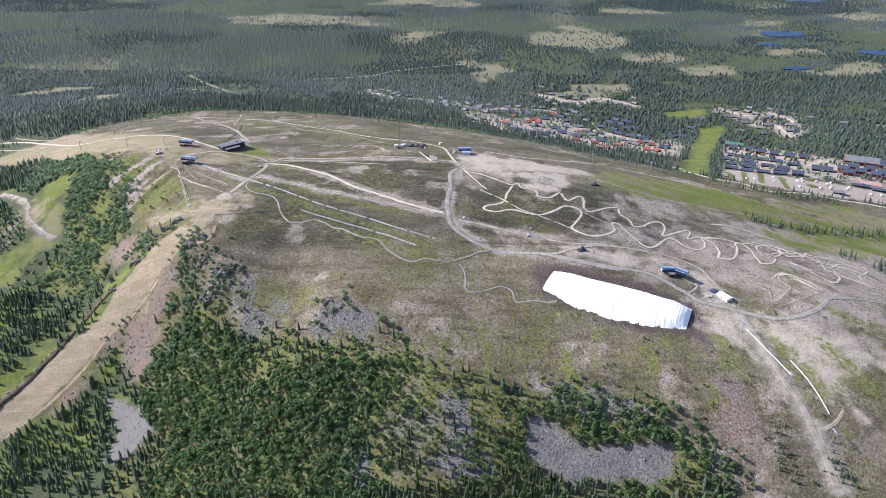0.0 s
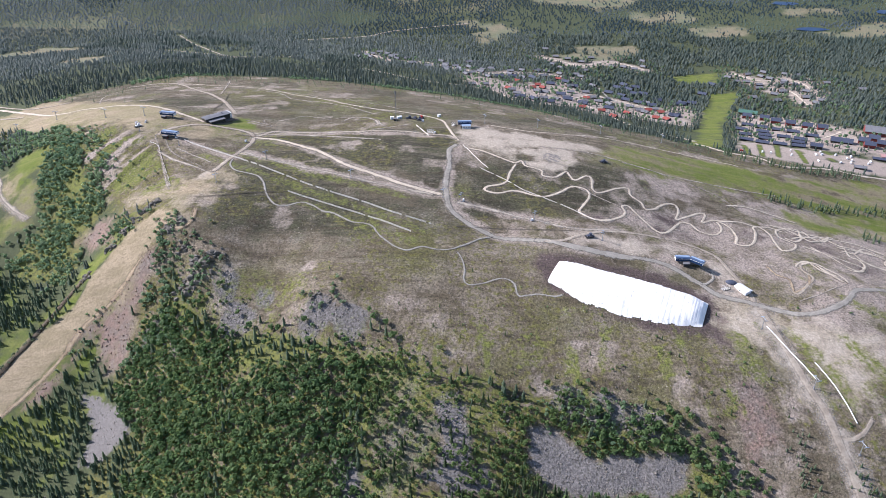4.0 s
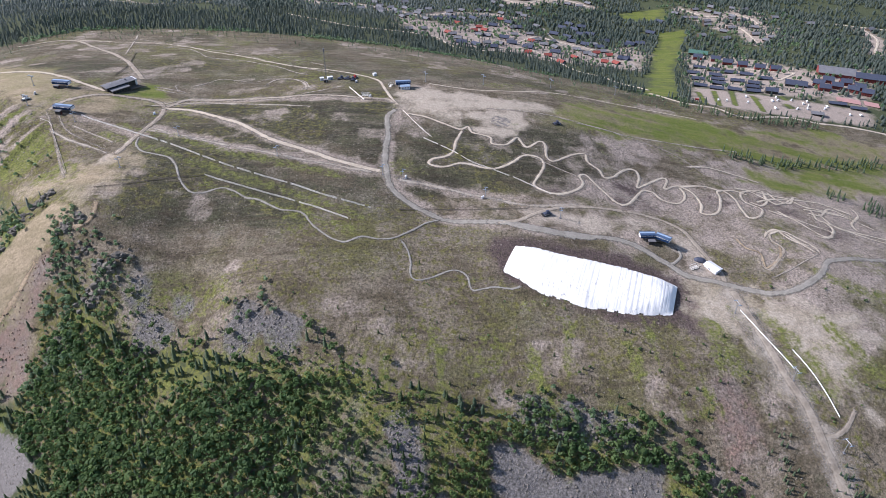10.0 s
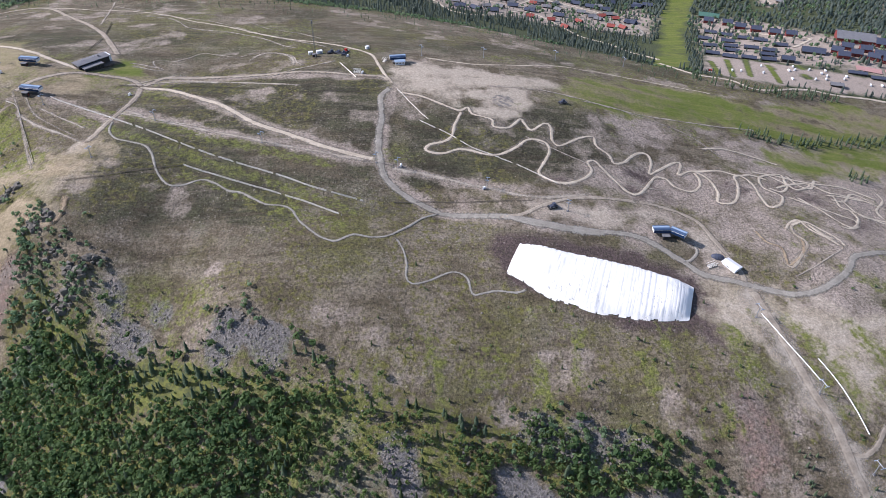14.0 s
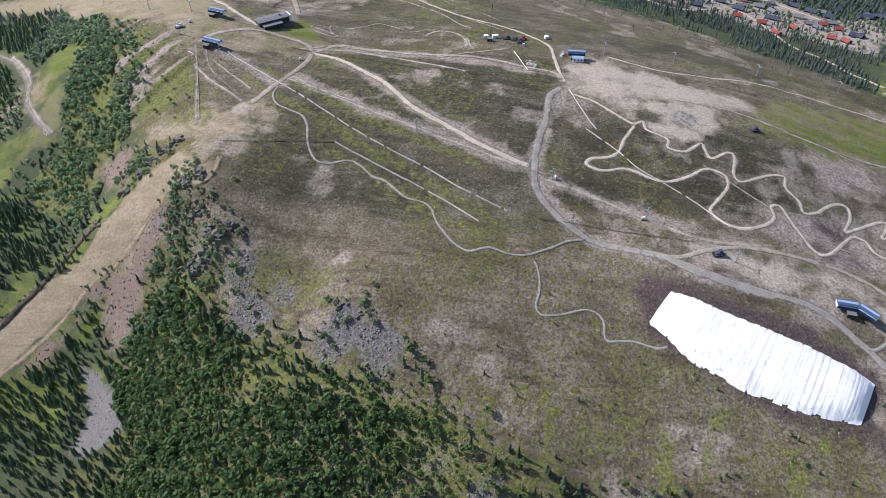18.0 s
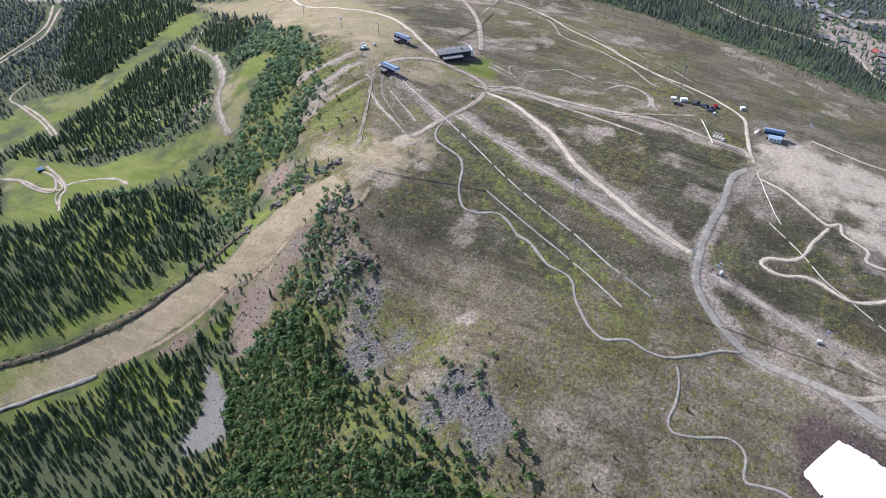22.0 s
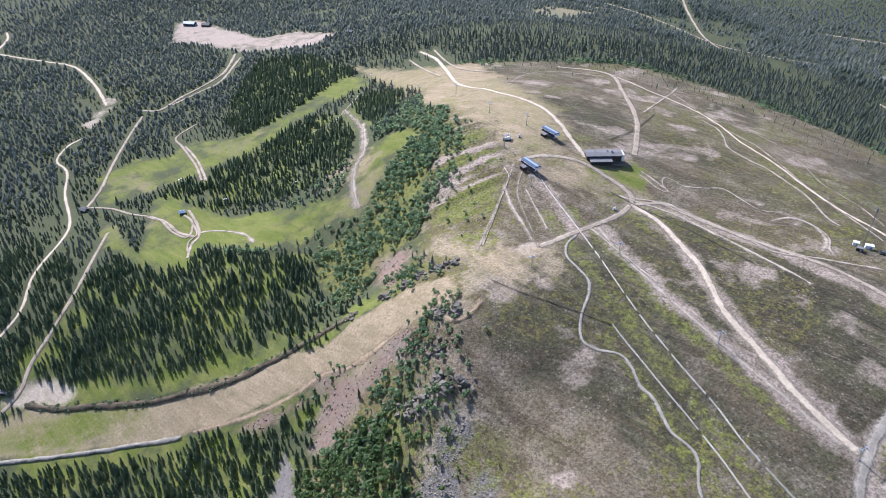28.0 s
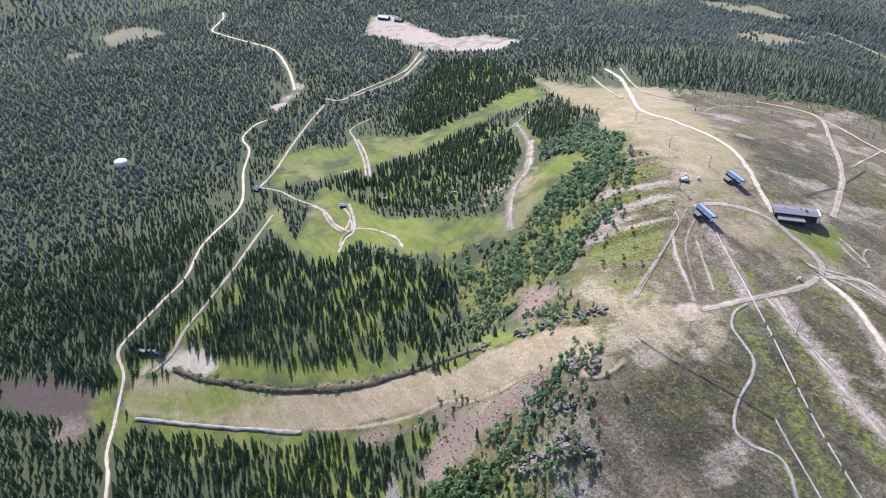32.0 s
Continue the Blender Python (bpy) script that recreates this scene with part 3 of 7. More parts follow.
def inside(poly, x, y):
    """Signed distance in metres to a polygon's edge: negative inside."""
    x, y = np.asarray(x, float), np.asarray(y, float)
    d = np.full(x.shape, 1e9)
    odd = np.zeros(x.shape, bool)
    for (ax, ay), (bx, by) in zip(poly, poly[1:] + poly[:1]):
        ex, ey = bx - ax, by - ay
        t = np.clip(((x - ax) * ex + (y - ay) * ey) / (ex * ex + ey * ey + 1e-9), 0, 1)
        d = np.minimum(d, np.hypot(x - ax - t * ex, y - ay - t * ey))
        if ay != by:
            odd ^= ((ay > y) != (by > y)) & (x < ex * (y - ay) / ey + ax)
    return np.where(odd, -d, d)


def area(name, x, y, edge=4.0):
    """How far a point lies in a zone, 0 to 1, soft over edge metres."""
    poly = ZONE[name]
    px, py = [q[0] for q in poly], [q[1] for q in poly]
    reach = edge + 8
    near = (x > min(px) - reach) & (x < max(px) + reach) & (y > min(py) - reach) & (y < max(py) + reach)
    w = np.zeros(np.shape(x))
    if near.any():
        d = inside(poly, x[near], y[near]) + min(edge * 1.6, 14) * (fbm(x[near], y[near], 22, 61, 3) - 0.5)
        w[near] = smooth(edge, -edge, d)
    return w


def areas(names, x, y, edge=4.0):
    w = np.zeros(np.shape(x))
    for n in names.split():
        w = np.maximum(w, area(n, x, y, edge))
    return w


def bog(x, y, spots):
    """How far a point lies in one of the bogs, their outlines bent and frayed."""
    wx, wy = 190 * (fbm(x, y, 170, 401, 3) - 0.5), 190 * (fbm(x, y, 150, 433, 3) - 0.5)
    fray = 0.9 * (fbm(x, y, 50, 55, 3) - 0.5)
    m = np.zeros(np.shape(x))
    for mx, my, rx, ry in spots:
        m = np.maximum(m, smooth(1.45, 0.95, np.hypot((x + wx - mx) / rx, (y + wy - my) / ry) + fray))
    return m


def ground(x, y):
    """Height of the ground with its relief."""
    x, y = np.atleast_1d(np.asarray(x, float)), np.atleast_1d(np.asarray(y, float))
    z = fell(x, y)
    near = smooth(620, 420, np.hypot(x + 20, (y - 580) * 1.1))
    z = z + near * (1.6 * (fbm(x, y, 42, 3, 3) - 0.5) + 0.5 * (vnoise(x, y, 11, 9) - 0.5))
    rough = np.maximum(smooth(55, 5, np.hypot(x + 176, y - 463)), smooth(60, 20, np.abs(y - 345)) * smooth(190, 120, np.abs(x - 20)))
    ledge = area("ledges", x, y, 12)
    z = z + ledge * 2.6 * (vnoise(x * 0.83 - y * 0.55, (x * 0.55 + y * 0.83) * 0.16, 6, 5) - 0.5)
    z = z + rough * 3.0 * (fbm(x, y, 15, 21, 3) - 0.5)
    return z


def height(x, y):
    return float(ground(x, y)[0])


def spaced(lo, hi, fine_lo, fine_hi, fine, mid_lo, mid_hi, mid, far):
    a = np.arange(lo, mid_lo, far)
    b = np.arange(mid_lo, fine_lo, mid)
    c = np.arange(fine_lo, fine_hi, fine)
    d = np.arange(fine_hi, mid_hi, mid)
    e = np.append(np.arange(mid_hi, hi, far), hi)
    return np.concatenate([a, b, c, d, e])


def fill_mesh(name, verts, faces, materials, attrs=()):
    """A mesh from numpy arrays; faces all of one size."""
    me = bpy.data.meshes.new(name)
    n, k = faces.shape
    me.vertices.add(len(verts))
    me.vertices.foreach_set("co", np.ascontiguousarray(verts, np.float32).ravel())
    me.loops.add(n * k)
    me.loops.foreach_set("vertex_index", np.ascontiguousarray(faces, np.int32).ravel())
    me.polygons.add(n)
    me.polygons.foreach_set("loop_start", np.arange(0, n * k, k, dtype=np.int32))
    for aname, kind, data in attrs:
        at = me.attributes.new(aname, kind, "POINT")
        at.data.foreach_set("color" if kind == "FLOAT_COLOR" else "value", np.ascontiguousarray(data, np.float32).ravel())
    for m in materials:
        me.materials.append(m)
    me.update(calc_edges=True)
    return me


xs = spaced(-4900, 4900, -420, 420, 3.0, -1320, 960, 9.0, 45.0)
ys = spaced(-700, 4900, 282, 960, 3.0, 0, 1700, 9.0, 40.0)
gx, gy = [a.ravel() for a in np.meshgrid(xs, ys)]
gz = ground(gx, gy)
idx = np.arange(len(gx)).reshape(len(ys), len(xs))
quads = np.stack([idx[:-1, :-1], idx[:-1, 1:], idx[1:, 1:], idx[1:, :-1]], -1).reshape(-1, 4)
bare = area("bare", gx, gy, 6)
front = areas("birch_front birch_mid birch_gully", gx, gy, 10)
scarp = area("birch_scarp", gx, gy, 6)
lump = fbm(gx, gy, 60, 40)


def beside(pts, x, y):
    """Distance in metres to a line of points, and how far its foot is from the line's ends."""
    d = np.full(np.shape(x), 1e9)
    for (ax, ay), (bx, by) in zip(pts, pts[1:]):
        ex, ey = bx - ax, by - ay
        t = np.clip(((x - ax) * ex + (y - ay) * ey) / (ex * ex + ey * ey), 0, 1)
        d = np.minimum(d, np.hypot(x - ax - t * ex, y - ay - t * ey))
    return d


def spot(x, y, r, edge=0.6):
    """A round patch with an uneven rim."""
    d = np.hypot(gx - x, gy - y) / r + 1.1 * (fbm(gx, gy, 14, 83, 3) - 0.5)
    return smooth(1.0 + edge / 2, 1.0 - edge / 2, d)


STREETS = [[(-153, 1444), (-98, 1343), (-36, 1355), (17, 1324), (75, 1288), (131, 1326), (189, 1330), (229, 1312), (266, 1313)],
           [(131, 1146), (166, 1131), (194, 1113), (245, 1177), (273, 1155), (321, 1107)], [(201, 1475), (236, 1444), (274, 1414), (334, 1441), (390, 1383)],
           [(543, 1344), (570, 1284), (614, 1287), (630, 1248), (626, 1216)], [(570, 1225), (588, 1194), (572, 1107)],
           [(446, 994), (483, 955), (506, 932), (524, 920), (486, 889)], [(772, 1160), (757, 1101), (701, 1022)]]
run_lines = vnoise(gx * 0.12 + 0.25 * gy, gy + 0.12 * gx, 9, 19)
grass = areas("greenrun lowgrass villagepiste clearing", gx, gy, 14) * (0.85 + 0.7 * (lump - 0.5))
grass = np.maximum(grass, areas("meadow_a meadow_b meadow_c", gx, gy, 10) * (0.66 + 1.3 * (fbm(gx, gy, 38, 27) - 0.5)))
grass = grass - area("greenrun", gx, gy, 10) * (0.14 + 0.35 * smooth(0.5, 0.7, run_lines))
grass = np.maximum(grass, 0.8 * area("lawn_top", gx, gy, 6))
gully = area("gully", gx, gy, 5)
low_gully = smooth(-330, -400, gx)
straw = np.maximum(gully * (0.85 - 0.1 * low_gully), 0.85 * area("piste_top", gx, gy, 18))
straw = np.maximum(straw, 0.62 * areas("eastbare greenrun lawn_top", gx, gy, 8))
straw = np.maximum(straw, 0.6 * smooth(55, 15, np.hypot(gx + 205, gy - 672)))
straw = np.maximum(straw, 0.6 * areas("meadow_a meadow_b", gx, gy, 10) * smooth(0.55, 0.66, fbm(gx, gy, 45, 68)))
grass = np.maximum(grass, gully * low_gully * smooth(0.52, 0.64, fbm(gx, gy, 26, 15)))
tan = np.maximum(gully * (0.9 - 0.62 * low_gully), 0.66 * area("junction", gx, gy, 20) * (0.85 + 1.2 * (fbm(gx, gy, 22, 35) - 0.5)))
tan = np.maximum(tan, area("piste_top", gx, gy, 14) * (0.15 + 0.9 * smooth(0.50, 0.66, fbm(gx, gy, 48, 29))))
tan = np.maximum(tan, np.maximum(0.62 * spot(-236, 655, 26), 0.5 * spot(-400, 615, 22)))
sand = np.maximum(np.maximum(0.42 * area("junction", gx, gy, 10), 0.82 * area("liftyard", gx, gy, 12)), areas("yard park_b", gx, gy, 6) * (0.62 + 0.9 * (fbm(gx, gy, 50, 92) - 0.5)))
sand = np.maximum(sand, areas("baseyard eastbare", gx, gy, 14) * (0.52 + 0.9 * (fbm(gx, gy, 30, 53) - 0.5)))
sand = np.maximum(sand, np.maximum(0.8 * spot(-189, 566, 9), 0.75 * spot(97, 622, 26)))
pale = np.maximum(areas("trackfield loopbare_a", gx, gy, 22) * (0.70 + 1.0 * (lump - 0.5)), np.maximum(area("carpark", gx, gy, 8) * 0.9, areas("village_a resort", gx, gy, 25) * 0.85))
pale = np.maximum(pale, 0.78 * areas("eastbare baseyard", gx, gy, 16))
pale = np.maximum(pale, areas("park_a yard", gx, gy, 12) * (0.8 + 0.6 * (fbm(gx, gy, 50, 92) - 0.5)))
pale = np.maximum(pale, 0.48 * bare * smooth(0.58, 0.70, fbm(gx, gy, 30, 24)))
pale = np.maximum(pale, 0.7 * spot(-91, 457, 6))
for sx, sy, sr in ((162, 477, 13), (188, 410, 18), (184, 435, 14), (335, 525, 60), (300, 452, 40), (385, 560, 60), (300, 590, 40), (270, 410, 40), (430, 610, 40), (345, 610, 30), (200, 612, 26), (440, 624, 28)):
    pale = np.maximum(pale, 0.72 * spot(sx, sy, sr))
for line in ([(-172, 613), (-110, 582), (-32, 555), (-4, 547)], [(11, 540), (72, 520), (138, 515)], [(20, 640), (7, 592), (6, 536), (40, 498), (107, 481)],
             [(-240, 640), (-174, 598)], [(-172, 655), (-122, 630), (-81, 591), (-4, 550)], [(-177, 664), (-87, 668), (9, 657)]):
    pale = np.maximum(pale, 0.66 * smooth(9, 2, beside(line, gx, gy) + 7 * (fbm(gx, gy, 16, 6, 3) - 0.5)))
for line in STREETS:
    pale = np.maximum(pale, 0.75 * smooth(26, 6, beside(line, gx, gy) + 14 * (fbm(gx, gy, 30, 6, 3) - 0.5)))
for sx, sy, sr in ((620, 1270, 45), (590, 1215, 40), (615, 1165, 40), (567, 1280, 30)):
    pale = np.maximum(pale, 0.7 * spot(sx, sy, sr))
for line in ([(363, 837), (342, 771)], [(385, 844), (357, 770)], [(407, 845), (378, 776)], [(427, 840), (404, 764)], [(456, 824), (447, 784)]):
    grass = np.maximum(grass, 0.75 * smooth(4, 2, beside(line, gx, gy)))
    pale = pale * (1 - 0.9 * smooth(4, 2, beside(line, gx, gy)))
# Soil; round the mound's foot its dark tone also paints in the mound's shadow
soil = np.maximum(0.85 * area("moundskirt", gx, gy, 8), 0.75 * area("gully_low", gx, gy, 10))
soil = np.maximum(soil, np.maximum(0.5 * area("trackfield", gx, gy, 20) * smooth(0.5, 0.62, fbm(gx, gy, 30, 88)), 0.9 * spot(190, 428, 8)))
scree = 0.5 * spot(97, 622, 9)
for sx, sy, sr in ((-147, 449, 11), (-120, 439, 9), (-135, 426, 12), (-199, 433, 8), (-183, 419, 8), (-79, 416, 15), (-60, 409, 13), (5, 350, 9), (96, 349, 13), (78, 353, 11), (118, 340, 12)):
    scree = np.maximum(scree, 0.95 * spot(sx, sy, sr))
SCREE_SPOTS = scree
scree = np.maximum(scree, areas("scree_a scree_d scree_e scree_f scree_g", gx, gy, 5))
scree = np.maximum(scree, (0.36 + 0.2 * (gx > -40)) * front * smooth(0.5, 0.62, fbm(gx, gy, 30, 71)))
tan = np.maximum(tan, 0.6 * areas("red_a red_b red_c", gx, gy, 12))
red = np.maximum(areas("red_a red_b red_c", gx, gy, 8) * (0.8 + 1.6 * (fbm(gx, gy, 16, 38) - 0.5)), 1.15 * areas("redslope", gx, gy, 7) * (0.9 + 1.2 * (fbm(gx, gy, 20, 36) - 0.5)))
red = np.maximum(red, np.maximum(0.8 * spot(186, 421, 5), 0.6 * spot(-452, 259, 16)))
moss = np.maximum(area("birch_mid", gx, gy, 14) * 0.6, np.maximum(0.55 * area("birch_front", gx, gy, 14), scarp * 0.6))
moss = np.maximum(moss, 0.5 * area("moss_a", gx, gy, 16))
rim = smooth(-30, 10, inside(ZONE["bare"], gx, gy)) * (gy < 470) * (gx > -230) * (gx < 330)
moss = np.maximum(moss, 0.5 * rim)
moss = np.maximum(moss, 0.38 * bare * smooth(0.52, 0.62, fbm(gx, gy, 60, 131)))
moss = np.maximum(moss, 0.34 * smooth(450, 390, gy) * smooth(215, 160, gx) * smooth(-190, -150, gx) * (0.9 + 1.9 * (fbm(gx, gy, 36, 49) - 0.5)))
# bright moss: hollows below the rim, seeps running down the front slope, strips along the drag lift and on the ledges
lush = np.maximum(0.7 * area("moss_a", gx, gy, 10) * (0.6 + 0.9 * (fbm(gx, gy, 20, 47) - 0.5)), 0.62 * areas("birch_front birch_mid", gx, gy, 14) * (0.6 + 1.6 * (fbm(gx, gy, 28, 74) - 0.45)))
seep = smooth(0.62, 0.80, vnoise(gx + 6 * vnoise(gx, gy, 18, 2), gy * 0.16, 5.5, 37)) * smooth(335, 352, gy) * smooth(428, 392, gy) * smooth(-90, -50, gx) * smooth(205, 185, gx)
lush = np.maximum(lush, 0.62 * seep)
above = inside(ZONE["birch_front"], gx, gy)
lush = np.maximum(lush, 0.54 * smooth(50, 4, above) * (gx < 70) * (gx > -190) * (0.75 + 1.6 * (fbm(gx, gy, 22, 75) - 0.45)))
by_run = inside(ZONE["gully"], gx, gy)
grass = np.maximum(grass, 0.72 * smooth(34, 10, by_run) * smooth(-2, 3, by_run) * smooth(-215, -250, gx) * (0.9 + 1.1 * (fbm(gx, gy, 18, 59) - 0.5)))
lush = np.maximum(lush, 0.62 * scarp * (0.7 + 1.4 * (fbm(gx, gy, 24, 60) - 0.45)))
stand = areas("spruce_a spruce_b spruce_c spruce_d spruce_e spruce_f", gx, gy, 6)
grass = np.maximum(grass, stand * (0.46 + 1.3 * (fbm(gx, gy, 22, 58) - 0.5)))
lush = np.maximum(lush, 0.78 * area("ledges", gx, gy, 14) * smooth(0.30, 0.46, vnoise(gx * 0.83 - gy * 0.55, (gx * 0.55 + gy * 0.83) * 0.2, 11, 52)))
for line in ([(-205, 603), (-125, 556), (-56, 521), (-12, 497)], [(-195, 618), (-110, 574), (-30, 543)], [(-120, 536), (-85, 519), (-20, 484)]):
    lush = np.maximum(lush, 0.50 * smooth(8, 2, beside(line, gx, gy) + 6 * (fbm(gx, gy, 20, 7, 3) - 0.5)))
for line in ([(213, 416), (218, 394), (225, 377), (228, 355)],
             [(225, 410), (235, 389)],
             [(190, 404), (194, 370)],
             [(238, 377), (244, 354)],
             [(282, 449), (298, 434), (322, 426)],
             [(262, 403), (280, 362)]):
    lush = np.maximum(lush, 0.55 * smooth(9, 3, beside(line, gx, gy) + 9 * (fbm(gx, gy, 16, 9, 3) - 0.5)))
for line in ([(204, 404), (211, 370), (217, 348)],
             [(232, 433), (244, 403), (252, 369), (261, 341)],
             [(198, 434), (204, 404)],
             [(249, 430), (262, 403), (297, 386)]):
    sand = np.maximum(sand, 0.58 * smooth(8, 2, beside(line, gx, gy) + 10 * (fbm(gx, gy, 14, 10, 3) - 0.5)))
lush = np.maximum(lush, 0.36 * bare * smooth(0.60, 0.70, fbm(gx, gy, 55, 96)))
ribs = area("ledges", gx, gy, 6) * smooth(0.56, 0.70, 0.75 * vnoise(gx * 0.83 - gy * 0.55 + 5 * vnoise(gx, gy, 20, 6), (gx * 0.55 + gy * 0.83) * 0.16, 6, 5) + 0.3 * fbm(gx, gy, 20, 11))
pale = np.maximum(pale, 0.68 * ribs)
lush = lush * (1 - ribs)
lush = lush * (1 - 0.95 * areas("scree_a scree_d scree_e scree_f scree_g", gx, gy, 5))
moss = moss * (1 - 0.9 * areas("scree_a scree_d scree_e scree_f scree_g", gx, gy, 5))
shrubs = smooth(-215, -165, gx) * smooth(45, 0, gx) * smooth(475, 505, gy) * smooth(690, 660, gy)
shrubs = np.maximum(shrubs, smooth(10, 30, gx) * smooth(230, 180, gx) * smooth(515, 530, gy) * smooth(640, 600, gy))
shrubs = np.maximum(shrubs, 0.46 * bare * smooth(690, 720, gy))
heather = 1.0 * shrubs * (0.75 + 1.2 * (fbm(gx, gy, 45, 14) - 0.5)) + 0.35 * bare * smooth(0.5, 0.62, fbm(gx, gy, 70, 33))
marsh = bog(gx, gy, MARSHES) * (0.9 + 1.0 * (fbm(gx, gy, 120, 402) - 0.5))
marsh = np.maximum(marsh, 0.5 * smooth(0.56, 0.7, fbm(gx, gy, 420, 90)) * smooth(900, 1300, np.hypot(gx + 100, gy - 620)))
edge_out = inside(ZONE["bare"], gx, gy)
left_rim = (gx < -200) & (gy > 480) & (gy < 800)
floor_w = (1 - bare) * (1 - 0.85 * front) * np.where(left_rim, smooth(5, 45, edge_out), 1.0) * (1 - area("ledges", gx, gy, 10))
moss = np.maximum(moss, 0.5 * left_rim * smooth(-70, 0, edge_out) * smooth(60, 20, edge_out))
pad = np.ones(len(gx))
ground_mesh = fill_mesh("ground", np.stack([gx, gy, gz], -1), quads, [M_GROUND], [
    ("cover_a", "FLOAT_COLOR", np.stack([grass, sand, scree, pad], -1)),
    ("cover_b", "FLOAT_COLOR", np.stack([straw, floor_w, red, pad], -1)),
    ("cover_c", "FLOAT_COLOR", np.stack([moss, pale, marsh, pad], -1)),
    ("cover_d", "FLOAT_COLOR", np.stack([soil, tan, lush, heather], -1))])
ground_mesh.polygons.foreach_set("use_smooth", np.ones(len(quads), bool))
tagged(new("ground", ground_mesh), "brown heath fell with grass, scree and forest floor", "ground", kind="structure")

# clearings, in cells of four metres, where no tree grows
CX0, CY0, CN, CM = -1500, -100, 700, 640
_cx, _cy = [a.ravel() for a in np.meshgrid(CX0 + 4 * (np.arange(CN) + 0.5), CY0 + 4 * (np.arange(CM) + 0.5))]
CLEAR = areas("greenrun lowgrass villagepiste clearing meadow_a meadow_b meadow_c lawn_top gully piste_top junction liftyard yard "
              "baseyard eastbare carpark gully_low park_a park_b scree_a scree_b scree_f red_a red_b red_c mound", _cx, _cy, 1.5).reshape(CM, CN) > 0.5


def clear_at(x, y):
    i = np.clip(((np.asarray(x) - CX0) / 4).astype(int), 0, CN - 1)
    j = np.clip(((np.asarray(y) - CY0) / 4).astype(int), 0, CM - 1)
    ok = (np.asarray(x) > CX0) & (np.asarray(x) < CX0 + 4 * CN) & (np.asarray(y) > CY0) & (np.asarray(y) < CY0 + 4 * CM)
    return CLEAR[j, i] & ok


def mark_clear(x, y, r):
    for dx in np.arange(-r, r + 0.1, 2.0):
        for dy in np.arange(-r, r + 0.1, 2.0):
            i, j = ((x + dx - CX0) / 4).astype(int), ((y + dy - CY0) / 4).astype(int)
            ok = (i >= 0) & (i < CN) & (j >= 0) & (j < CM)
            CLEAR[j[ok], i[ok]] = True


# ---- roads and paths ----
def along(pts, step):
    """Points every step metres on a smooth curve through pts."""
    p = np.array([pts[0]] + list(pts) + [pts[-1]], float)
    out = []
    for a, b, c, d in zip(p, p[1:], p[2:], p[3:]):
        n = max(1, int(np.hypot(*(c - b)) / step))
        for t in np.arange(n) / n:
            out.append(0.5 * (2 * b + (c - a) * t + (2 * a - 5 * b + 4 * c - d) * t * t + (3 * b - a - 3 * c + d) * t ** 3))
    out.append(p[-1])
    return np.array(out)


def track(name, label, width, material, pts, lift=0.22, ragged=0.25, seed=1, clear=True):
    if material is not M_VERGE and name in ("bike_trail", "dirt_road") and min(q[0] for q in pts) > -330 and max(q[1] for q in pts) < 900:
        track("trail_verge", "pale trampled verge of the " + name.replace("_", " "), width * 1.2 + 1.8, M_VERGE, pts, 0.10 + 0.3 * lift, 0.5, seed + 200, False)
    lift = lift + 0.12 if material is not M_VERGE else lift
    c = along(pts, 2.0)
    d = np.gradient(c, axis=0)
    d /= np.hypot(d[:, 0], d[:, 1])[:, None] + 1e-9
    nrm = np.stack([-d[:, 1], d[:, 0]], -1)
    s = np.arange(len(c)) * 2.0
    wl = width / 2 * (1 + ragged * (2 * vnoise(s, s * 0 + 3, 7, seed) - 1))
    wr = width / 2 * (1 + ragged * (2 * vnoise(s, s * 0 + 9, 6, seed + 5) - 1))
    cols = (-1.0, -0.72, -0.36, 0.0, 0.36, 0.72, 1.0)
    v = np.stack([c + nrm * (k * 1.15 * np.where(k < 0, wr, wl))[:, None] for k in cols], 1).reshape(-1, 2)
    z = ground(v[:, 0], v[:, 1]) + lift
    for col, drop in ((0, 0.92), (1, 0.5), (5, 0.5), (6, 0.92)):
        z[col::7] -= drop * lift - 0.02
    if material in (M_BERM, M_BANK):
        z = z + 0.7 * lift * (fbm(v[:, 0], v[:, 1], 5, 31, 3) - 0.5)
    i = np.arange(len(c) - 1) * 7
    f = np.concatenate([np.stack([i + k, i + k + 1, i + k + 8, i + k + 7], -1) for k in range(6)])
    off = np.tile(np.abs(cols), len(c))
    fade = np.clip(np.minimum(s, s[-1] - s) / 5.0, 0, 1)
    off = np.maximum(off, np.repeat(1.15 * (1 - fade), 7))
    me = fill_mesh(name, np.column_stack([v, z]), f, [material], [("across", "FLOAT", off)])
    tagged(new(name, me), label, "road" if width > 3.5 else "path", kind="structure")
    if clear:
        mark_clear(c[:, 0], c[:, 1], width / 2 + (1.5 if c[0, 0] < -330 or c[0, 1] > 1000 else 1))

track("gravel_road", "grey gravel service road across the fell", 5.4, M_GRAVEL, [
    (15, 638), (8, 626), (7, 609), (7, 592), (5, 577), (4, 561), (5, 547), (6, 536), (10, 525), (17, 516), (26, 508),
    (35, 501), (40, 498), (48, 496), (61, 494), (75, 492), (85, 489), (94, 484), (107, 481), (126, 478), (141, 478),
], lift=0.22, seed=11)
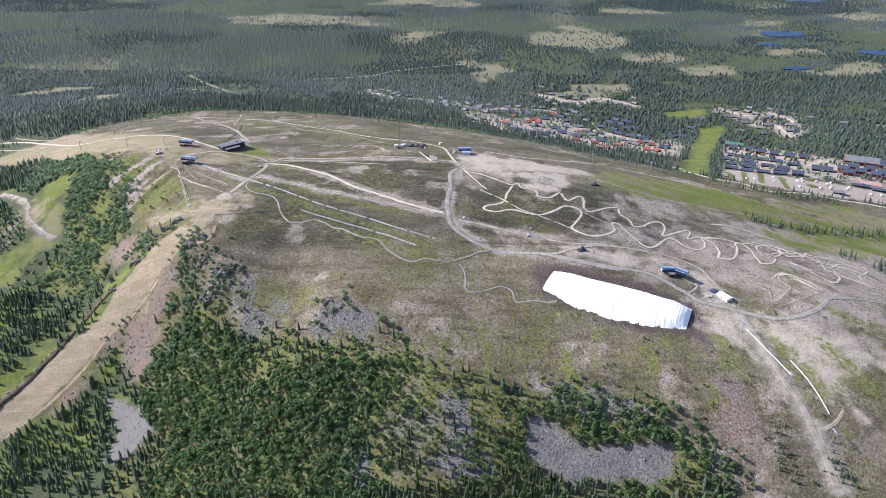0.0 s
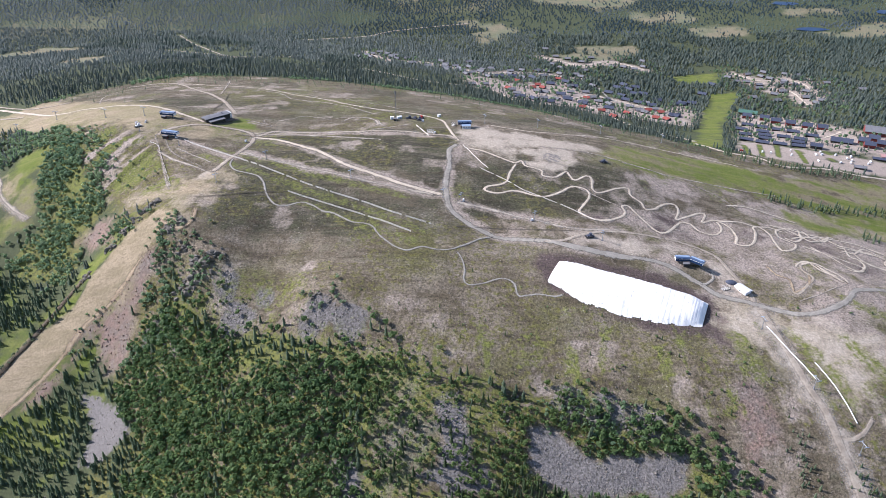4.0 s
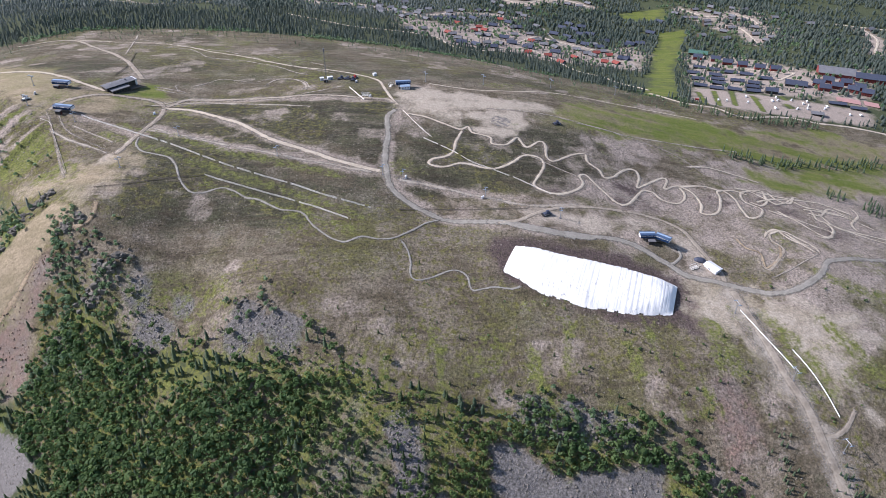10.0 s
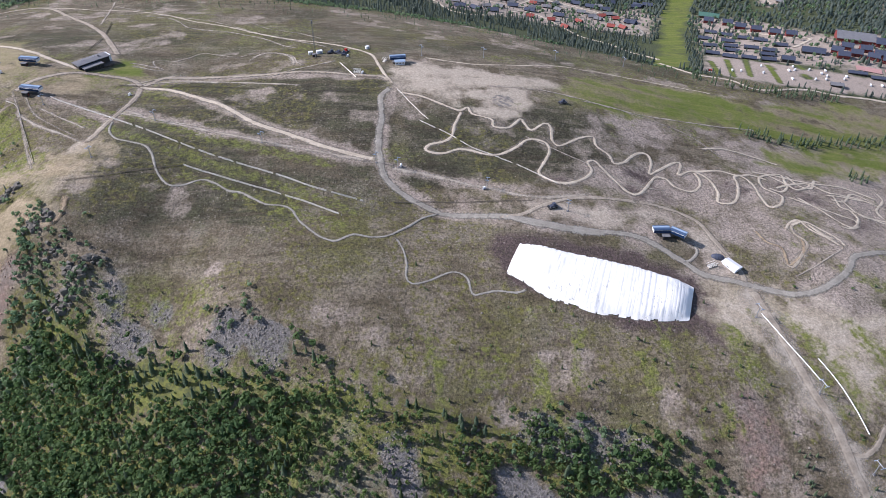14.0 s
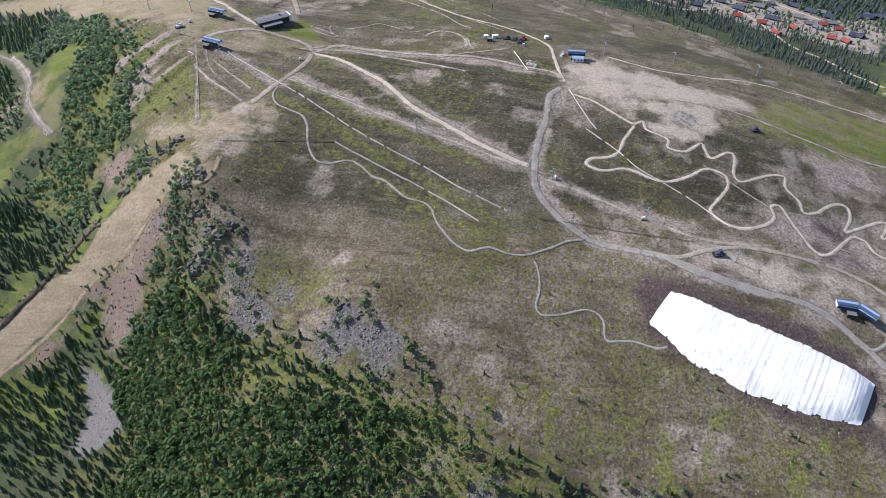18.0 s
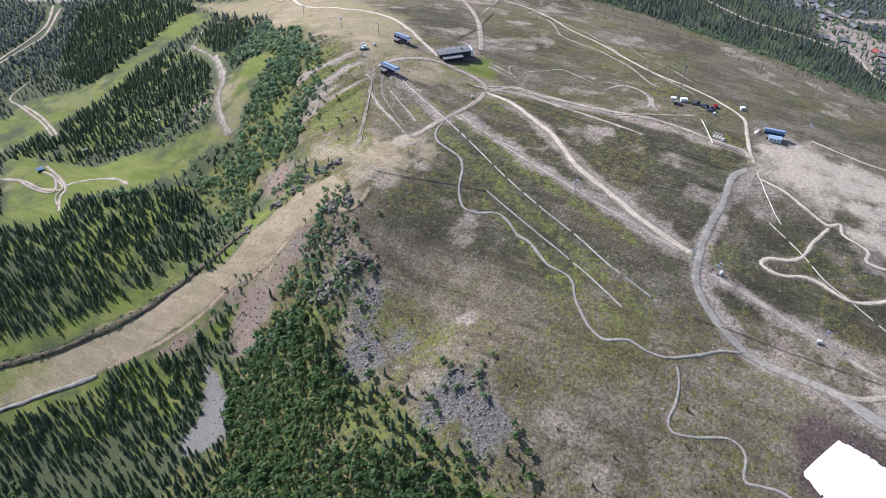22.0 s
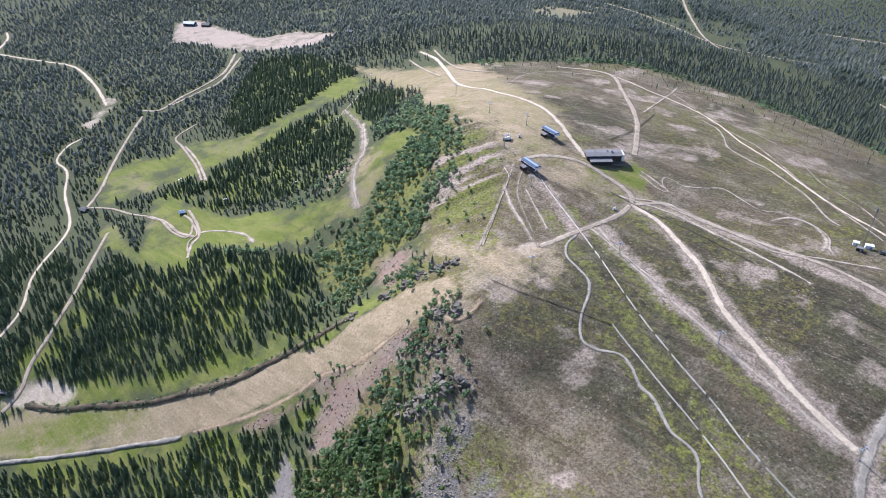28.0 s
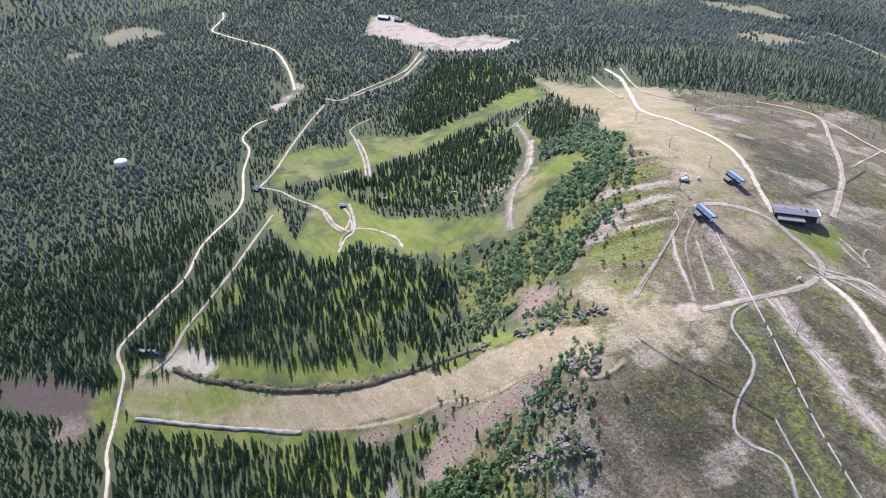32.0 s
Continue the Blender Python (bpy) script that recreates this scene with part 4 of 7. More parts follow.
track("gravel_road", "grey gravel service road past the lower lift station", 5.4, M_GRAVEL, [
    (68, 493), (82, 491), (111, 482), (134, 479), (155, 477), (168, 470), (178, 461), (186, 452), (192, 446),
    (211, 439), (226, 433), (241, 428), (257, 431), (274, 440), (286, 450), (295, 460), (312, 467), (338, 473), (356, 477), (400, 486),
], lift=0.25, seed=12)
track("dirt_road", "pale sandy maintenance road over the heath", 4.6, M_SAND, [
    (-172, 655), (-160, 653), (-144, 646), (-122, 630), (-109, 621), (-95, 606), (-81, 591), (-63, 580), (-46, 570),
    (-31, 561), (-17, 555), (-4, 550), (2, 549),
], lift=0.28, seed=13)
track("dirt_road", "pale sandy road down to the quarried hollow", 4.6, M_DIRT, [
    (-172, 655), (-171, 635), (-174, 616), (-178, 599), (-182, 584), (-187, 570),
], lift=0.31, seed=14)
track("hiking_path", "narrow grey gravel path winding through heath", 2.0, M_PATH, [
    (-176, 597), (-175, 584), (-168, 573), (-157, 568), (-147, 563), (-141, 554), (-137, 542), (-132, 532),
    (-126, 526), (-118, 526), (-107, 530), (-99, 527), (-90, 520), (-81, 517), (-71, 509), (-65, 505), (-55, 503),
    (-49, 498), (-45, 490), (-38, 481), (-31, 474), (-23, 471), (-13, 476), (-2, 474), (8, 476), (19, 484),
    (29, 493), (40, 498),
], lift=0.34, seed=15)
track("hiking_path", "narrow grey path winding to the snow store", 1.6, M_PATH, [
    (11, 475), (15, 466), (17, 454), (16, 444), (19, 439), (28, 441), (42, 447), (50, 443), (52, 432), (58, 432),
    (66, 433), (77, 431), (83, 433),
], lift=0.22, seed=16)
track("dirt_road", "worn sandy road between the summit buildings", 5, M_DIRT, [
    (-172, 655), (-180, 667), (-199, 672), (-220, 675), (-236, 669), (-249, 657), (-256, 641),
], lift=0.25, seed=17)
track("dirt_road", "pale sandy road along the ridge", 5, M_SAND, [
    (-224, 682), (-251, 702), (-277, 723), (-308, 742), (-337, 750), (-377, 760), (-422, 773), (-486, 825),
    (-530, 858), (-575, 879),
], lift=0.28, seed=18)
track("dirt_road", "wide worn track across the summit heath", 4, M_DIRT, [
    (-173, 653), (-158, 673), (-136, 672), (-114, 670), (-89, 670), (-67, 671), (-44, 670), (-21, 664), (-3, 660),
    (9, 657), (15, 648),
], lift=0.31, seed=19)
track("dirt_track", "faint pale track across the summit heath", 2.6, M_FAINT, [
    (-177, 662), (-162, 671), (-144, 671), (-126, 669), (-111, 669), (-97, 668), (-87, 665), (-75, 668), (-62, 675),
    (-49, 681), (-38, 686), (-27, 691),
], lift=0.34, seed=20)
track("dirt_track", "straight pale track along the back of the fell", 3, M_SAND, [
    (17, 644), (12, 659), (7, 680), (2, 704), (-9, 717), (-26, 733), (-49, 747), (-73, 760), (-100, 780),
    (-132, 806), (-164, 826), (-189, 849), (-220, 871), (-251, 885), (-298, 904), (-331, 915),
], lift=0.22, seed=21)
track("dirt_track", "pale track over the back of the fell", 3, M_FAINT, [
    (-224, 858), (-196, 845), (-181, 827), (-167, 803), (-148, 793), (-131, 787), (-115, 777), (-98, 766),
    (-85, 752), (-73, 736), (-61, 728),
], lift=0.25, seed=22)
track("hiking_path", "thin pale path on the back slope", 1.6, M_FAINT, [
    (-207, 891), (-183, 871), (-159, 862), (-137, 847), (-115, 824), (-96, 801), (-80, 789), (-62, 777), (-51, 766),
    (-41, 754),
], lift=0.28, seed=23)
track("dirt_road", "broad sandy spur road north of the hall", 5.5, M_DIRT, [
    (-205, 718), (-217, 743), (-239, 786), (-266, 826), (-303, 875), (-333, 913), (-358, 913), (-389, 892),
], lift=0.31, seed=24)
track("dirt_track", "short sandy link track", 3, M_FAINT, [
    (-249, 816), (-260, 872), (-273, 936),
], lift=0.34, seed=25)
track("hiking_path", "winding pale path on the summit heath", 2.0, M_FAINT, [
    (-189, 696), (-170, 689), (-163, 690), (-171, 697), (-174, 706), (-168, 708), (-159, 706), (-149, 713),
    (-139, 723), (-124, 718), (-109, 712), (-98, 718), (-83, 718), (-70, 713), (-62, 704), (-58, 691), (-50, 683),
], lift=0.22, seed=26)
track("bike_trail", "pale sandy flow trail with tight bends", 2.6, M_SAND, [
    (21, 630), (37, 624), (49, 615), (60, 606), (65, 605), (70, 609), (72, 601), (80, 597), (86, 593), (86, 585),
    (97, 585), (107, 597), (109, 593), (113, 584), (124, 593), (128, 590), (126, 572), (130, 567), (139, 573),
    (150, 581), (159, 583), (158, 572), (165, 562), (166, 553), (174, 556), (189, 571), (197, 572), (197, 562),
    (191, 548), (200, 554), (218, 568), (221, 565), (214, 551), (225, 558), (237, 560), (251, 563), (260, 560),
    (266, 560), (277, 563), (288, 557),
], lift=0.25, seed=27)
track("bike_trail", "pale sandy flow trail with wide loops", 2.6, M_SAND, [
    (65, 603), (58, 586), (55, 574), (49, 567), (38, 563), (36, 557), (46, 554), (61, 559), (81, 553), (97, 561),
    (109, 572), (120, 569), (121, 559), (114, 545), (109, 536), (112, 530), (118, 526), (127, 525), (140, 532),
    (147, 541), (146, 550), (152, 553), (156, 544), (161, 533), (168, 521), (176, 522), (188, 537), (195, 545),
    (202, 544), (207, 535), (217, 532), (226, 540), (229, 550), (227, 558),
], lift=0.28, seed=28)
track("bike_trail", "pale sandy flow trail winding downhill", 2.6, M_SAND, [
    (227, 558), (233, 555), (237, 546), (236, 531), (231, 520), (240, 519), (249, 528), (257, 546), (259, 556),
    (266, 559), (270, 547), (267, 530), (267, 517), (276, 520), (286, 533), (284, 539), (277, 546), (283, 562),
    (304, 571), (302, 558), (305, 549), (316, 554), (326, 563),
], lift=0.31, seed=29)
track("bike_trail", "pale sandy flow trail with hairpin bends", 2.6, M_SAND, [
    (299, 537), (307, 521), (313, 504), (321, 500), (334, 514), (335, 526), (330, 530), (334, 546), (328, 546),
    (342, 548), (362, 548),
], lift=0.34, seed=30)
track("bike_trail", "reddish sandy bike trail loop", 2.6, M_DIRT, [
    (295, 469), (292, 476), (287, 489), (279, 499), (271, 494), (268, 485), (271, 474), (262, 463), (249, 450),
    (247, 457),
], lift=0.22, seed=31)
track("dirt_track", "worn sandy track behind the lower lift station", 4, M_DIRT, [
    (170, 512), (147, 512), (127, 510), (106, 502), (90, 493), (75, 491),
], lift=0.25, seed=32)
track("dirt_track", "worn sandy track past the lower lift station", 4.5, M_DIRT, [
    (170, 512), (189, 508), (205, 497), (209, 479), (212, 462), (215, 447), (214, 438),
], lift=0.28, seed=33)
track("gravel_track", "short gravel turning loop below the station", 2.5, M_GRAVEL, [
    (194, 472), (194, 464), (187, 457), (182, 456),
], lift=0.31, seed=34)
track("dirt_road", "rutted sandy road down the east slope", 7, M_DIRT, [
    (216, 433), (218, 402), (220, 368), (224, 347), (225, 328), (226, 311), (226, 295),
], lift=0.34, seed=35)
track("dirt_track", "sandy side track on the east slope", 3, M_DIRT, [
    (252, 346), (241, 335), (232, 331), (226, 333),
], lift=0.22, seed=36)
track("dirt_track", "worn track beside the snow fence", 2.6, M_VERGE, [
    (-247, 617), (-239, 602), (-229, 579), (-222, 562), (-215, 548),
], lift=0.25, seed=37)
track("gravel_road", "pale gravel road through the valley forest", 3.2, M_SAND, [
    (-360, 265), (-378, 270), (-396, 275), (-417, 279), (-451, 294), (-478, 305), (-497, 306), (-509, 311), (-521, 330), (-534, 353), (-549, 378),
    (-584, 404), (-618, 444), (-645, 463), (-709, 486), (-757, 510), (-794, 515), (-819, 539), (-824, 562),
], lift=0.31, seed=39)
track("gravel_road", "pale gravel road into the far forest", 5, M_SAND, [
    (-887, 622), (-982, 650), (-1079, 667), (-1137, 652), (-1218, 622), (-1245, 621), (-1289, 653), (-1326, 667),
], lift=0.34, seed=40)
track("dirt_track", "straight pale track through the forest", 4, M_DIRT, [
    (-467, 322), (-473, 341), (-489, 358), (-504, 384), (-528, 417), (-560, 449), (-586, 474),
], lift=0.60, seed=41)
track("dirt_track", "pale forest track from the crossing", 4, M_DIRT, [
    (-659, 486), (-683, 512), (-727, 548), (-780, 596), (-819, 635),
], lift=0.63, seed=42)
track("dirt_track", "sandy track into the meadow", 3, M_DIRT, [
    (-659, 486), (-632, 498), (-597, 503), (-561, 511), (-525, 506), (-504, 509), (-523, 525), (-543, 528),
], lift=0.66, seed=43)
track("dirt_track", "short sandy track on the meadow", 2.2, M_DIRT, [
    (-523, 525), (-501, 516), (-495, 504), (-478, 493),
], lift=0.69, seed=44)
track("dirt_track", "pale track past the spruce stand", 5, M_DIRT, [
    (-835, 643), (-816, 657), (-827, 692), (-832, 729), (-846, 774), (-899, 828),
], lift=0.72, seed=45)
track("dirt_track", "sandy track at the meadow edge", 3.5, M_DIRT, [
    (-587, 575), (-629, 593), (-687, 612), (-719, 623), (-728, 659),
], lift=0.60, seed=46)
track("dirt_road", "broad brown dirt ramp up the meadow", 6.5, M_VERGE, [
    (-355, 576), (-377, 591), (-394, 608), (-403, 626), (-436, 658), (-466, 680), (-526, 714),
], lift=0.63, seed=47)
track("dirt_track", "pale track in the trees", 3, M_DIRT, [
    (-467, 797), (-514, 821), (-562, 848),
], lift=0.66, seed=48)
track("dirt_track", "pale track on the upper ski run", 3, M_DIRT, [
    (-560, 888), (-473, 830), (-424, 824),
], lift=0.69, seed=49)
track("gravel_road", "pale road at the foot of the green ski run", 5, M_SAND, [
    (291, 802), (311, 764), (343, 752), (364, 730), (418, 749), (454, 743), (492, 741), (529, 730),
], lift=0.72, seed=50)
track("gravel_road", "pale road along the cabin village", 5, M_SAND, [
    (33, 1103), (80, 1096), (103, 1019), (148, 1024), (205, 1086), (234, 1037), (251, 955), (278, 915), (290, 860),
    (302, 826),
], lift=0.60, seed=51)
track("gravel_road", "road between the village cabins", 5, M_GRAVEL, [
    (272, 1242), (274, 1155), (288, 1123), (321, 1093), (344, 1060), (344, 991), (327, 975),
], lift=0.63, seed=52)
track("gravel_road", "far forest road", 5, M_DIRT, [
    (-601, 1298), (-550, 1303),
], lift=0.66, seed=53)

track("dirt_track", "rough pale track under the drag lift", 4.2, M_FAINT, [(-172, 613), (-148, 598), (-110, 582), (-70, 567), (-32, 555), (-4, 547)], lift=0.20, ragged=0.5, seed=71)
track("dirt_track", "rough pale track under the drag lift", 4.8, M_FAINT, [(11, 540), (39, 532), (72, 520), (99, 510), (121, 511), (138, 515)], lift=0.22, ragged=0.5, seed=72)
track("dirt_track", "worn pale track below the summit station", 2.0, M_VERGE, [(-226, 631), (-200, 616), (-174, 599)], lift=0.24, ragged=0.5, seed=73)
track("dirt_track", "worn pale track below the summit station", 2.0, M_VERGE, [(-246, 635), (-234, 613), (-216, 596), (-193, 577)], lift=0.26, ragged=0.5, seed=74)
track("dirt_track", "worn pale track down the summit slope", 2.0, M_VERGE, [(-226, 632), (-196, 615), (-181, 605)], lift=0.20, ragged=0.5, seed=75)
track("dirt_track", "worn pale track along the snow fence", 2.0, M_VERGE, [(-258, 643), (-248, 622), (-237, 597), (-228, 575), (-216, 554)], lift=0.22, ragged=0.5, seed=76)
track("dirt_track", "pale worn strip along the green ski run", 2.6, M_SAND, [(45, 700), (96, 694), (165, 719), (233, 718), (304, 705)], lift=0.24, ragged=0.5, seed=77)
track("dirt_track", "pale worn strip at the foot of the run", 3.0, M_FAINT, [(89, 646), (138, 646), (186, 635), (248, 635), (318, 644)], lift=0.26, ragged=0.5, seed=78)
track("dirt_track", "pale strip between trail and ski run", 2.2, M_FAINT, [(161, 636), (196, 634), (241, 616), (261, 588)], lift=0.20, ragged=0.5, seed=79)
track("dirt_track", "thin straight track across the trail field", 1.6, M_FAINT, [(106, 576), (137, 554), (167, 534), (196, 529)], lift=0.22, ragged=0.5, seed=80)
track("gravel_road", "pale forest road behind the fell", 5, M_DIRT, [(-242, 1313), (-289, 1256), (-353, 1229), (-453, 1287), (-603, 1372)], lift=0.60, ragged=0.5, seed=82)
track("gravel_road", "far pale forest road", 5, M_DIRT, [(-335, 1203), (-405, 1295), (-569, 1593)], lift=0.60, ragged=0.5, seed=83)
for _k, _line in enumerate(STREETS):
    track("village_street", "pale gravel street between village houses", 5.0, M_SAND, _line, lift=0.5 + 0.02 * _k, ragged=0.3, seed=90 + _k)
track("gravel_road", "pale road along the forest edge below the fell", 4.5, M_SAND, [(-133, 1187), (-78, 1141), (-38, 1107), (5, 1106), (49, 1108), (83, 1093)], lift=0.6, seed=98)
track("gravel_road", "pale far road across the bog", 9, M_DIRT, [(-300, 1560), (-180, 1632), (-120, 1687), (-33, 1728), (63, 1764)], lift=1.0, ragged=0.5, seed=99)
track("gravel_road", "pale far road at the edge of the wood", 6, M_SAND, [(745, 1200), (781, 1175), (831, 1152)], lift=0.8, seed=100)
track("earth_berm", "dark overgrown earth berm along the ski run", 5.0, M_BERM, [(-459, 339), (-434, 353), (-414, 368), (-374, 396), (-355, 414), (-336, 431), (-314, 455), (-298, 472), (-280, 485), (-264, 492)], lift=1.5, ragged=0.5, seed=110, clear=False)
track("earth_berm", "low grey gravel berm along the foot of the ski run", 3.6, M_PATH, [(-434, 301), (-422, 314), (-388, 345), (-359, 371), (-332, 393)], lift=1.1, ragged=0.4, seed=111, clear=False)
_c = along([(-459, 339), (-434, 353), (-414, 368), (-374, 396), (-355, 414), (-336, 431), (-314, 455)], 3.0)
mark_clear(_c[:, 0] - 5, _c[:, 1] + 5, 8)
_c = along([(-434, 301), (-422, 314), (-388, 345), (-359, 371), (-332, 393)], 3.0)
mark_clear(_c[:, 0], _c[:, 1], 5)
track("sand_bank", "ochre sand bank round the quarried hollow", 4.5, M_BANK, [(-210, 509), (-202, 500), (-195, 496), (-186, 497), (-183, 503), (-183, 516)], lift=0.6, ragged=0.5, seed=112)
track("sand_bank", "worn ochre track along the edge of the ski run", 5.0, M_BANK, [(-217, 485), (-229, 474), (-242, 465), (-261, 459), (-280, 442), (-300, 424), (-330, 398)], lift=0.12, ragged=0.6, seed=113)
track("dirt_track", "pale worn strip down the summit slope", 3.0, M_FAINT, [(-246, 614), (-226, 597), (-207, 584), (-192, 573)], lift=0.24, ragged=0.5, seed=114)
track("dirt_track", "pale worn strip down the summit slope", 2.6, M_FAINT, [(-232, 619), (-211, 603), (-192, 588)], lift=0.24, ragged=0.5, seed=115)
for _k, _line in enumerate(([(269, 493), (282, 499), (289, 492), (296, 480), (297, 471)], [(331, 530), (344, 521), (362, 517), (382, 515)],
                            [(287, 547), (320, 562), (334, 552), (358, 550), (373, 540), (383, 529)], [(278, 569), (302, 567), (326, 564), (353, 566), (377, 554)],
                            [(248, 594), (271, 600), (295, 595), (313, 588)])):
    track("bike_trail", "pale sandy flow trail crossing the lower trail field", 2.6, M_SAND, _line, lift=0.3 + 0.03 * _k, ragged=0.4, seed=120 + _k)



track("bike_trail", "pale sandy flow trail on the lower trail field", 2.6, M_SAND, [(309, 572), (312, 557), (321, 555), (333, 570), (338, 566)], lift=0.24, ragged=0.4, seed=140)
track("bike_trail", "pale sandy flow trail on the lower trail field", 2.6, M_SAND, [(290, 536), (301, 529), (311, 522), (322, 516), (330, 511), (325, 502), (315, 497), (309, 501)], lift=0.24, ragged=0.4, seed=141)
track("bike_trail", "pale sandy flow trail on the lower trail field", 2.6, M_SAND, [(327, 540), (339, 540), (354, 555), (362, 556), (368, 548), (368, 540)], lift=0.24, ragged=0.4, seed=142)
track("bike_trail", "pale sandy flow trail on the lower trail field", 2.6, M_SAND, [(263, 487), (270, 496), (279, 501), (281, 492), (285, 485), (295, 479)], lift=0.24, ragged=0.4, seed=143)
track("bike_trail", "pale sandy flow trail on the lower trail field", 2.6, M_SAND, [(339, 544), (340, 522), (352, 517), (363, 511), (379, 508)], lift=0.24, ragged=0.4, seed=144)
track("bike_trail", "pale sandy flow trail on the lower trail field", 2.6, M_SAND, [(385, 567), (382, 553), (364, 535), (361, 520)], lift=0.24, ragged=0.4, seed=145)
track("bike_trail", "pale sandy flow trail on the lower trail field", 2.6, M_SAND, [(283, 497), (288, 482), (294, 471)], lift=0.24, ragged=0.4, seed=146)
track("bike_trail", "pale sandy flow trail on the lower trail field", 2.6, M_SAND, [(288, 570), (300, 558), (299, 551), (289, 542), (281, 548)], lift=0.24, ragged=0.4, seed=147)
track("bike_trail", "reddish bike trail loop by the gravel road", 2.6, M_BANK, [(242, 488), (244, 475), (251, 468), (248, 452), (264, 465), (270, 479)], lift=0.25, ragged=0.4, seed=150)
track("dirt_track", "thin pale track beside the reddish loop", 1.8, M_FAINT, [(247, 442), (268, 453), (293, 469)], lift=0.25, ragged=0.4, seed=151)
track("hiking_path", "pale path round the heath knoll behind the summit", 2.4, M_FAINT, [(-372, 783), (-387, 824), (-387, 854), (-369, 878), (-335, 902)], lift=0.25, ragged=0.4, seed=152)
track("dirt_track", "faint pale track from the hall lawn", 3.0, M_FAINT, [(-192, 702), (-178, 697), (-164, 692)], lift=0.25, ragged=0.4, seed=153)
track("dirt_track", "faint worn strip across the heath", 3.4, M_FAINT, [(-185, 658), (-151, 665), (-107, 659), (-67, 650), (-53, 645)], lift=0.25, ragged=0.4, seed=154)
track("dirt_track", "faint worn strip below the maintenance road", 2.6, M_FAINT, [(-177, 609), (-152, 600), (-129, 592), (-116, 588)], lift=0.25, ragged=0.4, seed=155)
track("dirt_track", "faint worn strip on the back of the fell", 2.2, M_FAINT, [(-267, 914), (-203, 858), (-153, 830), (-98, 780), (-35, 728)], lift=0.25, ragged=0.4, seed=156)
track("dirt_track", "sandy scrape on the summit heath", 4.0, M_FAINT, [(-98, 701), (-89, 716), (-75, 715), (-63, 701), (-61, 684)], lift=0.25, ragged=0.4, seed=157)
track("dirt_track", "sandy ramp through the meadow trees", 5.5, M_FAINT, [(-459, 679), (-421, 647), (-405, 631), (-393, 609), (-373, 590), (-353, 576)], lift=0.5, ragged=0.4, seed=158)
track("dirt_track", "pale meadow track", 3.5, M_DIRT, [(-576, 508), (-549, 512), (-521, 509), (-496, 513)], lift=0.4, ragged=0.4, seed=159)
track("dirt_track", "pale meadow track to the lift hut", 3.5, M_DIRT, [(-548, 536), (-517, 526), (-496, 515), (-489, 504), (-471, 488)], lift=0.4, ragged=0.4, seed=160)
track("dirt_track", "faint worn curve on the meadow", 4, M_FAINT, [(-502, 518), (-485, 529), (-451, 532), (-425, 525)], lift=0.3, ragged=0.4, seed=161)
track("dirt_track", "pale track in the upper meadow", 3.5, M_DIRT, [(-685, 614), (-639, 601), (-581, 577)], lift=0.4, ragged=0.4, seed=162)
track("dirt_track", "pale forest road above the meadow", 5, M_DIRT, [(-816, 674), (-819, 717), (-822, 753), (-875, 821)], lift=0.6, ragged=0.4, seed=163)
track("dirt_track", "thin pale track on the grassy spur", 2.5, M_FAINT, [(-543, 754), (-514, 690), (-529, 671)], lift=0.4, ragged=0.4, seed=164)

track("trail_verge", "broad pale worn verge of the east slope road", 17, M_FAINT, [(214, 440), (216, 402), (219, 368), (223, 347), (225, 328), (226, 311), (226, 290)], lift=0.14, ragged=0.5, seed=165, clear=False)

# ---- building blocks ----
def part(name, bm, material, parent, label=""):
    me = bpy.data.meshes.new(name)
    bm.to_mesh(me)
    bm.free()
    me.materials.append(material)
    ob = new(name, me)
    ob.parent = parent
    if label:
        tagged(ob, label)
    return ob


def thing(name, label, category, group="", m=None):
    ob = tagged(new(name), label, category, group)
    ob.empty_display_size = 0.5
    if m is not None:
        ob.matrix_world = m
    return ob


def box(bm, sx, sy, sz, m=None, bevel=0.0):
    r = bmesh.ops.create_cube(bm, size=1.0)
    vs = r["verts"]
    bmesh.ops.transform(bm, matrix=Matrix.Diagonal((sx, sy, sz, 1)), verts=vs)
    if bevel:
        es = list({e for v in vs for e in v.link_edges})
        q = bmesh.ops.bevel(bm, geom=es, offset=bevel, segments=1, affect="EDGES")
        vs = list({v for f in q["faces"] for v in f.verts} | {v for v in vs if v.is_valid})
    if m is not None:
        bmesh.ops.transform(bm, matrix=m, verts=[v for v in vs if v.is_valid])
    return bm


def boxed(sx, sy, sz, x=0, y=0, z=0, rz=0, bevel=0.0, rx=0, ry=0):
    return box(bmesh.new(), sx, sy, sz, pose(x, y, z, rx, ry, rz), bevel)


def tube(bm, a, b, r1, r2=None, n=8):
    a, b = Vector(a), Vector(b)
    r2 = r1 if r2 is None else r2
    d = b - a
    q = bmesh.ops.create_cone(bm, cap_ends=True, segments=n, radius1=r1, radius2=r2, depth=d.length)
    m = Matrix.Translation((a + b) / 2) @ d.to_track_quat("Z", "Y").to_matrix().to_4x4()
    bmesh.ops.transform(bm, matrix=m, verts=q["verts"])
    return bm


def tubed(a, b, r1, r2=None, n=8):
    return tube(bmesh.new(), a, b, r1, r2, n)


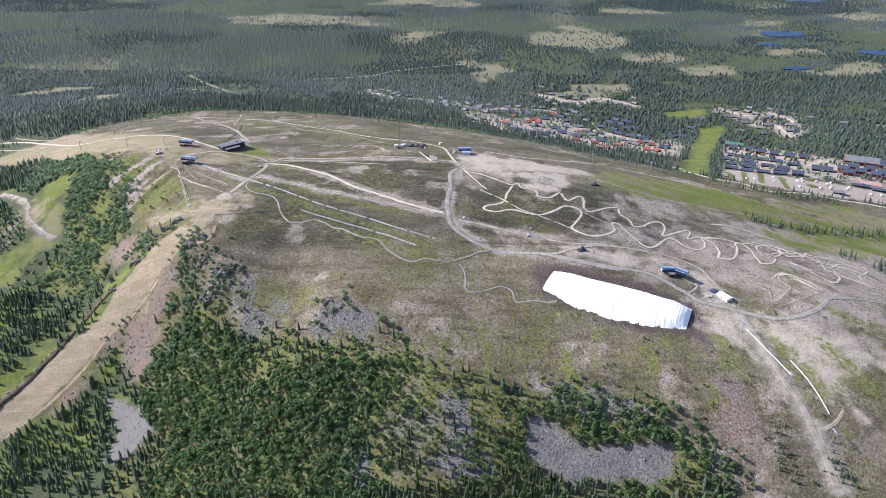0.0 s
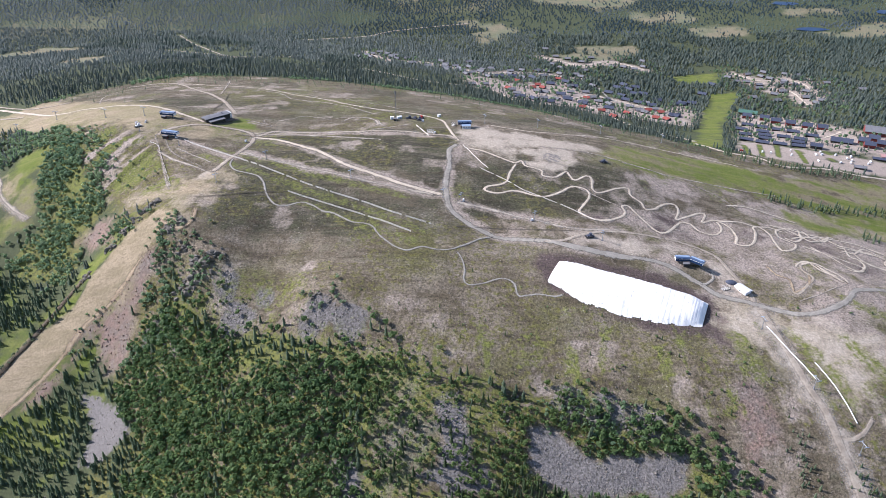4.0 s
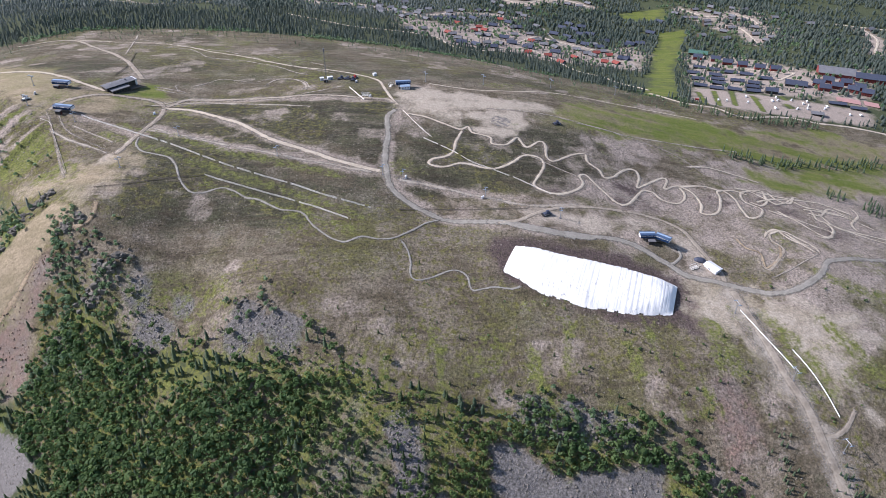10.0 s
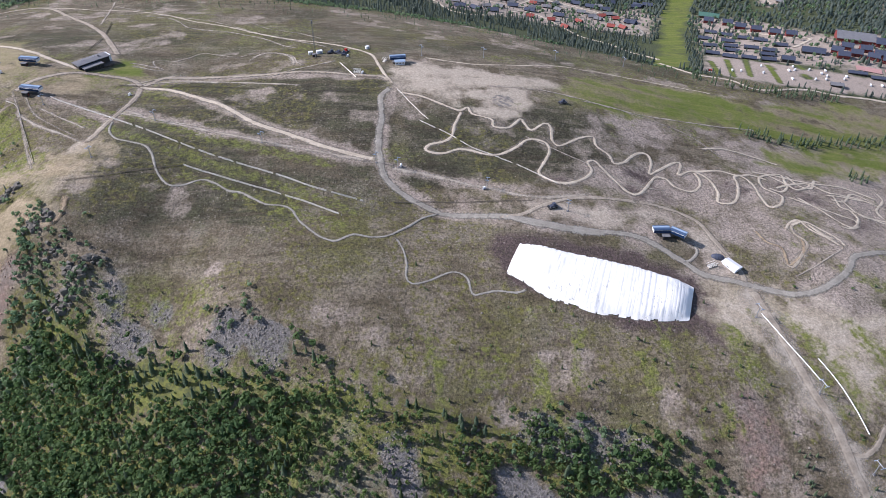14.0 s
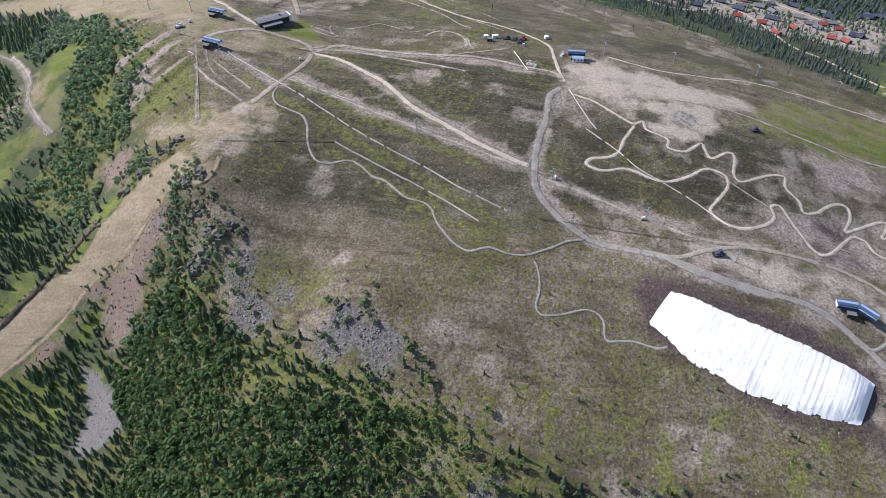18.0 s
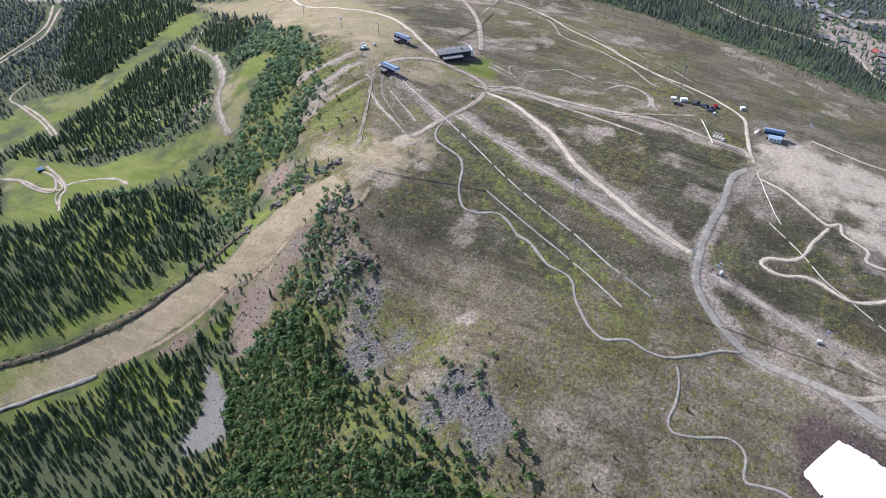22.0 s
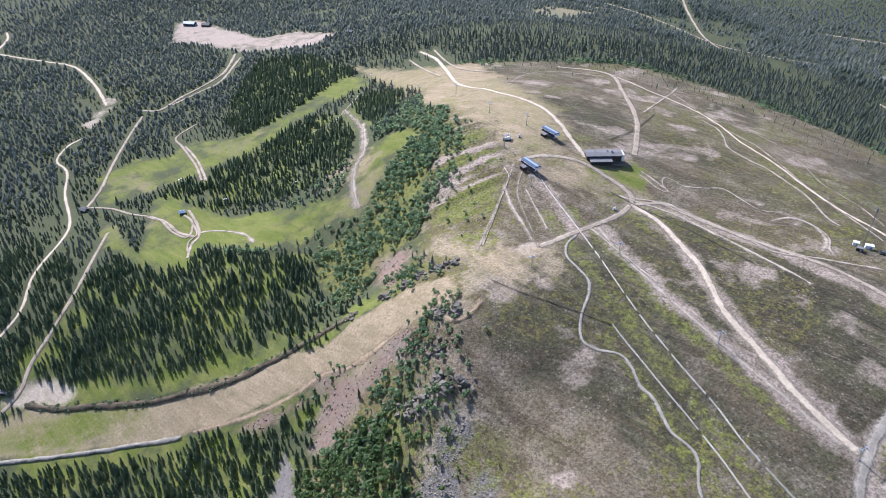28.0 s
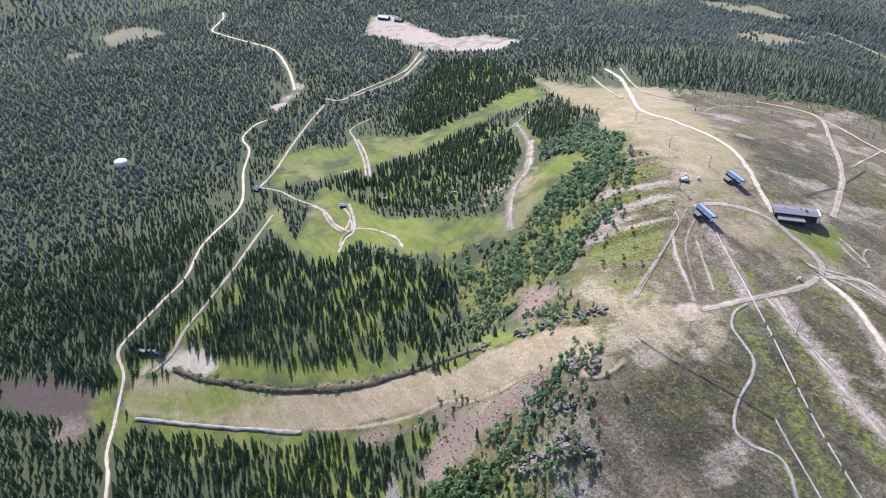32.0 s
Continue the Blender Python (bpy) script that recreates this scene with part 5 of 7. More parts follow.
def prism(profile, length, axis="x"):
    """A closed profile in (y, z) drawn out along x, centred."""
    bm = bmesh.new()
    a = [bm.verts.new((-length / 2, y, z)) for y, z in profile]
    b = [bm.verts.new((length / 2, y, z)) for y, z in profile]
    n = len(profile)
    for i in range(n):
        bm.faces.new((a[i], a[(i + 1) % n], b[(i + 1) % n], b[i]))
    bm.faces.new(a[::-1])
    bm.faces.new(b)
    bmesh.ops.recalc_face_normals(bm, faces=bm.faces)
    return bm


def moved(bm, m):
    bmesh.ops.transform(bm, matrix=m, verts=bm.verts)
    return bm


def seat(x, y, rz=0.0, sink=0.15):
    return pose(x, y, height(x, y) - sink, 0, 0, rz)


# ---- the snow store: a mound of old snow under white sheets ----
MOUND_FRONT = [(73, 445), (82, 438), (90, 430), (101, 423), (117, 416.5), (131, 413.5), (143, 411), (157, 410), (170, 411)]
MOUND_BACK = [(84, 466), (96, 464), (108, 460), (120, 457), (133, 454), (146, 451), (158, 447), (171, 443), (182, 436)]


def snow_store():
    store = thing("snow_store", "long snow mound covered with overlapping white geotextile sheets", "snow mound", m=pose(128, 437, 0))
    fa, fb = along(MOUND_FRONT, 0.5), along(MOUND_BACK, 0.5)
    u = np.linspace(0, 1, 400)
    fr = np.stack([np.interp(u, np.linspace(0, 1, len(fa)), fa[:, k]) for k in (0, 1)], -1)
    bk = np.stack([np.interp(u, np.linspace(0, 1, len(fb)), fb[:, k]) for k in (0, 1)], -1)
    rng = np.random.RandomState(5)
    strips, s = 64, np.linspace(0, 1, 26)
    for i in range(strips):
        a, b = i / strips - 0.004, (i + 1) / strips + 0.004
        cols = []
        reach0, reach1 = rng.uniform(-0.02, 0.03), rng.uniform(-0.01, 0.02)
        up = 0.05 * (i % 2) + rng.uniform(0, 0.05)
        deep = rng.choice([0.04, 0.07, 0.10, 0.16]) * (0.7 + 0.8 * i / strips)
        for k, w in enumerate(np.linspace(a, b, 6)):
            w = min(max(w, 0.0), 1.0)
            p, q = [np.array([np.interp(w, u, e[:, j]) for j in (0, 1)]) for e in (fr, bk)]
            ss = -reach0 + s * (1 + reach0 + reach1)
            xy = p[None] + (q - p)[None] * ss[:, None]
            end = min(1.0, 4.5 * w + 0.10, 7.0 * (1 - w) + 0.08)
            prof = np.clip(1 - np.abs(2 * np.clip(ss, 0, 1) - 1) ** 3.2, 0, 1)
            hgt = (4.4 + 1.4 * w) * prof * math.sin(min(1, end) * math.pi / 2)
            fold = deep * math.sin(k / 5 * math.pi) + 0.26 * (vnoise(xy[:, 0], xy[:, 1], 2.2, 8) - 0.5) + 0.5 * (vnoise(xy[:, 0], xy[:, 1], 9, 4) - 0.5)
            z = ground(xy[:, 0], xy[:, 1]) + 0.12 + up + hgt + fold * np.clip(hgt / 2, 0.1, 1)
            cols.append(np.column_stack([xy[:, 0] - 128, xy[:, 1] - 437, z]))
        v = np.concatenate(cols)
        n = len(s)
        f = np.array([[k * n + j, k * n + j + 1, (k + 1) * n + j + 1, (k + 1) * n + j] for k in range(5) for j in range(n - 1)])[:, ::-1]
        me = fill_mesh("cover_sheet", v, f, [M_COVER])
        me.polygons.foreach_set("use_smooth", np.ones(len(f), bool))
        new("cover_sheet", me).parent = store


snow_store()


# ---- lift stations ----
def rounded_roof(width, h):
    return [(width / 2 * c, h * s) for c, s in ((1, 0), (0.98, 0.45), (0.85, 0.82), (0.55, 1.0), (-0.55, 1.0), (-0.85, 0.82), (-0.98, 0.45), (-1, 0))]


def lift_station(x, y, rz, length=14.5, width=5.0, bend=0.0, label="", hut=True, lift=3.6):
    st = thing("lift_station", label, "lift station", "lift stations", seat(x, y, rz))
    halves = [(0, 0, 0, length)] if not bend else [(-length * 0.27, 0, 0, length * 0.54), (length * 0.25, 0, bend, length * 0.54)]
    for k, (cx, cy, turn, ln) in enumerate(halves):
        dy = math.sin(radians(turn)) * ln * 0.5
        m = pose(cx, cy + dy, lift, 0, 0, turn)
        roof = part("roof", moved(prism([(a, 1.45 + b) for a, b in rounded_roof(width, 0.72)], ln), m), M_ROOFBLUE, st, "dark blue rounded metal roof")
        part("ridge_panel", moved(boxed(ln - 0.3, width * 0.34, 0.14, 0, width * 0.08, 2.2, 0, 0.04), m), M_BLUE, roof, "pale blue ridge panel")
        part("roof_edge", moved(prism([(a * 1.01, 1.22 + b * 0.15) for a, b in rounded_roof(width + 0.2, 1.0)], ln + 0.15), m), M_WHITE, roof, "white edge trim")
        for side in (-1, 1):
            part("glazing", moved(boxed(ln - 0.4, 0.12, 2.0, 0, side * (width / 2 - 0.08), 0.35), m), M_GLASS, st, "dark blue tinted side glazing")
        for e in (-1, 1):
            part("end_panel", moved(boxed(0.15, width - 0.5, 1.9, e * (ln / 2 - 0.2), 0, 0.4), m), M_WHITE, st, "white end panel")
        part("machine_deck", moved(boxed(ln - 0.6, width - 0.9, 0.35, 0, 0, -0.1), m), M_STEEL, st)
    for px in (-length * 0.3, length * 0.3):
        part("column", tubed((px, 0, -0.6), (px, 0, lift), 0.55, 0.45, 12), M_STEEL, st, "round steel column")
        part("column_foot", boxed(2.0, 2.0, 0.5, px, 0, 0.15, 0, 0.06), M_ROOFGREY, st, "concrete footing")
    part("boarding_platform", boxed(length * 0.8, width * 0.9, 0.35, 0, 0, 0.12), M_WOODDARK, st)
    if hut:
        hx, hy = -length * 0.15, -width * 0.5 - 1.9
        cab = part("operator_cabin", boxed(4.2, 2.8, 2.7, hx, hy, 1.3, 0, 0.05), M_DARK, st, "dark wooden operator cabin")
        part("cabin_roof", boxed(4.8, 3.3, 0.25, hx, hy, 2.78, 0, 0.04), M_ROOFGREY, cab)
        part("cabin_window", boxed(2.2, 0.08, 0.9, hx, hy - 1.42, 1.7), M_PANE, cab)
        part("cabin_door", boxed(0.08, 0.9, 2.0, hx + 2.13, hy, 1.0), M_REDWALL, cab)
    return st


lift_station(-242, 638.5, -16, 15.5, 5.2, label="summit chairlift station with rounded dark blue roof")
lift_station(-261.5, 690.5, -14, 15.0, 5.0, label="second summit lift station with rounded blue roof")
lift_station(22.5, 688, 3, 13.0, 4.6, label="lift top station with blue roof beside a sandy yard")
lift_station(180.5, 479.5, -4, 19.0, 4.8, bend=-40, label="bent chairlift station with blue roof and dark glazing")


# the white engine house below the yard station
def engine_house(x, y, rz):
    h = thing("engine_house", "small white engine house under the lift station", "hut", m=seat(x, y, rz))
    part("wall", boxed(8, 4, 3.0, 0, 0, 1.4, 0, 0.05), M_WHITE, h)
    part("roof", moved(prism([(-2.4, 0), (2.4, 0), (2.3, 0.25), (0, 0.8), (-2.3, 0.25)], 8.6), pose(0, 0, 2.9)), M_BLUE, h)
    for k in (-2.4, 0, 2.4):
        part("window", boxed(1.2, 0.1, 0.9, k, -2.02, 1.8), M_PANE, h)
    part("door", boxed(0.1, 1.0, 2.05, 4.02, 0, 1.05), M_NAVY, h)


engine_house(24, 682.5, 4)


# ---- the summit hall ----
def hall(x, y, rz):
    h = thing("summit_hall", "dark low restaurant hall with grey flat roofs on the summit", "building", m=seat(x, y, rz, 0.3))
    part("main_wall", boxed(25, 9, 5.2, 0, 2.0, 2.4, 0, 0.05), M_DARK, h)
    roof = part("main_roof", moved(prism([(-5.4, 0), (5.4, 0), (5.4, 0.3), (0.0, 1.1), (-5.4, 0.45)], 26.2), pose(0, 2.0, 5.0)), M_ROOFGREY, h, "low grey felt roof")
    for k in range(-6, 7):
        part("roof_seam", boxed(0.14, 10.4, 0.12, k * 1.9, 2.0, 5.55, 0, 0, 0, 0), M_ROOFGREY, roof)
    part("porch_wall", boxed(15, 6, 3.6, -3.2, -5.2, 1.7, 0, 0.05), M_DARK, h)
    part("porch_roof", boxed(16, 7, 0.4, -3.2, -5.3, 3.7, 0, 0.05), M_ROOFGREY, h, "flat grey porch roof")
    part("gable_wing", boxed(2.2, 8.0, 5.6, 13.4, 2.0, 2.7, 0, 0.05), M_WHITE, h, "white end wing")
    part("terrace", boxed(9, 6, 0.5, 9.2, -5.4, 0.35, 0, 0.04), M_WOODDARK, h, "dark timber terrace")
    for k in range(6):
        part("window", boxed(1.5, 0.1, 1.3, -9.2 + 2.4 * k, -8.23, 1.9), M_PANE, h)
    for k in range(8):
        part("upper_window", boxed(1.6, 0.1, 0.9, -10.5 + 3.0 * k, -2.53, 4.35), M_PANE, h)
    part("door", boxed(1.9, 0.12, 2.1, 7.6, -2.54, 1.2), M_BROWN, h)
    for k in (-6, 3):
        part("vent", tubed((k, 3, 5.4), (k, 3, 7.0), 0.35, 0.35, 10), M_STEEL, h, "steel roof vent")
    part("chimney", boxed(1.1, 1.1, 1.7, 6, 1.4, 6.3, 0, 0.04), M_ROOFGREY, h)


hall(-215.5, 691, 44)


# ---- lower sheds, huts, tanks ----
def gabled(name, label, category, x, y, rz, sx, sy, wall_h, ridge, wall_m, roof_m, group="", windows=2, chimney=True):
    h = thing(name, label, category, group, seat(x, y, rz, 0.3))
    gabled_parts(h, sx, sy, wall_h, ridge, wall_m, roof_m, windows, chimney)
    return h


def gabled_parts(h, sx, sy, wall_h, ridge, wall_m, roof_m, windows=2, chimney=True):
    w = part("wall", prism([(-sy / 2, -0.5), (sy / 2, -0.5), (sy / 2, wall_h), (0, wall_h + ridge), (-sy / 2, wall_h)], sx), wall_m, h)
    e, t = 0.7, 0.28
    k = ridge / (sy / 2)
    part("roof", prism([(-sy / 2 - e, wall_h - e * k), (0, wall_h + ridge), (sy / 2 + e, wall_h - e * k), (sy / 2 + e, wall_h - e * k + t), (0, wall_h + ridge + t), (-sy / 2 - e, wall_h - e * k + t)], sx + 1.2), roof_m, h)
    for i in range(windows):
        wx = -sx / 2 + sx * (i + 0.7) / (windows + 0.6)
        part("window", boxed(1.3, 0.12, 1.1, wx, -sy / 2 - 0.02, 1.6), M_PANE, h)
    part("door", boxed(0.12, 1.0, 2.05, sx / 2 + 0.02, 0, 1.02), M_WHITE, h)
    if chimney:
        part("chimney", boxed(0.8, 0.8, 1.5, sx * 0.2, sy * 0.16, wall_h + ridge * 0.8 + 0.5, 0, 0.03), M_ROOFGREY, h)


gabled("pump_shed", "small shed with white roof beside the gravel road", "shed", 211, 452, -62, 9.5, 5.4, 2.4, 0.7, M_WHITE, M_WHITE, windows=1, chimney=False)


def tarp_store(x, y, rz):
    s = thing("tarp_store", "low dark tarpaulin covered store beside the white shed", "store", m=seat(x, y, rz))
    bm = bmesh.new()
    bmesh.ops.create_uvsphere(bm, u_segments=14, v_segments=8, radius=1)
    for v in bm.verts:
        v.co = Vector((v.co.x * 4.2, v.co.y * 2.6, max(v.co.z, -0.1) * 2.3 * (1 + 0.12 * noise.noise(v.co * 3))))
    part("tarpaulin", bm, M_NAVY, s)
    for k in (-1.6, 0.2, 2.0):
        bm = bmesh.new()
        for j in range(7):
            a, b = math.pi * j / 7, math.pi * (j + 1) / 7
            r = 2.45 * math.sqrt(max(0.1, 1 - (k / 4.2) ** 2))
            tube(bm, (k, r * math.cos(a) * 1.06, r * math.sin(a) * 0.95), (k, r * math.cos(b) * 1.06, r * math.sin(b) * 0.95), 0.06, 0.06, 5)
        part("strap", bm, M_BLACK, s)


tarp_store(205.5, 460, -20)


def frame_stack(x, y, rz):
    s = thing("timber_rack", "weathered timber rack with stacked boards on bare ground", "rack", m=seat(x, y, rz))
    for i in (-3, -1, 1, 3):
        for j in (-1.5, 1.5):
            part("post", boxed(0.22, 0.22, 2.4, i, j, 1.1), M_WOODDARK, s)
    for j in (-1.5, 0, 1.5):
        part("rail", boxed(6.6, 0.16, 0.2, 0, j, 2.3), M_WOOD, s)
    for k in range(6):
        part("board", boxed(6.0, 0.3, 0.12, 0.2 * (k % 2), -1.2 + 0.45 * k, 0.3 + 0.12 * (k % 3)), M_WOOD, s)


frame_stack(199, 453, 20)
frame_stack(-10, 668, -12)
frame_stack(12, 690, 70)
gabled("log_cabin", "small dark cabin at the forest crossing", "cabin", -655, 482, 20, 7, 5, 2.5, 1.5, M_BROWN, M_ROOFGREY)
gabled("lift_hut", "small blue lift hut on the meadow", "hut", -547, 529, 60, 5, 4, 2.6, 1.0, M_NAVY, M_BLUE, windows=1, chimney=False)
gabled("valley_lodge", "blue lodge beside the wide gravel yard", "building", -1130, 892, 30, 20, 10, 4.5, 2.4, M_NAVY, M_BLUE, windows=4)
gabled("valley_lodge", "grey service building beside the gravel yard", "building", -1100, 905, 30, 14, 8, 3.5, 2.0, M_BROWN, M_ROOFGREY, windows=3)
gabled("piste_hut", "small grey hut among spruces above the ski run", "hut", -770, 940, 10, 9, 6, 3, 1.6, M_BROWN, M_ROOFGREY)


def water_tank(x, y):
    s = thing("water_tank", "round white domed water tank in the forest", "tank", m=seat(x, y))
    part("tank_wall", tubed((0, 0, -0.5), (0, 0, 4.6), 7.0, 7.0, 32), M_WHITE, s)
    bm = bmesh.new()
    bmesh.ops.create_uvsphere(bm, u_segments=32, v_segments=12, radius=1)
    bmesh.ops.delete(bm, geom=[v for v in bm.verts if v.co.z < -0.01], context="VERTS")
    part("dome", moved(bm, pose(0, 0, 4.6) @ Matrix.Diagonal((7.2, 7.2, 2.6, 1))), M_WHITE, s)
    part("hatch", boxed(1.2, 1.2, 0.5, 2, 1, 7.0), M_STEEL, s)


water_tank(-816, 379)
mark_clear(np.array([-816.0]), np.array([379.0]), 9)


# ---- the radio mast ----
def radio_mast(x, y):
    mast = thing("radio_mast", "slender lattice radio mast with a round head", "mast", m=seat(x, y, 0, 0.4))
    legs = [(0.55 * math.cos(a), 0.55 * math.sin(a)) for a in (0.5, 2.6, 4.7)]
    for a, b in legs:
        part("leg", tubed((a, b, 0), (a * 0.8, b * 0.8, 28.5), 0.07, 0.05, 6), M_ROOFGREY, mast)
    for k in range(19):
        bm = bmesh.new()
        z0, z1 = k * 1.5, k * 1.5 + 1.5
        for (a, b), (c, d) in zip(legs, legs[1:] + legs[:1]):
            tube(bm, (a * 0.9, b * 0.9, z0), (c * 0.9, d * 0.9, z1), 0.045, 0.045, 4)
            tube(bm, (a * 0.9, b * 0.9, z1), (c * 0.9, d * 0.9, z1), 0.04, 0.04, 4)
        part("lattice_bay", bm, M_ROOFGREY, mast)
    part("antenna_head", tubed((0, 0, 27.2), (0, 0, 30.0), 0.6, 0.6, 14), M_ROOFGREY, mast, "grey drum antenna")
    part("rod", tubed((0, 0, 30), (0, 0, 32.0), 0.06, 0.03, 6), M_STEEL, mast)
    part("footing", boxed(2.6, 2.6, 0.7, 0, 0, 0.3, 0, 0.06), M_ROOFGREY, mast, "concrete block")


radio_mast(-44.5, 706.5)


def cabin_box(x, y, rz, sx, sy, sz, wall_m, label):
    c = thing("equipment_cabin", label, "cabin", "equipment cabins", seat(x, y, rz))
    part("body", boxed(sx, sy, sz, 0, 0, sz / 2, 0, 0.05), wall_m, c)
    part("lid", boxed(sx + 0.3, sy + 0.3, 0.2, 0, 0, sz + 0.05, 0, 0.03), M_WHITE if wall_m == M_WHITE else M_ROOFGREY, c)
    part("door", boxed(0.9, 0.08, 1.9, sx * 0.2, -sy / 2 - 0.02, 1.05), M_STEEL, c)
    for k in (-1, 1):
        part("skid", boxed(sx, 0.25, 0.25, 0, k * sy * 0.3, 0.05), M_WOODDARK, c)


cabin_box(-48.5, 709.5, 12, 3.4, 2.6, 2.6, M_WHITE, "small white equipment cabin beside the mast")
cabin_box(-41.5, 712, 20, 4.6, 2.6, 2.6, M_WHITE, "long white equipment cabin beside the mast")
cabin_box(-45, 704, 10, 3.6, 2.6, 2.5, M_DARK, "dark equipment cabin at the mast's foot")
cabin_box(-2, 722, 30, 3.0, 2.4, 2.3, M_WHITE, "lone white cabin on the heath behind the lift")
cabin_box(-491, 324, 40, 6.1, 2.5, 2.6, M_NAVY, "dark blue container on the gravel yard")
cabin_box(-486, 330, 44, 6.1, 2.5, 2.6, M_NAVY, "dark blue container on the gravel yard")
cabin_box(-480, 334, 38, 6.1, 2.5, 2.6, M_BLACK, "black container on the gravel yard")


# ---- machines ----
def groomer(x, y, rz, paint=M_REDPAINT, label="parked snow groomer with rubber tracks on bare ground"):
    g = thing("snow_groomer", label, "snow groomer", "machines", seat(x, y, rz, 0.08))
    for s in (-1, 1):
        tr = part("track", moved(prism([(-0.55, 0), (0.55, 0), (0.6, 0.5), (0.45, 0.95), (-0.45, 0.95), (-0.6, 0.5)], 4.8), pose(0, s * 1.45, 0.1)), M_BLACK, g, "black rubber track")
        for k in range(8):
            part("cleat", boxed(0.1, 1.3, 0.12, -2.1 + 0.6 * k, s * 1.45, 1.1), M_STEEL, tr)
    part("body", boxed(4.4, 2.2, 0.9, 0, 0, 1.35, 0, 0.1), paint, g)
    cab = part("cab", prism([(-1.0, 0), (1.0, 0), (0.85, 1.3), (-0.85, 1.3)], 1.9), paint, g)
    cab.matrix_local = pose(0.7, 0, 1.8)
    part("windscreen", boxed(0.1, 1.6, 0.9, 1.68, 0, 2.5), M_PANE, g)
    part("blade", boxed(0.25, 4.2, 1.1, 3.0, 0, 0.75, 0, 0.04), M_STEEL, g, "steel blade")
    part("tiller", boxed(1.0, 4.0, 0.5, -2.9, 0, 0.5, 0, 0.05), M_BLACK, g)


groomer(-32, 712, 10, M_NAVY, "parked dark snow groomer beside the track")
groomer(-26, 710, -25, M_NAVY, "parked dark snow groomer beside the track")
groomer(-20, 712.5, 60)
groomer(-21, 706, 80, M_NAVY, "parked dark snow groomer on heath")
groomer(145, 626, 15, M_NAVY, "parked dark snow groomer beside the sandy yard")
groomer(-280, 662, 35, M_WHITE, "parked white snow groomer beside the summit station")
groomer(111, 500, 20, M_NAVY, "parked dark machine on the lower yard")


def snow_gun(x, y, rz):
    g = thing("snow_gun", "parked white snow gun on a dark frame", "snow gun", "machines", seat(x, y, rz))
    part("frame", boxed(2.4, 1.6, 0.25, 0, 0, 0.5), M_STEEL, g)
    for s in (-0.9, 0.9):
        part("wheel", tubed((0, s - 0.12, 0.35), (0, s + 0.12, 0.35), 0.35, 0.35, 12), M_BLACK, g)
    part("barrel", tubed((-0.8, 0, 1.5), (0.9, 0, 1.9), 0.55, 0.7, 14), M_WHITE, g, "white fan barrel")
    part("yoke", boxed(0.3, 1.5, 0.9, 0, 0, 1.0), M_STEEL, g)


for _p in ((-284, 668, 20), (-276, 671, 70), (-176, 640, 30), (-18, 700, 0), (-6, 664, 40), (70, 519, 10), (18, 541, 70)):
    snow_gun(*_p)


# ---- lift pylons ----
def pylon(x, y, rz, h, arm, label, name="lift_pylon", lean=0.0):
    p = thing(name, label, "pylon", "lift pylons", seat(x, y, rz, 0.3))
    part("shaft", tubed((0, 0, 0), (0, 0, h), 0.26, 0.2, 10), M_STEEL, p)
    part("footing", boxed(1.5, 1.5, 0.7, 0, 0, 0.2, 0, 0.06), M_ROOFGREY, p, "concrete footing")
    part("crossarm", boxed(arm, 0.35, 0.4, 0, 0, h + 0.1, 0, 0.04), M_STEEL, p)
    for s in (-1, 1):
        tr = part("sheave_train", boxed(0.25, 2.6, 0.3, s * arm / 2, 0, h - 0.15), M_BLUE, p, "blue sheave train")
        for k in (-1, -0.35, 0.35, 1):
            part("sheave", tubed((s * arm / 2 - 0.1, k, h - 0.35), (s * arm / 2 + 0.1, k, h - 0.35), 0.22, 0.22, 8), M_BLACK, tr)
    bm = bmesh.new()
    for k in range(int(h / 0.6)):
        tube(bm, (0.28, -0.2, 0.8 + 0.6 * k), (0.28, 0.2, 0.8 + 0.6 * k), 0.025, 0.025, 4)
    part("ladder", bm, M_STEEL, p)


for _x, _y, _r in ((-178, 552, 60), (-148, 597, 60), (-73, 567, 60), (72, 520, 70), (-230, 623, 62), (2, 545, 65), (16, 540, 65), (120, 497, 70)):
    pylon(_x, _y, _r, 7.6, 3.2, "drag lift pylon of grey steel on the heath")
for _x, _y in ((43, 705), (97, 717), (167, 743), (239, 762)):
    pylon(_x, _y, 106, 9.0, 4.6, "chairlift pylon with crossarm on the grassy slope")
for _x, _y in ((-327, 700), (-286, 694), (-399, 742), (-443, 740), (-558, 783), (-275, 652)):
    pylon(_x, _y, -30, 9.0, 4.6, "chairlift pylon with crossarm on the sandy ridge")
for _x, _y in ((210, 413), (223, 363), (234, 323)):
    pylon(_x, _y, 98, 8.5, 4.8, "chairlift pylon with crossarm on the east slope")
for _x, _y in ((-600, 560), (-520, 560), (-450, 590)):
    pylon(_x, _y, 70, 8.0, 4.0, "drag lift pylon in the meadow")


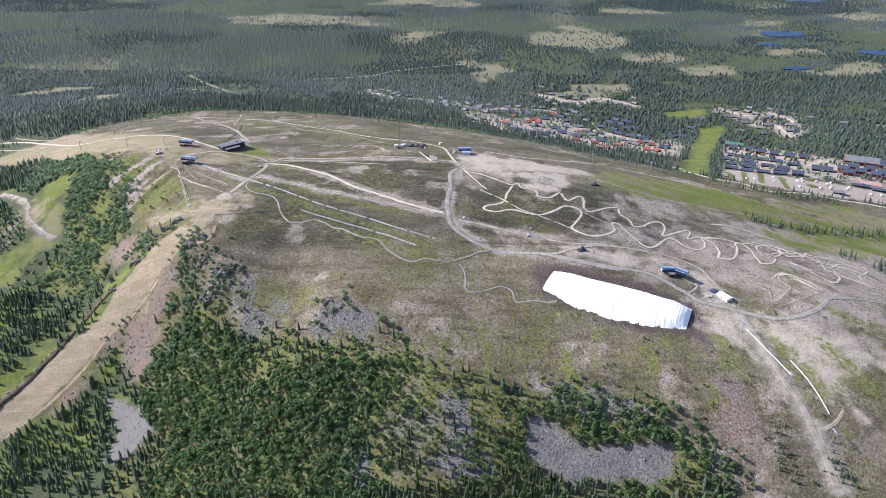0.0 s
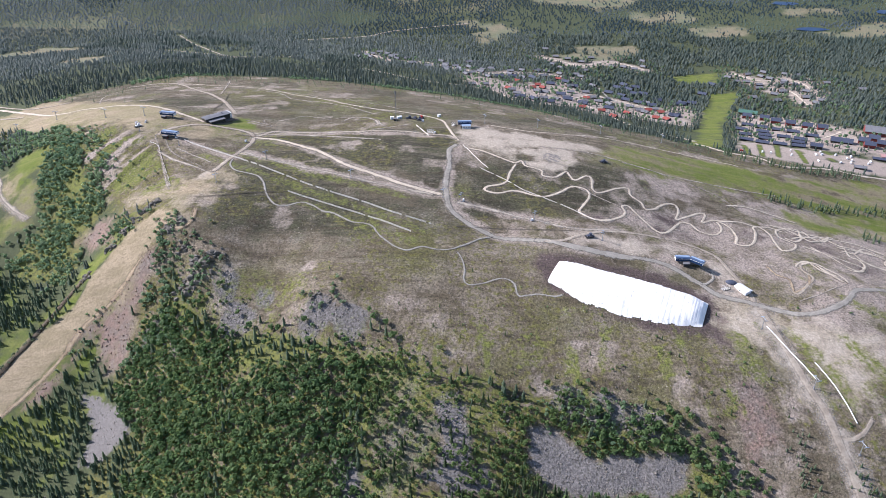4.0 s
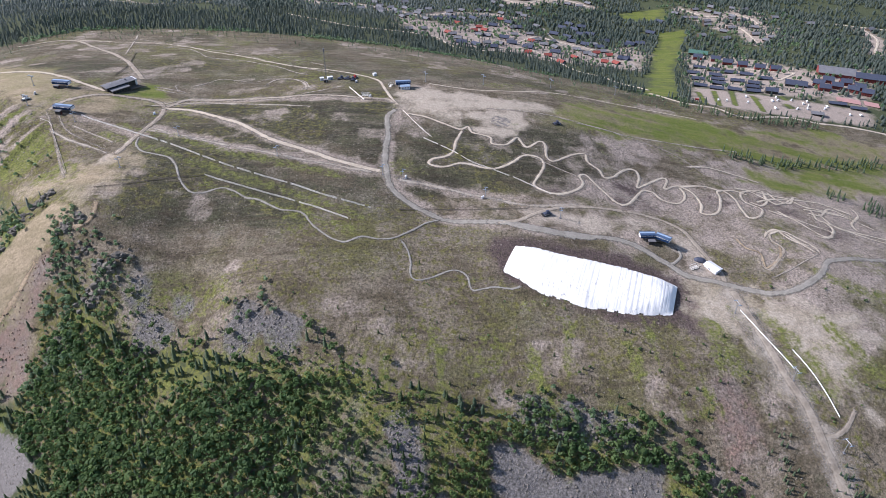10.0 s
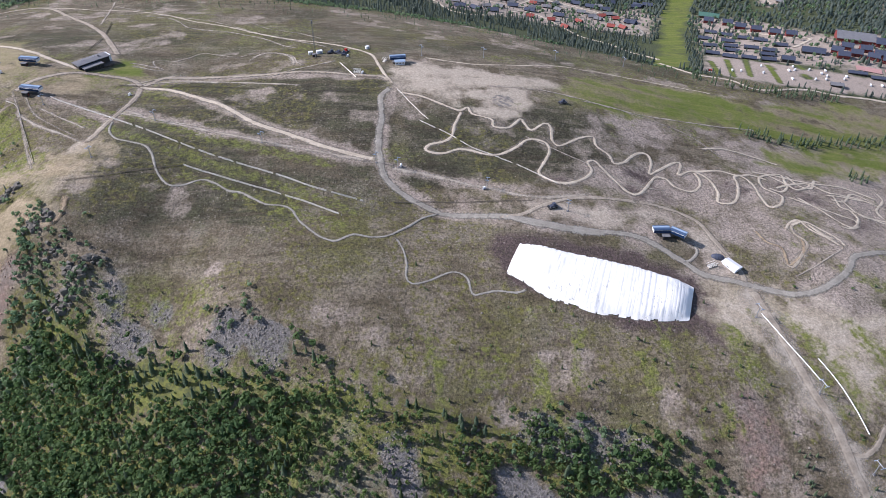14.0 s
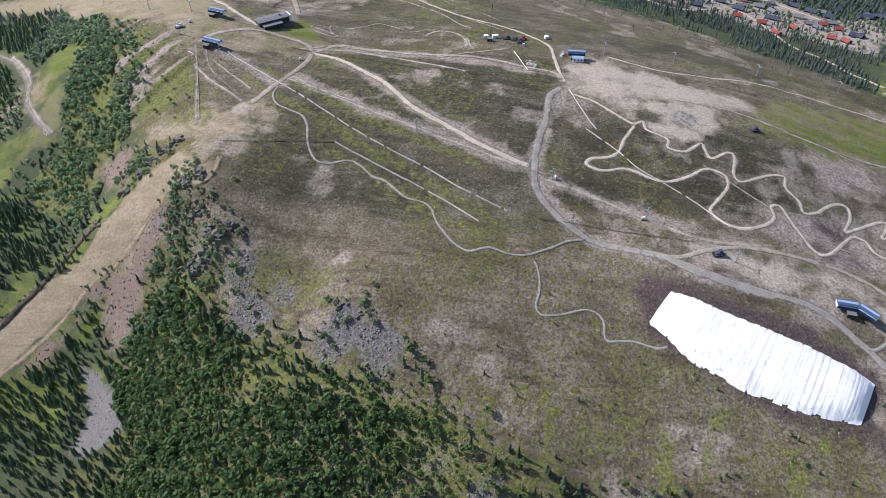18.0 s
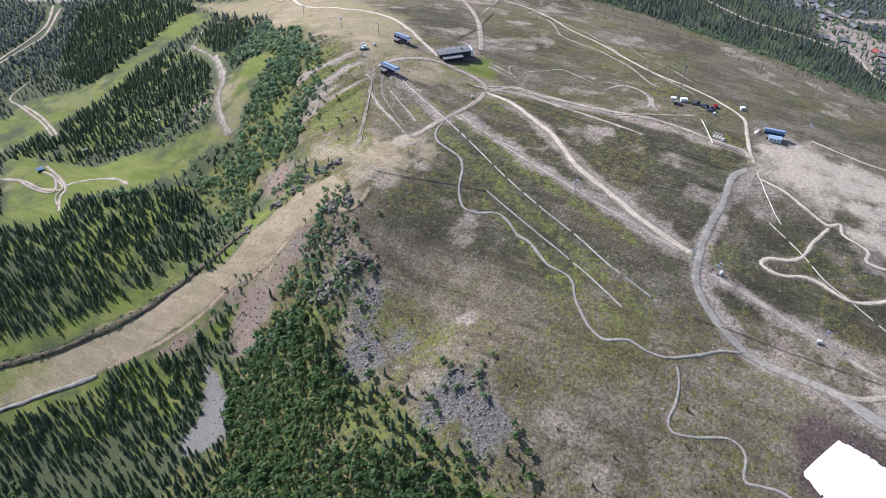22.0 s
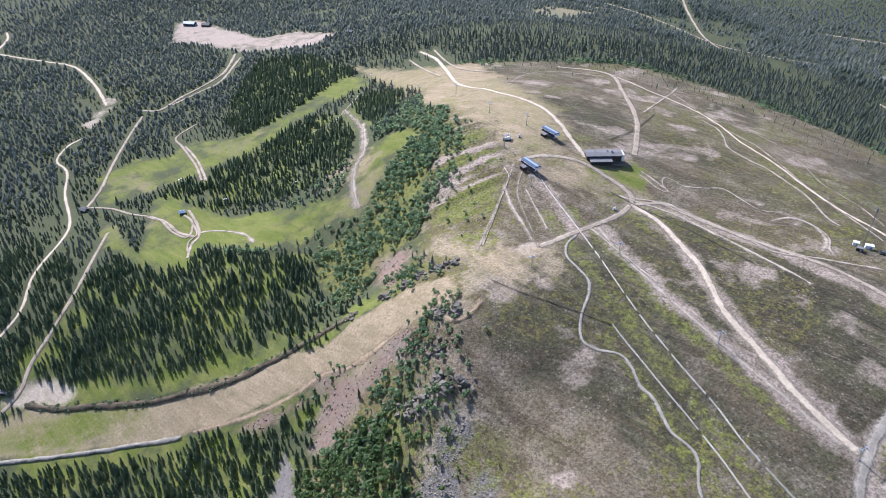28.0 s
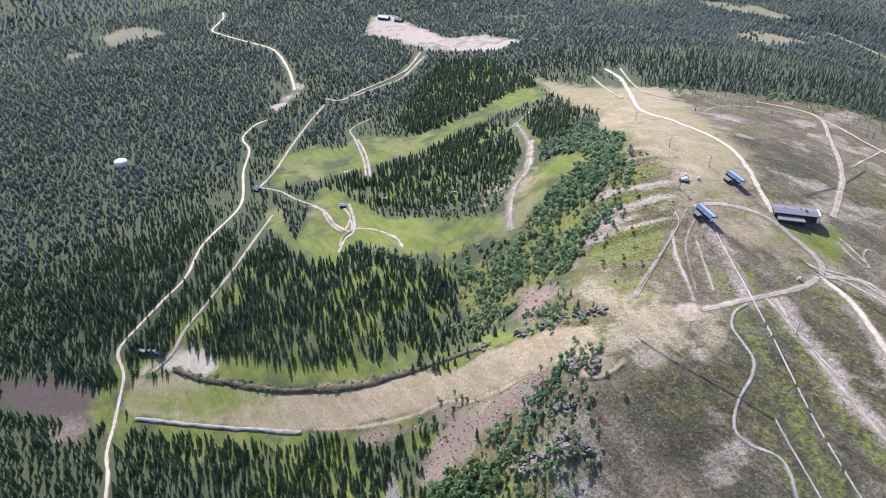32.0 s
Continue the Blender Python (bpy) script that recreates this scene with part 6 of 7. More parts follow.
# ---- snow fences ----
def fence(pts, h, material, label, gap=0.0, step=3.0, name="snow_fence"):
    c = along(pts, step)
    f = thing(name, label, "fence", "snow fences", pose(c[0][0], c[0][1], 0))
    o = Vector((c[0][0], c[0][1], 0))
    z = ground(c[:, 0], c[:, 1])
    rng = random.Random(int(c[0][0]) * 7 + 3)
    post = None
    for i in range(len(c)):
        if post is None:
            post = part("post", boxed(0.14, 0.14, h + 0.5, 0, 0, h / 2 - 0.2), material, f)
            po = post
        else:
            po = post.copy()
            scene.collection.objects.link(po)
        po.location = (c[i][0] - o.x, c[i][1] - o.y, z[i])
        po.rotation_euler = (rng.uniform(-0.06, 0.06), rng.uniform(-0.06, 0.06), rng.uniform(0, 1))
    for i in range(len(c) - 1):
        if gap and rng.random() < gap:
            continue
        a, b = Vector((*c[i], z[i])), Vector((*c[i + 1], z[i + 1]))
        d = b - a
        bm = bmesh.new()
        for k, zz in enumerate(np.linspace(0.25, h, 4)):
            m = Matrix.Translation((a + b) / 2 - o + Vector((0, 0, zz + rng.uniform(-0.06, 0.06)))) @ d.to_track_quat("X", "Z").to_matrix().to_4x4()
            box(bm, d.length * rng.uniform(0.82, 1.03), 0.05, h / 5 - 0.07, m)
        part("slat_panel", bm, material, f)


fence([(-228, 632), (-180, 602), (-125, 566), (-87, 545), (-56, 530), (-35, 518), (-7, 507)], 1.3, M_WOOD, "long pale slatted snow fence on heath", 0.06)
fence([(-189, 529), (-171, 531), (-138, 540), (-120, 544)], 0.8, M_WOODDARK, "dark slatted snow fence beside the hollow")
fence([(-120, 544), (-85, 527), (-54, 512), (-20, 493)], 1.3, M_WOOD, "pale slatted snow fence along the path", 0.06)
fence([(-258, 630), (-248, 622), (-240, 605), (-227, 578), (-217, 557)], 0.8, M_WOOD, "pale slatted snow fence beside the worn track")
fence([(20, 635), (28, 616), (35, 601), (40, 593)], 0.9, M_WOOD, "pale low fence beside the bike trail")
fence([(34, 591), (44, 582), (54, 574), (67, 561), (80, 553), (98, 541), (119, 524)], 0.9, M_WOOD, "pale slatted fence across the bike trail", 0.12)
fence([(-44, 634), (-26, 633), (1, 629)], 0.9, M_WOODDARK, "dark weathered snow fence on the summit heath")
fence([(12, 506), (37, 508), (72, 506), (99, 506)], 0.9, M_WOODDARK, "dark weathered snow fence by the gravel road", 0.1)
fence([(-231, 729), (-231, 762)], 1.0, M_WOODDARK, "dark snow fence beside the spur road")
fence([(-233, 780), (-242, 824)], 1.0, M_WOODDARK, "dark snow fence beyond the spur road")
fence([(-189, 657), (-178, 657), (-152, 655), (-118, 651), (-86, 644)], 0.9, M_WOODDARK, "long dark snow fence along the summit road", 0.05)
fence([(-24, 686), (-16, 668), (-11, 657)], 1.2, M_WOOD, "pale fence of the little yard")
fence([(-11, 657), (6, 653)], 0.9, M_WOODDARK, "dark fence of the little yard")


def pipe(pts, label):
    p = thing("pipeline", label, "pipe", m=pose(pts[0][0], pts[0][1], 0))
    c = along(pts, 6.0)
    z = ground(c[:, 0], c[:, 1]) + 0.55
    for i in range(len(c) - 1):
        a = (c[i][0] - pts[0][0], c[i][1] - pts[0][1], z[i])
        b = (c[i + 1][0] - pts[0][0], c[i + 1][1] - pts[0][1], z[i + 1])
        part("pipe_length", tubed(a, b, 0.3, 0.3, 10), M_PIPE, p)
        part("saddle", boxed(0.5, 1.2, 0.6, a[0], a[1], a[2] - 0.4), M_WOODDARK, p)


pipe([(214, 415), (219, 396), (227, 370)], "long white pipe lying on saddles down the slope")
pipe([(232, 383), (237, 365), (240, 341)], "second white pipe lying on saddles down the slope")
fence([(22, 634), (30, 628), (43, 618), (60, 606), (75, 595)], 0.5, M_WOODDARK, "low dark edge boards along the trail", 0.3)

# ---- lakes ----
for _x, _y, _rx, _ry in ((1326, 2692, 75, 45), (970, 2072, 62, 42), (887, 1937, 34, 22), (1098, 1812, 45, 30), (832, 1667, 38, 16)):
    _m = 48
    _a = np.arange(_m) / _m * 2 * math.pi
    _r = 1 + 0.35 * (vnoise(np.cos(_a) * 3 + _x, np.sin(_a) * 3 + _y, 1.3, 4) - 0.5)
    _v = np.column_stack([_x + _rx * _r * np.cos(_a), _y + _ry * _r * np.sin(_a), np.full(_m, 0.0)])
    _v[:, 2] = ground(_v[:, 0], _v[:, 1]).max() + 0.4
    bm = bmesh.new()
    bm.faces.new([bm.verts.new(q) for q in _v])
    me = bpy.data.meshes.new("lake")
    bm.to_mesh(me)
    me.materials.append(M_WATER)
    tagged(new("lake", me), "small blue forest lake", "lake", kind="structure")
LAKES = [(1326, 2692, 90, 60), (970, 2072, 78, 56), (887, 1937, 45, 32), (1098, 1812, 58, 42), (832, 1667, 50, 28)]



# ---- the village below the fell ----
def cabin_kind(label, sx, sy, wall_h, ridge, wall_m, roof_m, windows=3, category="house", group="village cabins"):
    return gabled("village_house", label, category, 0, 0, 0, sx, sy, wall_h, ridge, wall_m, roof_m, group, windows)


def spread_out(proto, spots, turn, jitter, seed):
    rng = random.Random(seed)
    for k, (x, y) in enumerate(spots):
        m = seat(x, y, turn + rng.uniform(-jitter, jitter), 0.3)
        if k == 0:
            proto.matrix_world = m
        else:
            copy_thing(proto, m)
        mark_clear(np.array([float(x)]), np.array([float(y)]), 7)


RED_LOTS = [(106, 1145), (150, 1185), (162, 1218), (168, 1196), (208, 1290), (232, 1142), (209, 1052), (235, 1042), (244, 1002),
            (274, 1045), (317, 1085), (312, 1026), (332, 1072), (326, 1019), (129, 1236)]
DARK_LOTS = [(100, 1265), (124, 1276), (162, 1284), (138, 1064), (160, 1063), (117, 1067), (197, 1114), (220, 1269), (227, 1236),
             (188, 1241), (192, 1152), (299, 1185), (299, 1155), (316, 1139), (333, 1124), (351, 1160), (347, 1050), (254, 1076),
             (217, 1093), (305, 1247), (323, 1269), (323, 1235), (326, 1205), (282, 1204), (341, 1205), (383, 1140), (404, 1147),
             (339, 1254), (442, 1208), (479, 1271), (346, 1050), (389, 1145)]
FAR_LOTS = [(-158, 1347), (-137, 1414), (-96, 1392), (-54, 1329), (-26, 1306), (6, 1330), (32, 1309), (51, 1394), (69, 1297), (142, 1276),
            (177, 1352), (216, 1532), (219, 1232), (542, 1279), (546, 1233), (590, 1293), (574, 1205), (611, 1244), (592, 1157),
            (540, 1146), (513, 1174), (598, 1339), (644, 1308), (125, 1330), (255, 1322), (263, 1249), (783, 1160), (706, 1202)]
EXTRA_LOTS = []
ROW_LOTS = [(427, 980), (438, 961), (451, 939), (464, 924), (406, 949), (426, 929), (396, 912), (418, 905), (437, 893), (452, 879),
            (475, 898), (381, 872), (409, 883), (394, 856), (413, 850), (432, 843), (440, 862)]
RESORT_LOTS = [(450, 1039), (467, 1019), (472, 994), (483, 974), (495, 951), (509, 938), (525, 866), (544, 878), (523, 850), (542, 856),
               (561, 869), (556, 845), (569, 853), (568, 835)]
spread_out(cabin_kind("village cabin with red roof among spruces", 9.5, 7.5, 2.8, 2.2, M_DARK, M_RED), RED_LOTS, -20, 35, 1)
spread_out(cabin_kind("dark village cabin with blue-grey roof among spruces", 14, 9.5, 3.0, 2.4, M_DARK, M_NAVY), DARK_LOTS, -25, 30, 2)
spread_out(cabin_kind("grey-roofed cabin on the far edge of the village", 12, 9, 3.0, 2.2, M_BROWN, M_ROOFGREY), FAR_LOTS, -10, 45, 3)
spread_out(cabin_kind("long dark row house with blue-grey roof", 15, 6.5, 2.8, 1.6, M_DARK, M_NAVY, 5, group="row houses"), ROW_LOTS, -22, 5, 4)
spread_out(cabin_kind("red two-storey resort house with dark roof", 12, 10, 5.0, 3.0, M_REDWALL, M_NAVY, 4, group="resort houses"), RESORT_LOTS, -28, 8, 5)
gabled("resort_hotel", "large hotel with broad grey roof beside the car park", "hotel", 572, 908, -25, 42, 26, 6.5, 4.0, M_REDWALL, M_ROOFGREY, windows=9)
gabled("resort_hotel", "long hotel wing with dark roof", "hotel", 603, 885, -25, 34, 16, 6.0, 4.0, M_REDWALL, M_NAVY, windows=8)
gabled("club_house", "wide dark club house with grey roof", "building", 498, 868, -25, 24, 13, 3.6, 3.2, M_DARK, M_NAVY, windows=6)
gabled("club_house", "dark two-storey house above the car park", "building", 452, 839, -22, 13, 9, 4.6, 2.4, M_DARK, M_NAVY, windows=4)
gabled("green_house", "long house with green roof at the piste edge", "building", 463, 1068, -25, 26, 12, 4.0, 3.0, M_BROWN, M_GREENROOF, windows=6)
gabled("service_shed", "low dark service shed by the road", "shed", 512, 803, -22, 18, 6, 2.6, 1.2, M_DARK, M_NAVY, windows=3)
gabled("service_shed", "low dark service shed by the courts", "shed", 530, 791, -22, 16, 6, 2.6, 1.2, M_DARK, M_NAVY, windows=3)
gabled("service_shed", "dark flat shed beside the road", "shed", 468, 768, -22, 12, 7, 2.8, 0.8, M_DARK, M_ROOFGREY, windows=3)
for _x, _y in ((572, 908), (603, 885), (498, 868), (452, 839), (463, 1068), (512, 803), (530, 791), (468, 768)):
    mark_clear(np.array([_x - 12.0, _x, _x + 12.0]), np.array([_y + 5.0, _y, _y - 5.0]), 11)


def flat_patch(name, label, cx, cy, sx, sy, rz, material):
    gxx, gyy = np.meshgrid(np.linspace(-sx / 2, sx / 2, 9), np.linspace(-sy / 2, sy / 2, 9))
    c, s = math.cos(radians(rz)), math.sin(radians(rz))
    x, y = cx + c * gxx.ravel() - s * gyy.ravel(), cy + s * gxx.ravel() + c * gyy.ravel()
    i = np.arange(81).reshape(9, 9)
    f = np.stack([i[:-1, :-1], i[:-1, 1:], i[1:, 1:], i[1:, :-1]], -1).reshape(-1, 4)
    me = fill_mesh(name, np.column_stack([x, y, ground(x, y) + 0.7]), f, [material])
    tagged(new(name, me), label, "court", kind="structure")


flat_patch("tennis_court", "pink tennis court beside the hotel", 533, 815, 26, 14, -25, M_COURT)
flat_patch("tennis_court", "pink tennis court beside the hotel", 556, 806, 16, 14, -25, M_COURT)
mark_clear(np.array([533.0, 556.0]), np.array([815.0, 806.0]), 10)


MORE = random.Random(31)
for _k in range(34):
    _x, _y = MORE.uniform(30, 440), MORE.uniform(1040, 1330)
    if area("village_a", np.array([_x]), np.array([_y]), 3)[0] > 0.5 and not clear_at(_x, _y):
        EXTRA_LOTS.append((round(_x), round(_y)))
for _line in STREETS[:5]:
    _c = along(_line, 17.0)
    for _k, (_x, _y) in enumerate(_c[1:-1]):
        _d = _c[_k + 2] - _c[_k]
        _d = _d / np.hypot(*_d)
        for _side in (-1, 1):
            if MORE.random() < 0.6:
                _o = MORE.uniform(11, 42) * _side
                _hx, _hy = _x - _d[1] * _o, _y + _d[0] * _o
                if not clear_at(np.array([_hx]), np.array([_hy]))[0] and min(math.hypot(_hx - p, _hy - q) for p, q in RED_LOTS + DARK_LOTS + FAR_LOTS + EXTRA_LOTS) > 13:
                    EXTRA_LOTS.append((round(_hx), round(_hy)))
spread_out(cabin_kind("dark brown cabin with grey roof between birches", 11, 8, 2.8, 2.0, M_BROWN, M_ROOFGREY), EXTRA_LOTS, -20, 40, 6)


def van(x, y, rz, paint, label, name="camper_van"):
    v = thing(name, label, "van", "parked vans", seat(x, y, rz, 0.0))
    v.location.z += 0.05
    v.scale = (0.7, 0.7, 0.7)
    part("body", prism([(-1.1, 0.45), (1.1, 0.45), (1.1, 2.3), (0.95, 2.75), (-0.95, 2.75), (-1.1, 2.3)], 5.2), paint, v)
    nose = part("cab", prism([(-1.0, 0.45), (1.0, 0.45), (1.0, 1.3), (0.85, 2.05), (-0.85, 2.05), (-1.0, 1.3)], 1.6), paint, v)
    nose.matrix_local = pose(3.2, 0, 0)
    part("windscreen", boxed(0.1, 1.6, 0.7, 4.02, 0, 1.6, ry=-12), M_PANE, v)
    for sx in (-1.7, 3.0):
        for sy in (-1.0, 1.0):
            part("wheel", tubed((sx, sy - 0.12, 0.36), (sx, sy + 0.12, 0.36), 0.36, 0.36, 12), M_BLACK, v)
    for k in (-1.4, 0.6):
        part("side_window", boxed(1.0, 0.06, 0.6, k, -1.11, 1.8), M_PANE, v)
    return v


VAN_LOTS = [(366, 792), (376, 793), (411, 818), (400, 792), (435, 804), (443, 807), (447, 818), (425, 778), (461, 810), (469, 799),
            (478, 807), (452, 781), (465, 783), (494, 793), (510, 774), (523, 774), (487, 786), (471, 792)]
_rng = random.Random(9)
_van = van(366, 792, 70, M_WHITE, "white camper van parked on the gravel lot")
for _x, _y in VAN_LOTS[1:]:
    copy_thing(_van, seat(_x, _y, 68 + _rng.uniform(-25, 25), -0.05))
van(338, 784, -20, M_REDPAINT, "red van parked beside the road", "van")



# ---- trees ----
def spruce_shape(tiers, points, rng, slim=0.17):
    """Crown of a spruce one metre high: ragged skirts of drooping branches. Returns vertices and triangles."""
    vs, fs = [], []
    for t in range(tiers):
        lo = 0.06 + 0.86 * t / tiers
        hi = min(1.0, lo + 1.55 * 0.94 / tiers)
        r = slim * (1 - lo) ** 0.8 * rng.uniform(0.9, 1.1) + 0.012
        base = len(vs)
        ox, oy = rng.uniform(-0.012, 0.012), rng.uniform(-0.012, 0.012)
        vs.append((ox, oy, hi))
        turn = rng.uniform(0, 6.28)
        for k in range(2 * points):
            a = turn + math.pi * k / points
            rr = r * (rng.uniform(0.85, 1.2) if k % 2 == 0 else rng.uniform(0.42, 0.62))
            zz = lo - (0.03 if k % 2 == 0 else -0.035) + rng.uniform(-0.012, 0.012)
            vs.append((ox + rr * math.cos(a), oy + rr * math.sin(a), zz))
        for k in range(2 * points):
            fs.append((base, base + 1 + k, base + 1 + (k + 1) % (2 * points)))
    return np.array(vs), np.array(fs)


def leafy_shape(sprays, rng, size=0.2, low=0.12):
    """Crown of a birch or willow one metre high: leaf sprays over several uneven lobes."""
    lobes = [(rng.uniform(-0.16, 0.16), rng.uniform(-0.16, 0.16), rng.uniform(0.4, 0.78), rng.uniform(0.16, 0.27)) for _ in range(5)]
    vs, fs = [], []
    for _ in range(sprays):
        cx, cy, cz, r = lobes[rng.randrange(5)]
        a, b = rng.uniform(0, 6.28), math.acos(rng.uniform(-0.7, 1))
        n = Vector((math.sin(b) * math.cos(a), math.sin(b) * math.sin(a), math.cos(b)))
        c = Vector((cx, cy, cz)) + n * r * rng.uniform(0.65, 1.1)
        if c.z < low:
            c.z = low
        t = n.orthogonal().normalized()
        t.rotate(Matrix.Rotation(rng.uniform(0, 6.28), 3, n))
        u = n.cross(t)
        tilt = n * rng.uniform(-0.4, 0.5)
        s = size * rng.uniform(0.6, 1.2)
        base = len(vs)
        for q in (t * s, u * s * 0.55 + tilt * s * 0.4, t * -0.75 * s, u * -0.55 * s - tilt * s * 0.3):
            vs.append(tuple(c + q))
        fs += [(base, base + 1, base + 2), (base, base + 2, base + 3)]
    return np.array(vs), np.array(fs)


def pine_shape(rng):
    """A distant forest tree one metre high: a ragged rounded column of four sides."""
    vs, turn = [], rng.uniform(0, 6.28)
    for z, r in ((rng.uniform(0.05, 0.2), rng.uniform(0.15, 0.2)), (rng.uniform(0.6, 0.78), rng.uniform(0.11, 0.16))):
        for k in range(4):
            a = turn + k * 1.571 + rng.uniform(-0.3, 0.3)
            q = r * rng.uniform(0.75, 1.25)
            vs.append((q * math.cos(a), q * math.sin(a), z + rng.uniform(-0.07, 0.07)))
    vs.append((rng.uniform(-0.04, 0.04), rng.uniform(-0.04, 0.04), 1.0))
    fs = []
    for k in range(4):
        n = (k + 1) % 4
        fs += [(k, n, 4 + n), (k, 4 + n, 4 + k), (4 + k, 4 + n, 8)]
    return np.array(vs), np.array(fs)


def far_shape(rng):
    """A tree far off, one metre high: a lopsided four-sided point."""
    turn = rng.uniform(0, 6.28)
    vs = []
    for k in range(4):
        q = rng.uniform(0.13, 0.22)
        a = turn + k * 1.571 + rng.uniform(-0.35, 0.35)
        vs.append((q * math.cos(a), q * math.sin(a), rng.uniform(0.0, 0.3)))
    vs.append((rng.uniform(-0.07, 0.07), rng.uniform(-0.07, 0.07), 1.0))
    return np.array(vs), np.array([(k, (k + 1) % 4, 4) for k in range(4)])


def wood(name, label, category, shapes, x, y, h, wide, material, seed, vary=0.55):
    """A stand of many trees in one mesh, each turned, sized and tinted for itself."""
    if not len(x):
        return
    rng = np.random.RandomState(seed)
    z = ground(x, y)
    turn, which, tint = rng.uniform(0, 6.28, len(x)), rng.randint(0, len(shapes), len(x)), rng.rand(len(x))
    tint = np.clip(vary * tint + 0.275 - vary / 2 + 0.9 * (fbm(x, y, 70, seed, 3) - 0.5) + 0.22, 0, 1)
    V, Fc, T, base = [], [], [], 0
    for k, (sv, sf) in enumerate(shapes):
        i = np.nonzero(which == k)[0]
        if not len(i):
            continue
        c, s = np.cos(turn[i])[:, None], np.sin(turn[i])[:, None]
        hh, ww = h[i][:, None], (h * wide)[i][:, None]
        vx = x[i][:, None] + ww * (c * sv[None, :, 0] - s * sv[None, :, 1])
        vy = y[i][:, None] + ww * (s * sv[None, :, 0] + c * sv[None, :, 1])
        vz = z[i][:, None] - 0.1 + hh * sv[None, :, 2]
        V.append(np.stack([vx, vy, vz], -1).reshape(-1, 3))
        Fc.append((base + np.arange(len(i))[:, None, None] * len(sv) + sf[None]).reshape(-1, 3))
        T.append(np.repeat(tint[i], len(sv)))
        base += len(i) * len(sv)
    me = fill_mesh(name, np.concatenate(V), np.concatenate(Fc), [material], [("tint", "FLOAT", np.concatenate(T))])
    tagged(new(name, me), label, category, kind="stuff")


def scatter(x0, x1, y0, y1, step, seed, jitter=0.45):
    rng = np.random.RandomState(seed)
    a, b = np.meshgrid(np.arange(x0, x1, step), np.arange(y0, y1, step))
    a, b = a.ravel(), b.ravel()
    return a + rng.uniform(-jitter, jitter, len(a)) * step, b + rng.uniform(-jitter, jitter, len(b)) * step, rng.rand(len(a)), rng.rand(len(a))


_r = random.Random(77)
SPRUCE = [spruce_shape(5, 4, _r, s) for s in (0.17, 0.20, 0.23, 0.16, 0.19)]
SPRUCE_MID = [spruce_shape(3, 3, _r, s) for s in (0.12, 0.14, 0.17, 0.15)]
BIRCH = [leafy_shape(32, _r, 0.23) for _ in range(6)]
BUSH = [leafy_shape(18, _r, 0.3, 0.05) for _ in range(4)]
PINE = [pine_shape(_r) for _ in range(8)]
FAR = [far_shape(_r) for _ in range(9)]
FOREST = SPRUCE_MID + [spruce_shape(3, 3, _r, 0.1), spruce_shape(4, 4, _r, 0.16)]


def pick(keep, *arrays):
    return [a[keep] for a in arrays]


# dense spruce stands near the ski runs
x, y, u, v = scatter(-900, -200, 230, 900, 3.3, 1)
dense = areas("spruce_a spruce_b spruce_c spruce_d spruce_e spruce_f", x, y, 2) > 0.5
keep = dense & ~clear_at(x, y) & (u < 0.02 + 1.25 * fbm(x, y, 22, 12))
x, y, u, v = pick(keep, x, y, u, v)
wood("spruce_stand", "dense dark green spruce stand", "forest", SPRUCE, x, y, 3.6 + 6.2 * v, 1.05 + 0.35 * u, M_SPRUCE_NEAR, 1)

# spruces at the foot of the gully
x, y, u, v = scatter(-640, -150, 190, 430, 3.6, 21)
keep = ~clear_at(x, y) & (areas("birch_front birch_mid birch_gully spruce_a spruce_b spruce_f scree_f scree_g", x, y, 1) < 0.5) & (u < 0.15 + 1.1 * fbm(x, y, 24, 22)) & (area("bare", x, y, 2) < 0.5)
x, y, u, v = pick(keep, x, y, u, v)
wood("spruce_foot", "dark spruces at the foot of the gully", "forest", SPRUCE, x, y, 3.6 + 6.0 * v, 1.05 + 0.35 * u, M_SPRUCE_NEAR, 22)

# birches and willows on the scarp and in the gully
x, y, u, v = scatter(-420, -150, 380, 760, 2.7, 2)
keep = (areas("birch_scarp birch_gully", x, y, 3) > 0.5) & ~clear_at(x, y) & (u < 0.9 - 0.8 * smooth(0.5, 0.64, fbm(x, y, 26, 31)))
x, y, u, v = pick(keep, x, y, u, v)
wood("birch_thicket", "bright green birch and willow thicket", "thicket", BIRCH, x, y, 1.9 + 3.4 * v, 1.2 + 0.4 * u, M_BIRCH, 2)

# mixed growth on the front slope: birches, low bushes and thin spruces, spruces prevailing at its foot
x, y, u, v = scatter(-330, 330, 225, 450, 2.8, 3)
patch = fbm(x, y, 26, 44)
foot = smooth(345, 305, y)
dens = area("birch_front", x, y, 10) * (1.32 + 2.2 * (patch - 0.5) + 0.3 * foot)
dens = np.maximum(dens, area("birch_mid", x, y, 16) * (0.42 + 2.4 * (patch - 0.5) + 0.3 * foot) * smooth(425, 370, y))
dens = np.maximum(dens, smooth(322, 300, y) * (x < 165) * (0.75 + 0.3 * (x < -30) + 1.2 * (patch - 0.5)))
above = inside(ZONE["birch_front"], x, y)
dens = np.maximum(dens, 0.34 * smooth(46, 0, above) * (above > -2) * (x < 70) * (x > -200) * smooth(0.36, 0.56, vnoise(x, y, 14, 45)))
keep = (u < dens) & ~clear_at(x, y)
x, y, u, v = pick(keep, x, y, u, v)
leafy = vnoise(x, y, 22, 8) + 0.8 * (u / np.maximum(dens[keep], 0.05) - 0.5) + 0.5 * smooth(330, 295, y) < 1.0
FRONT = (x, y, v, leafy)
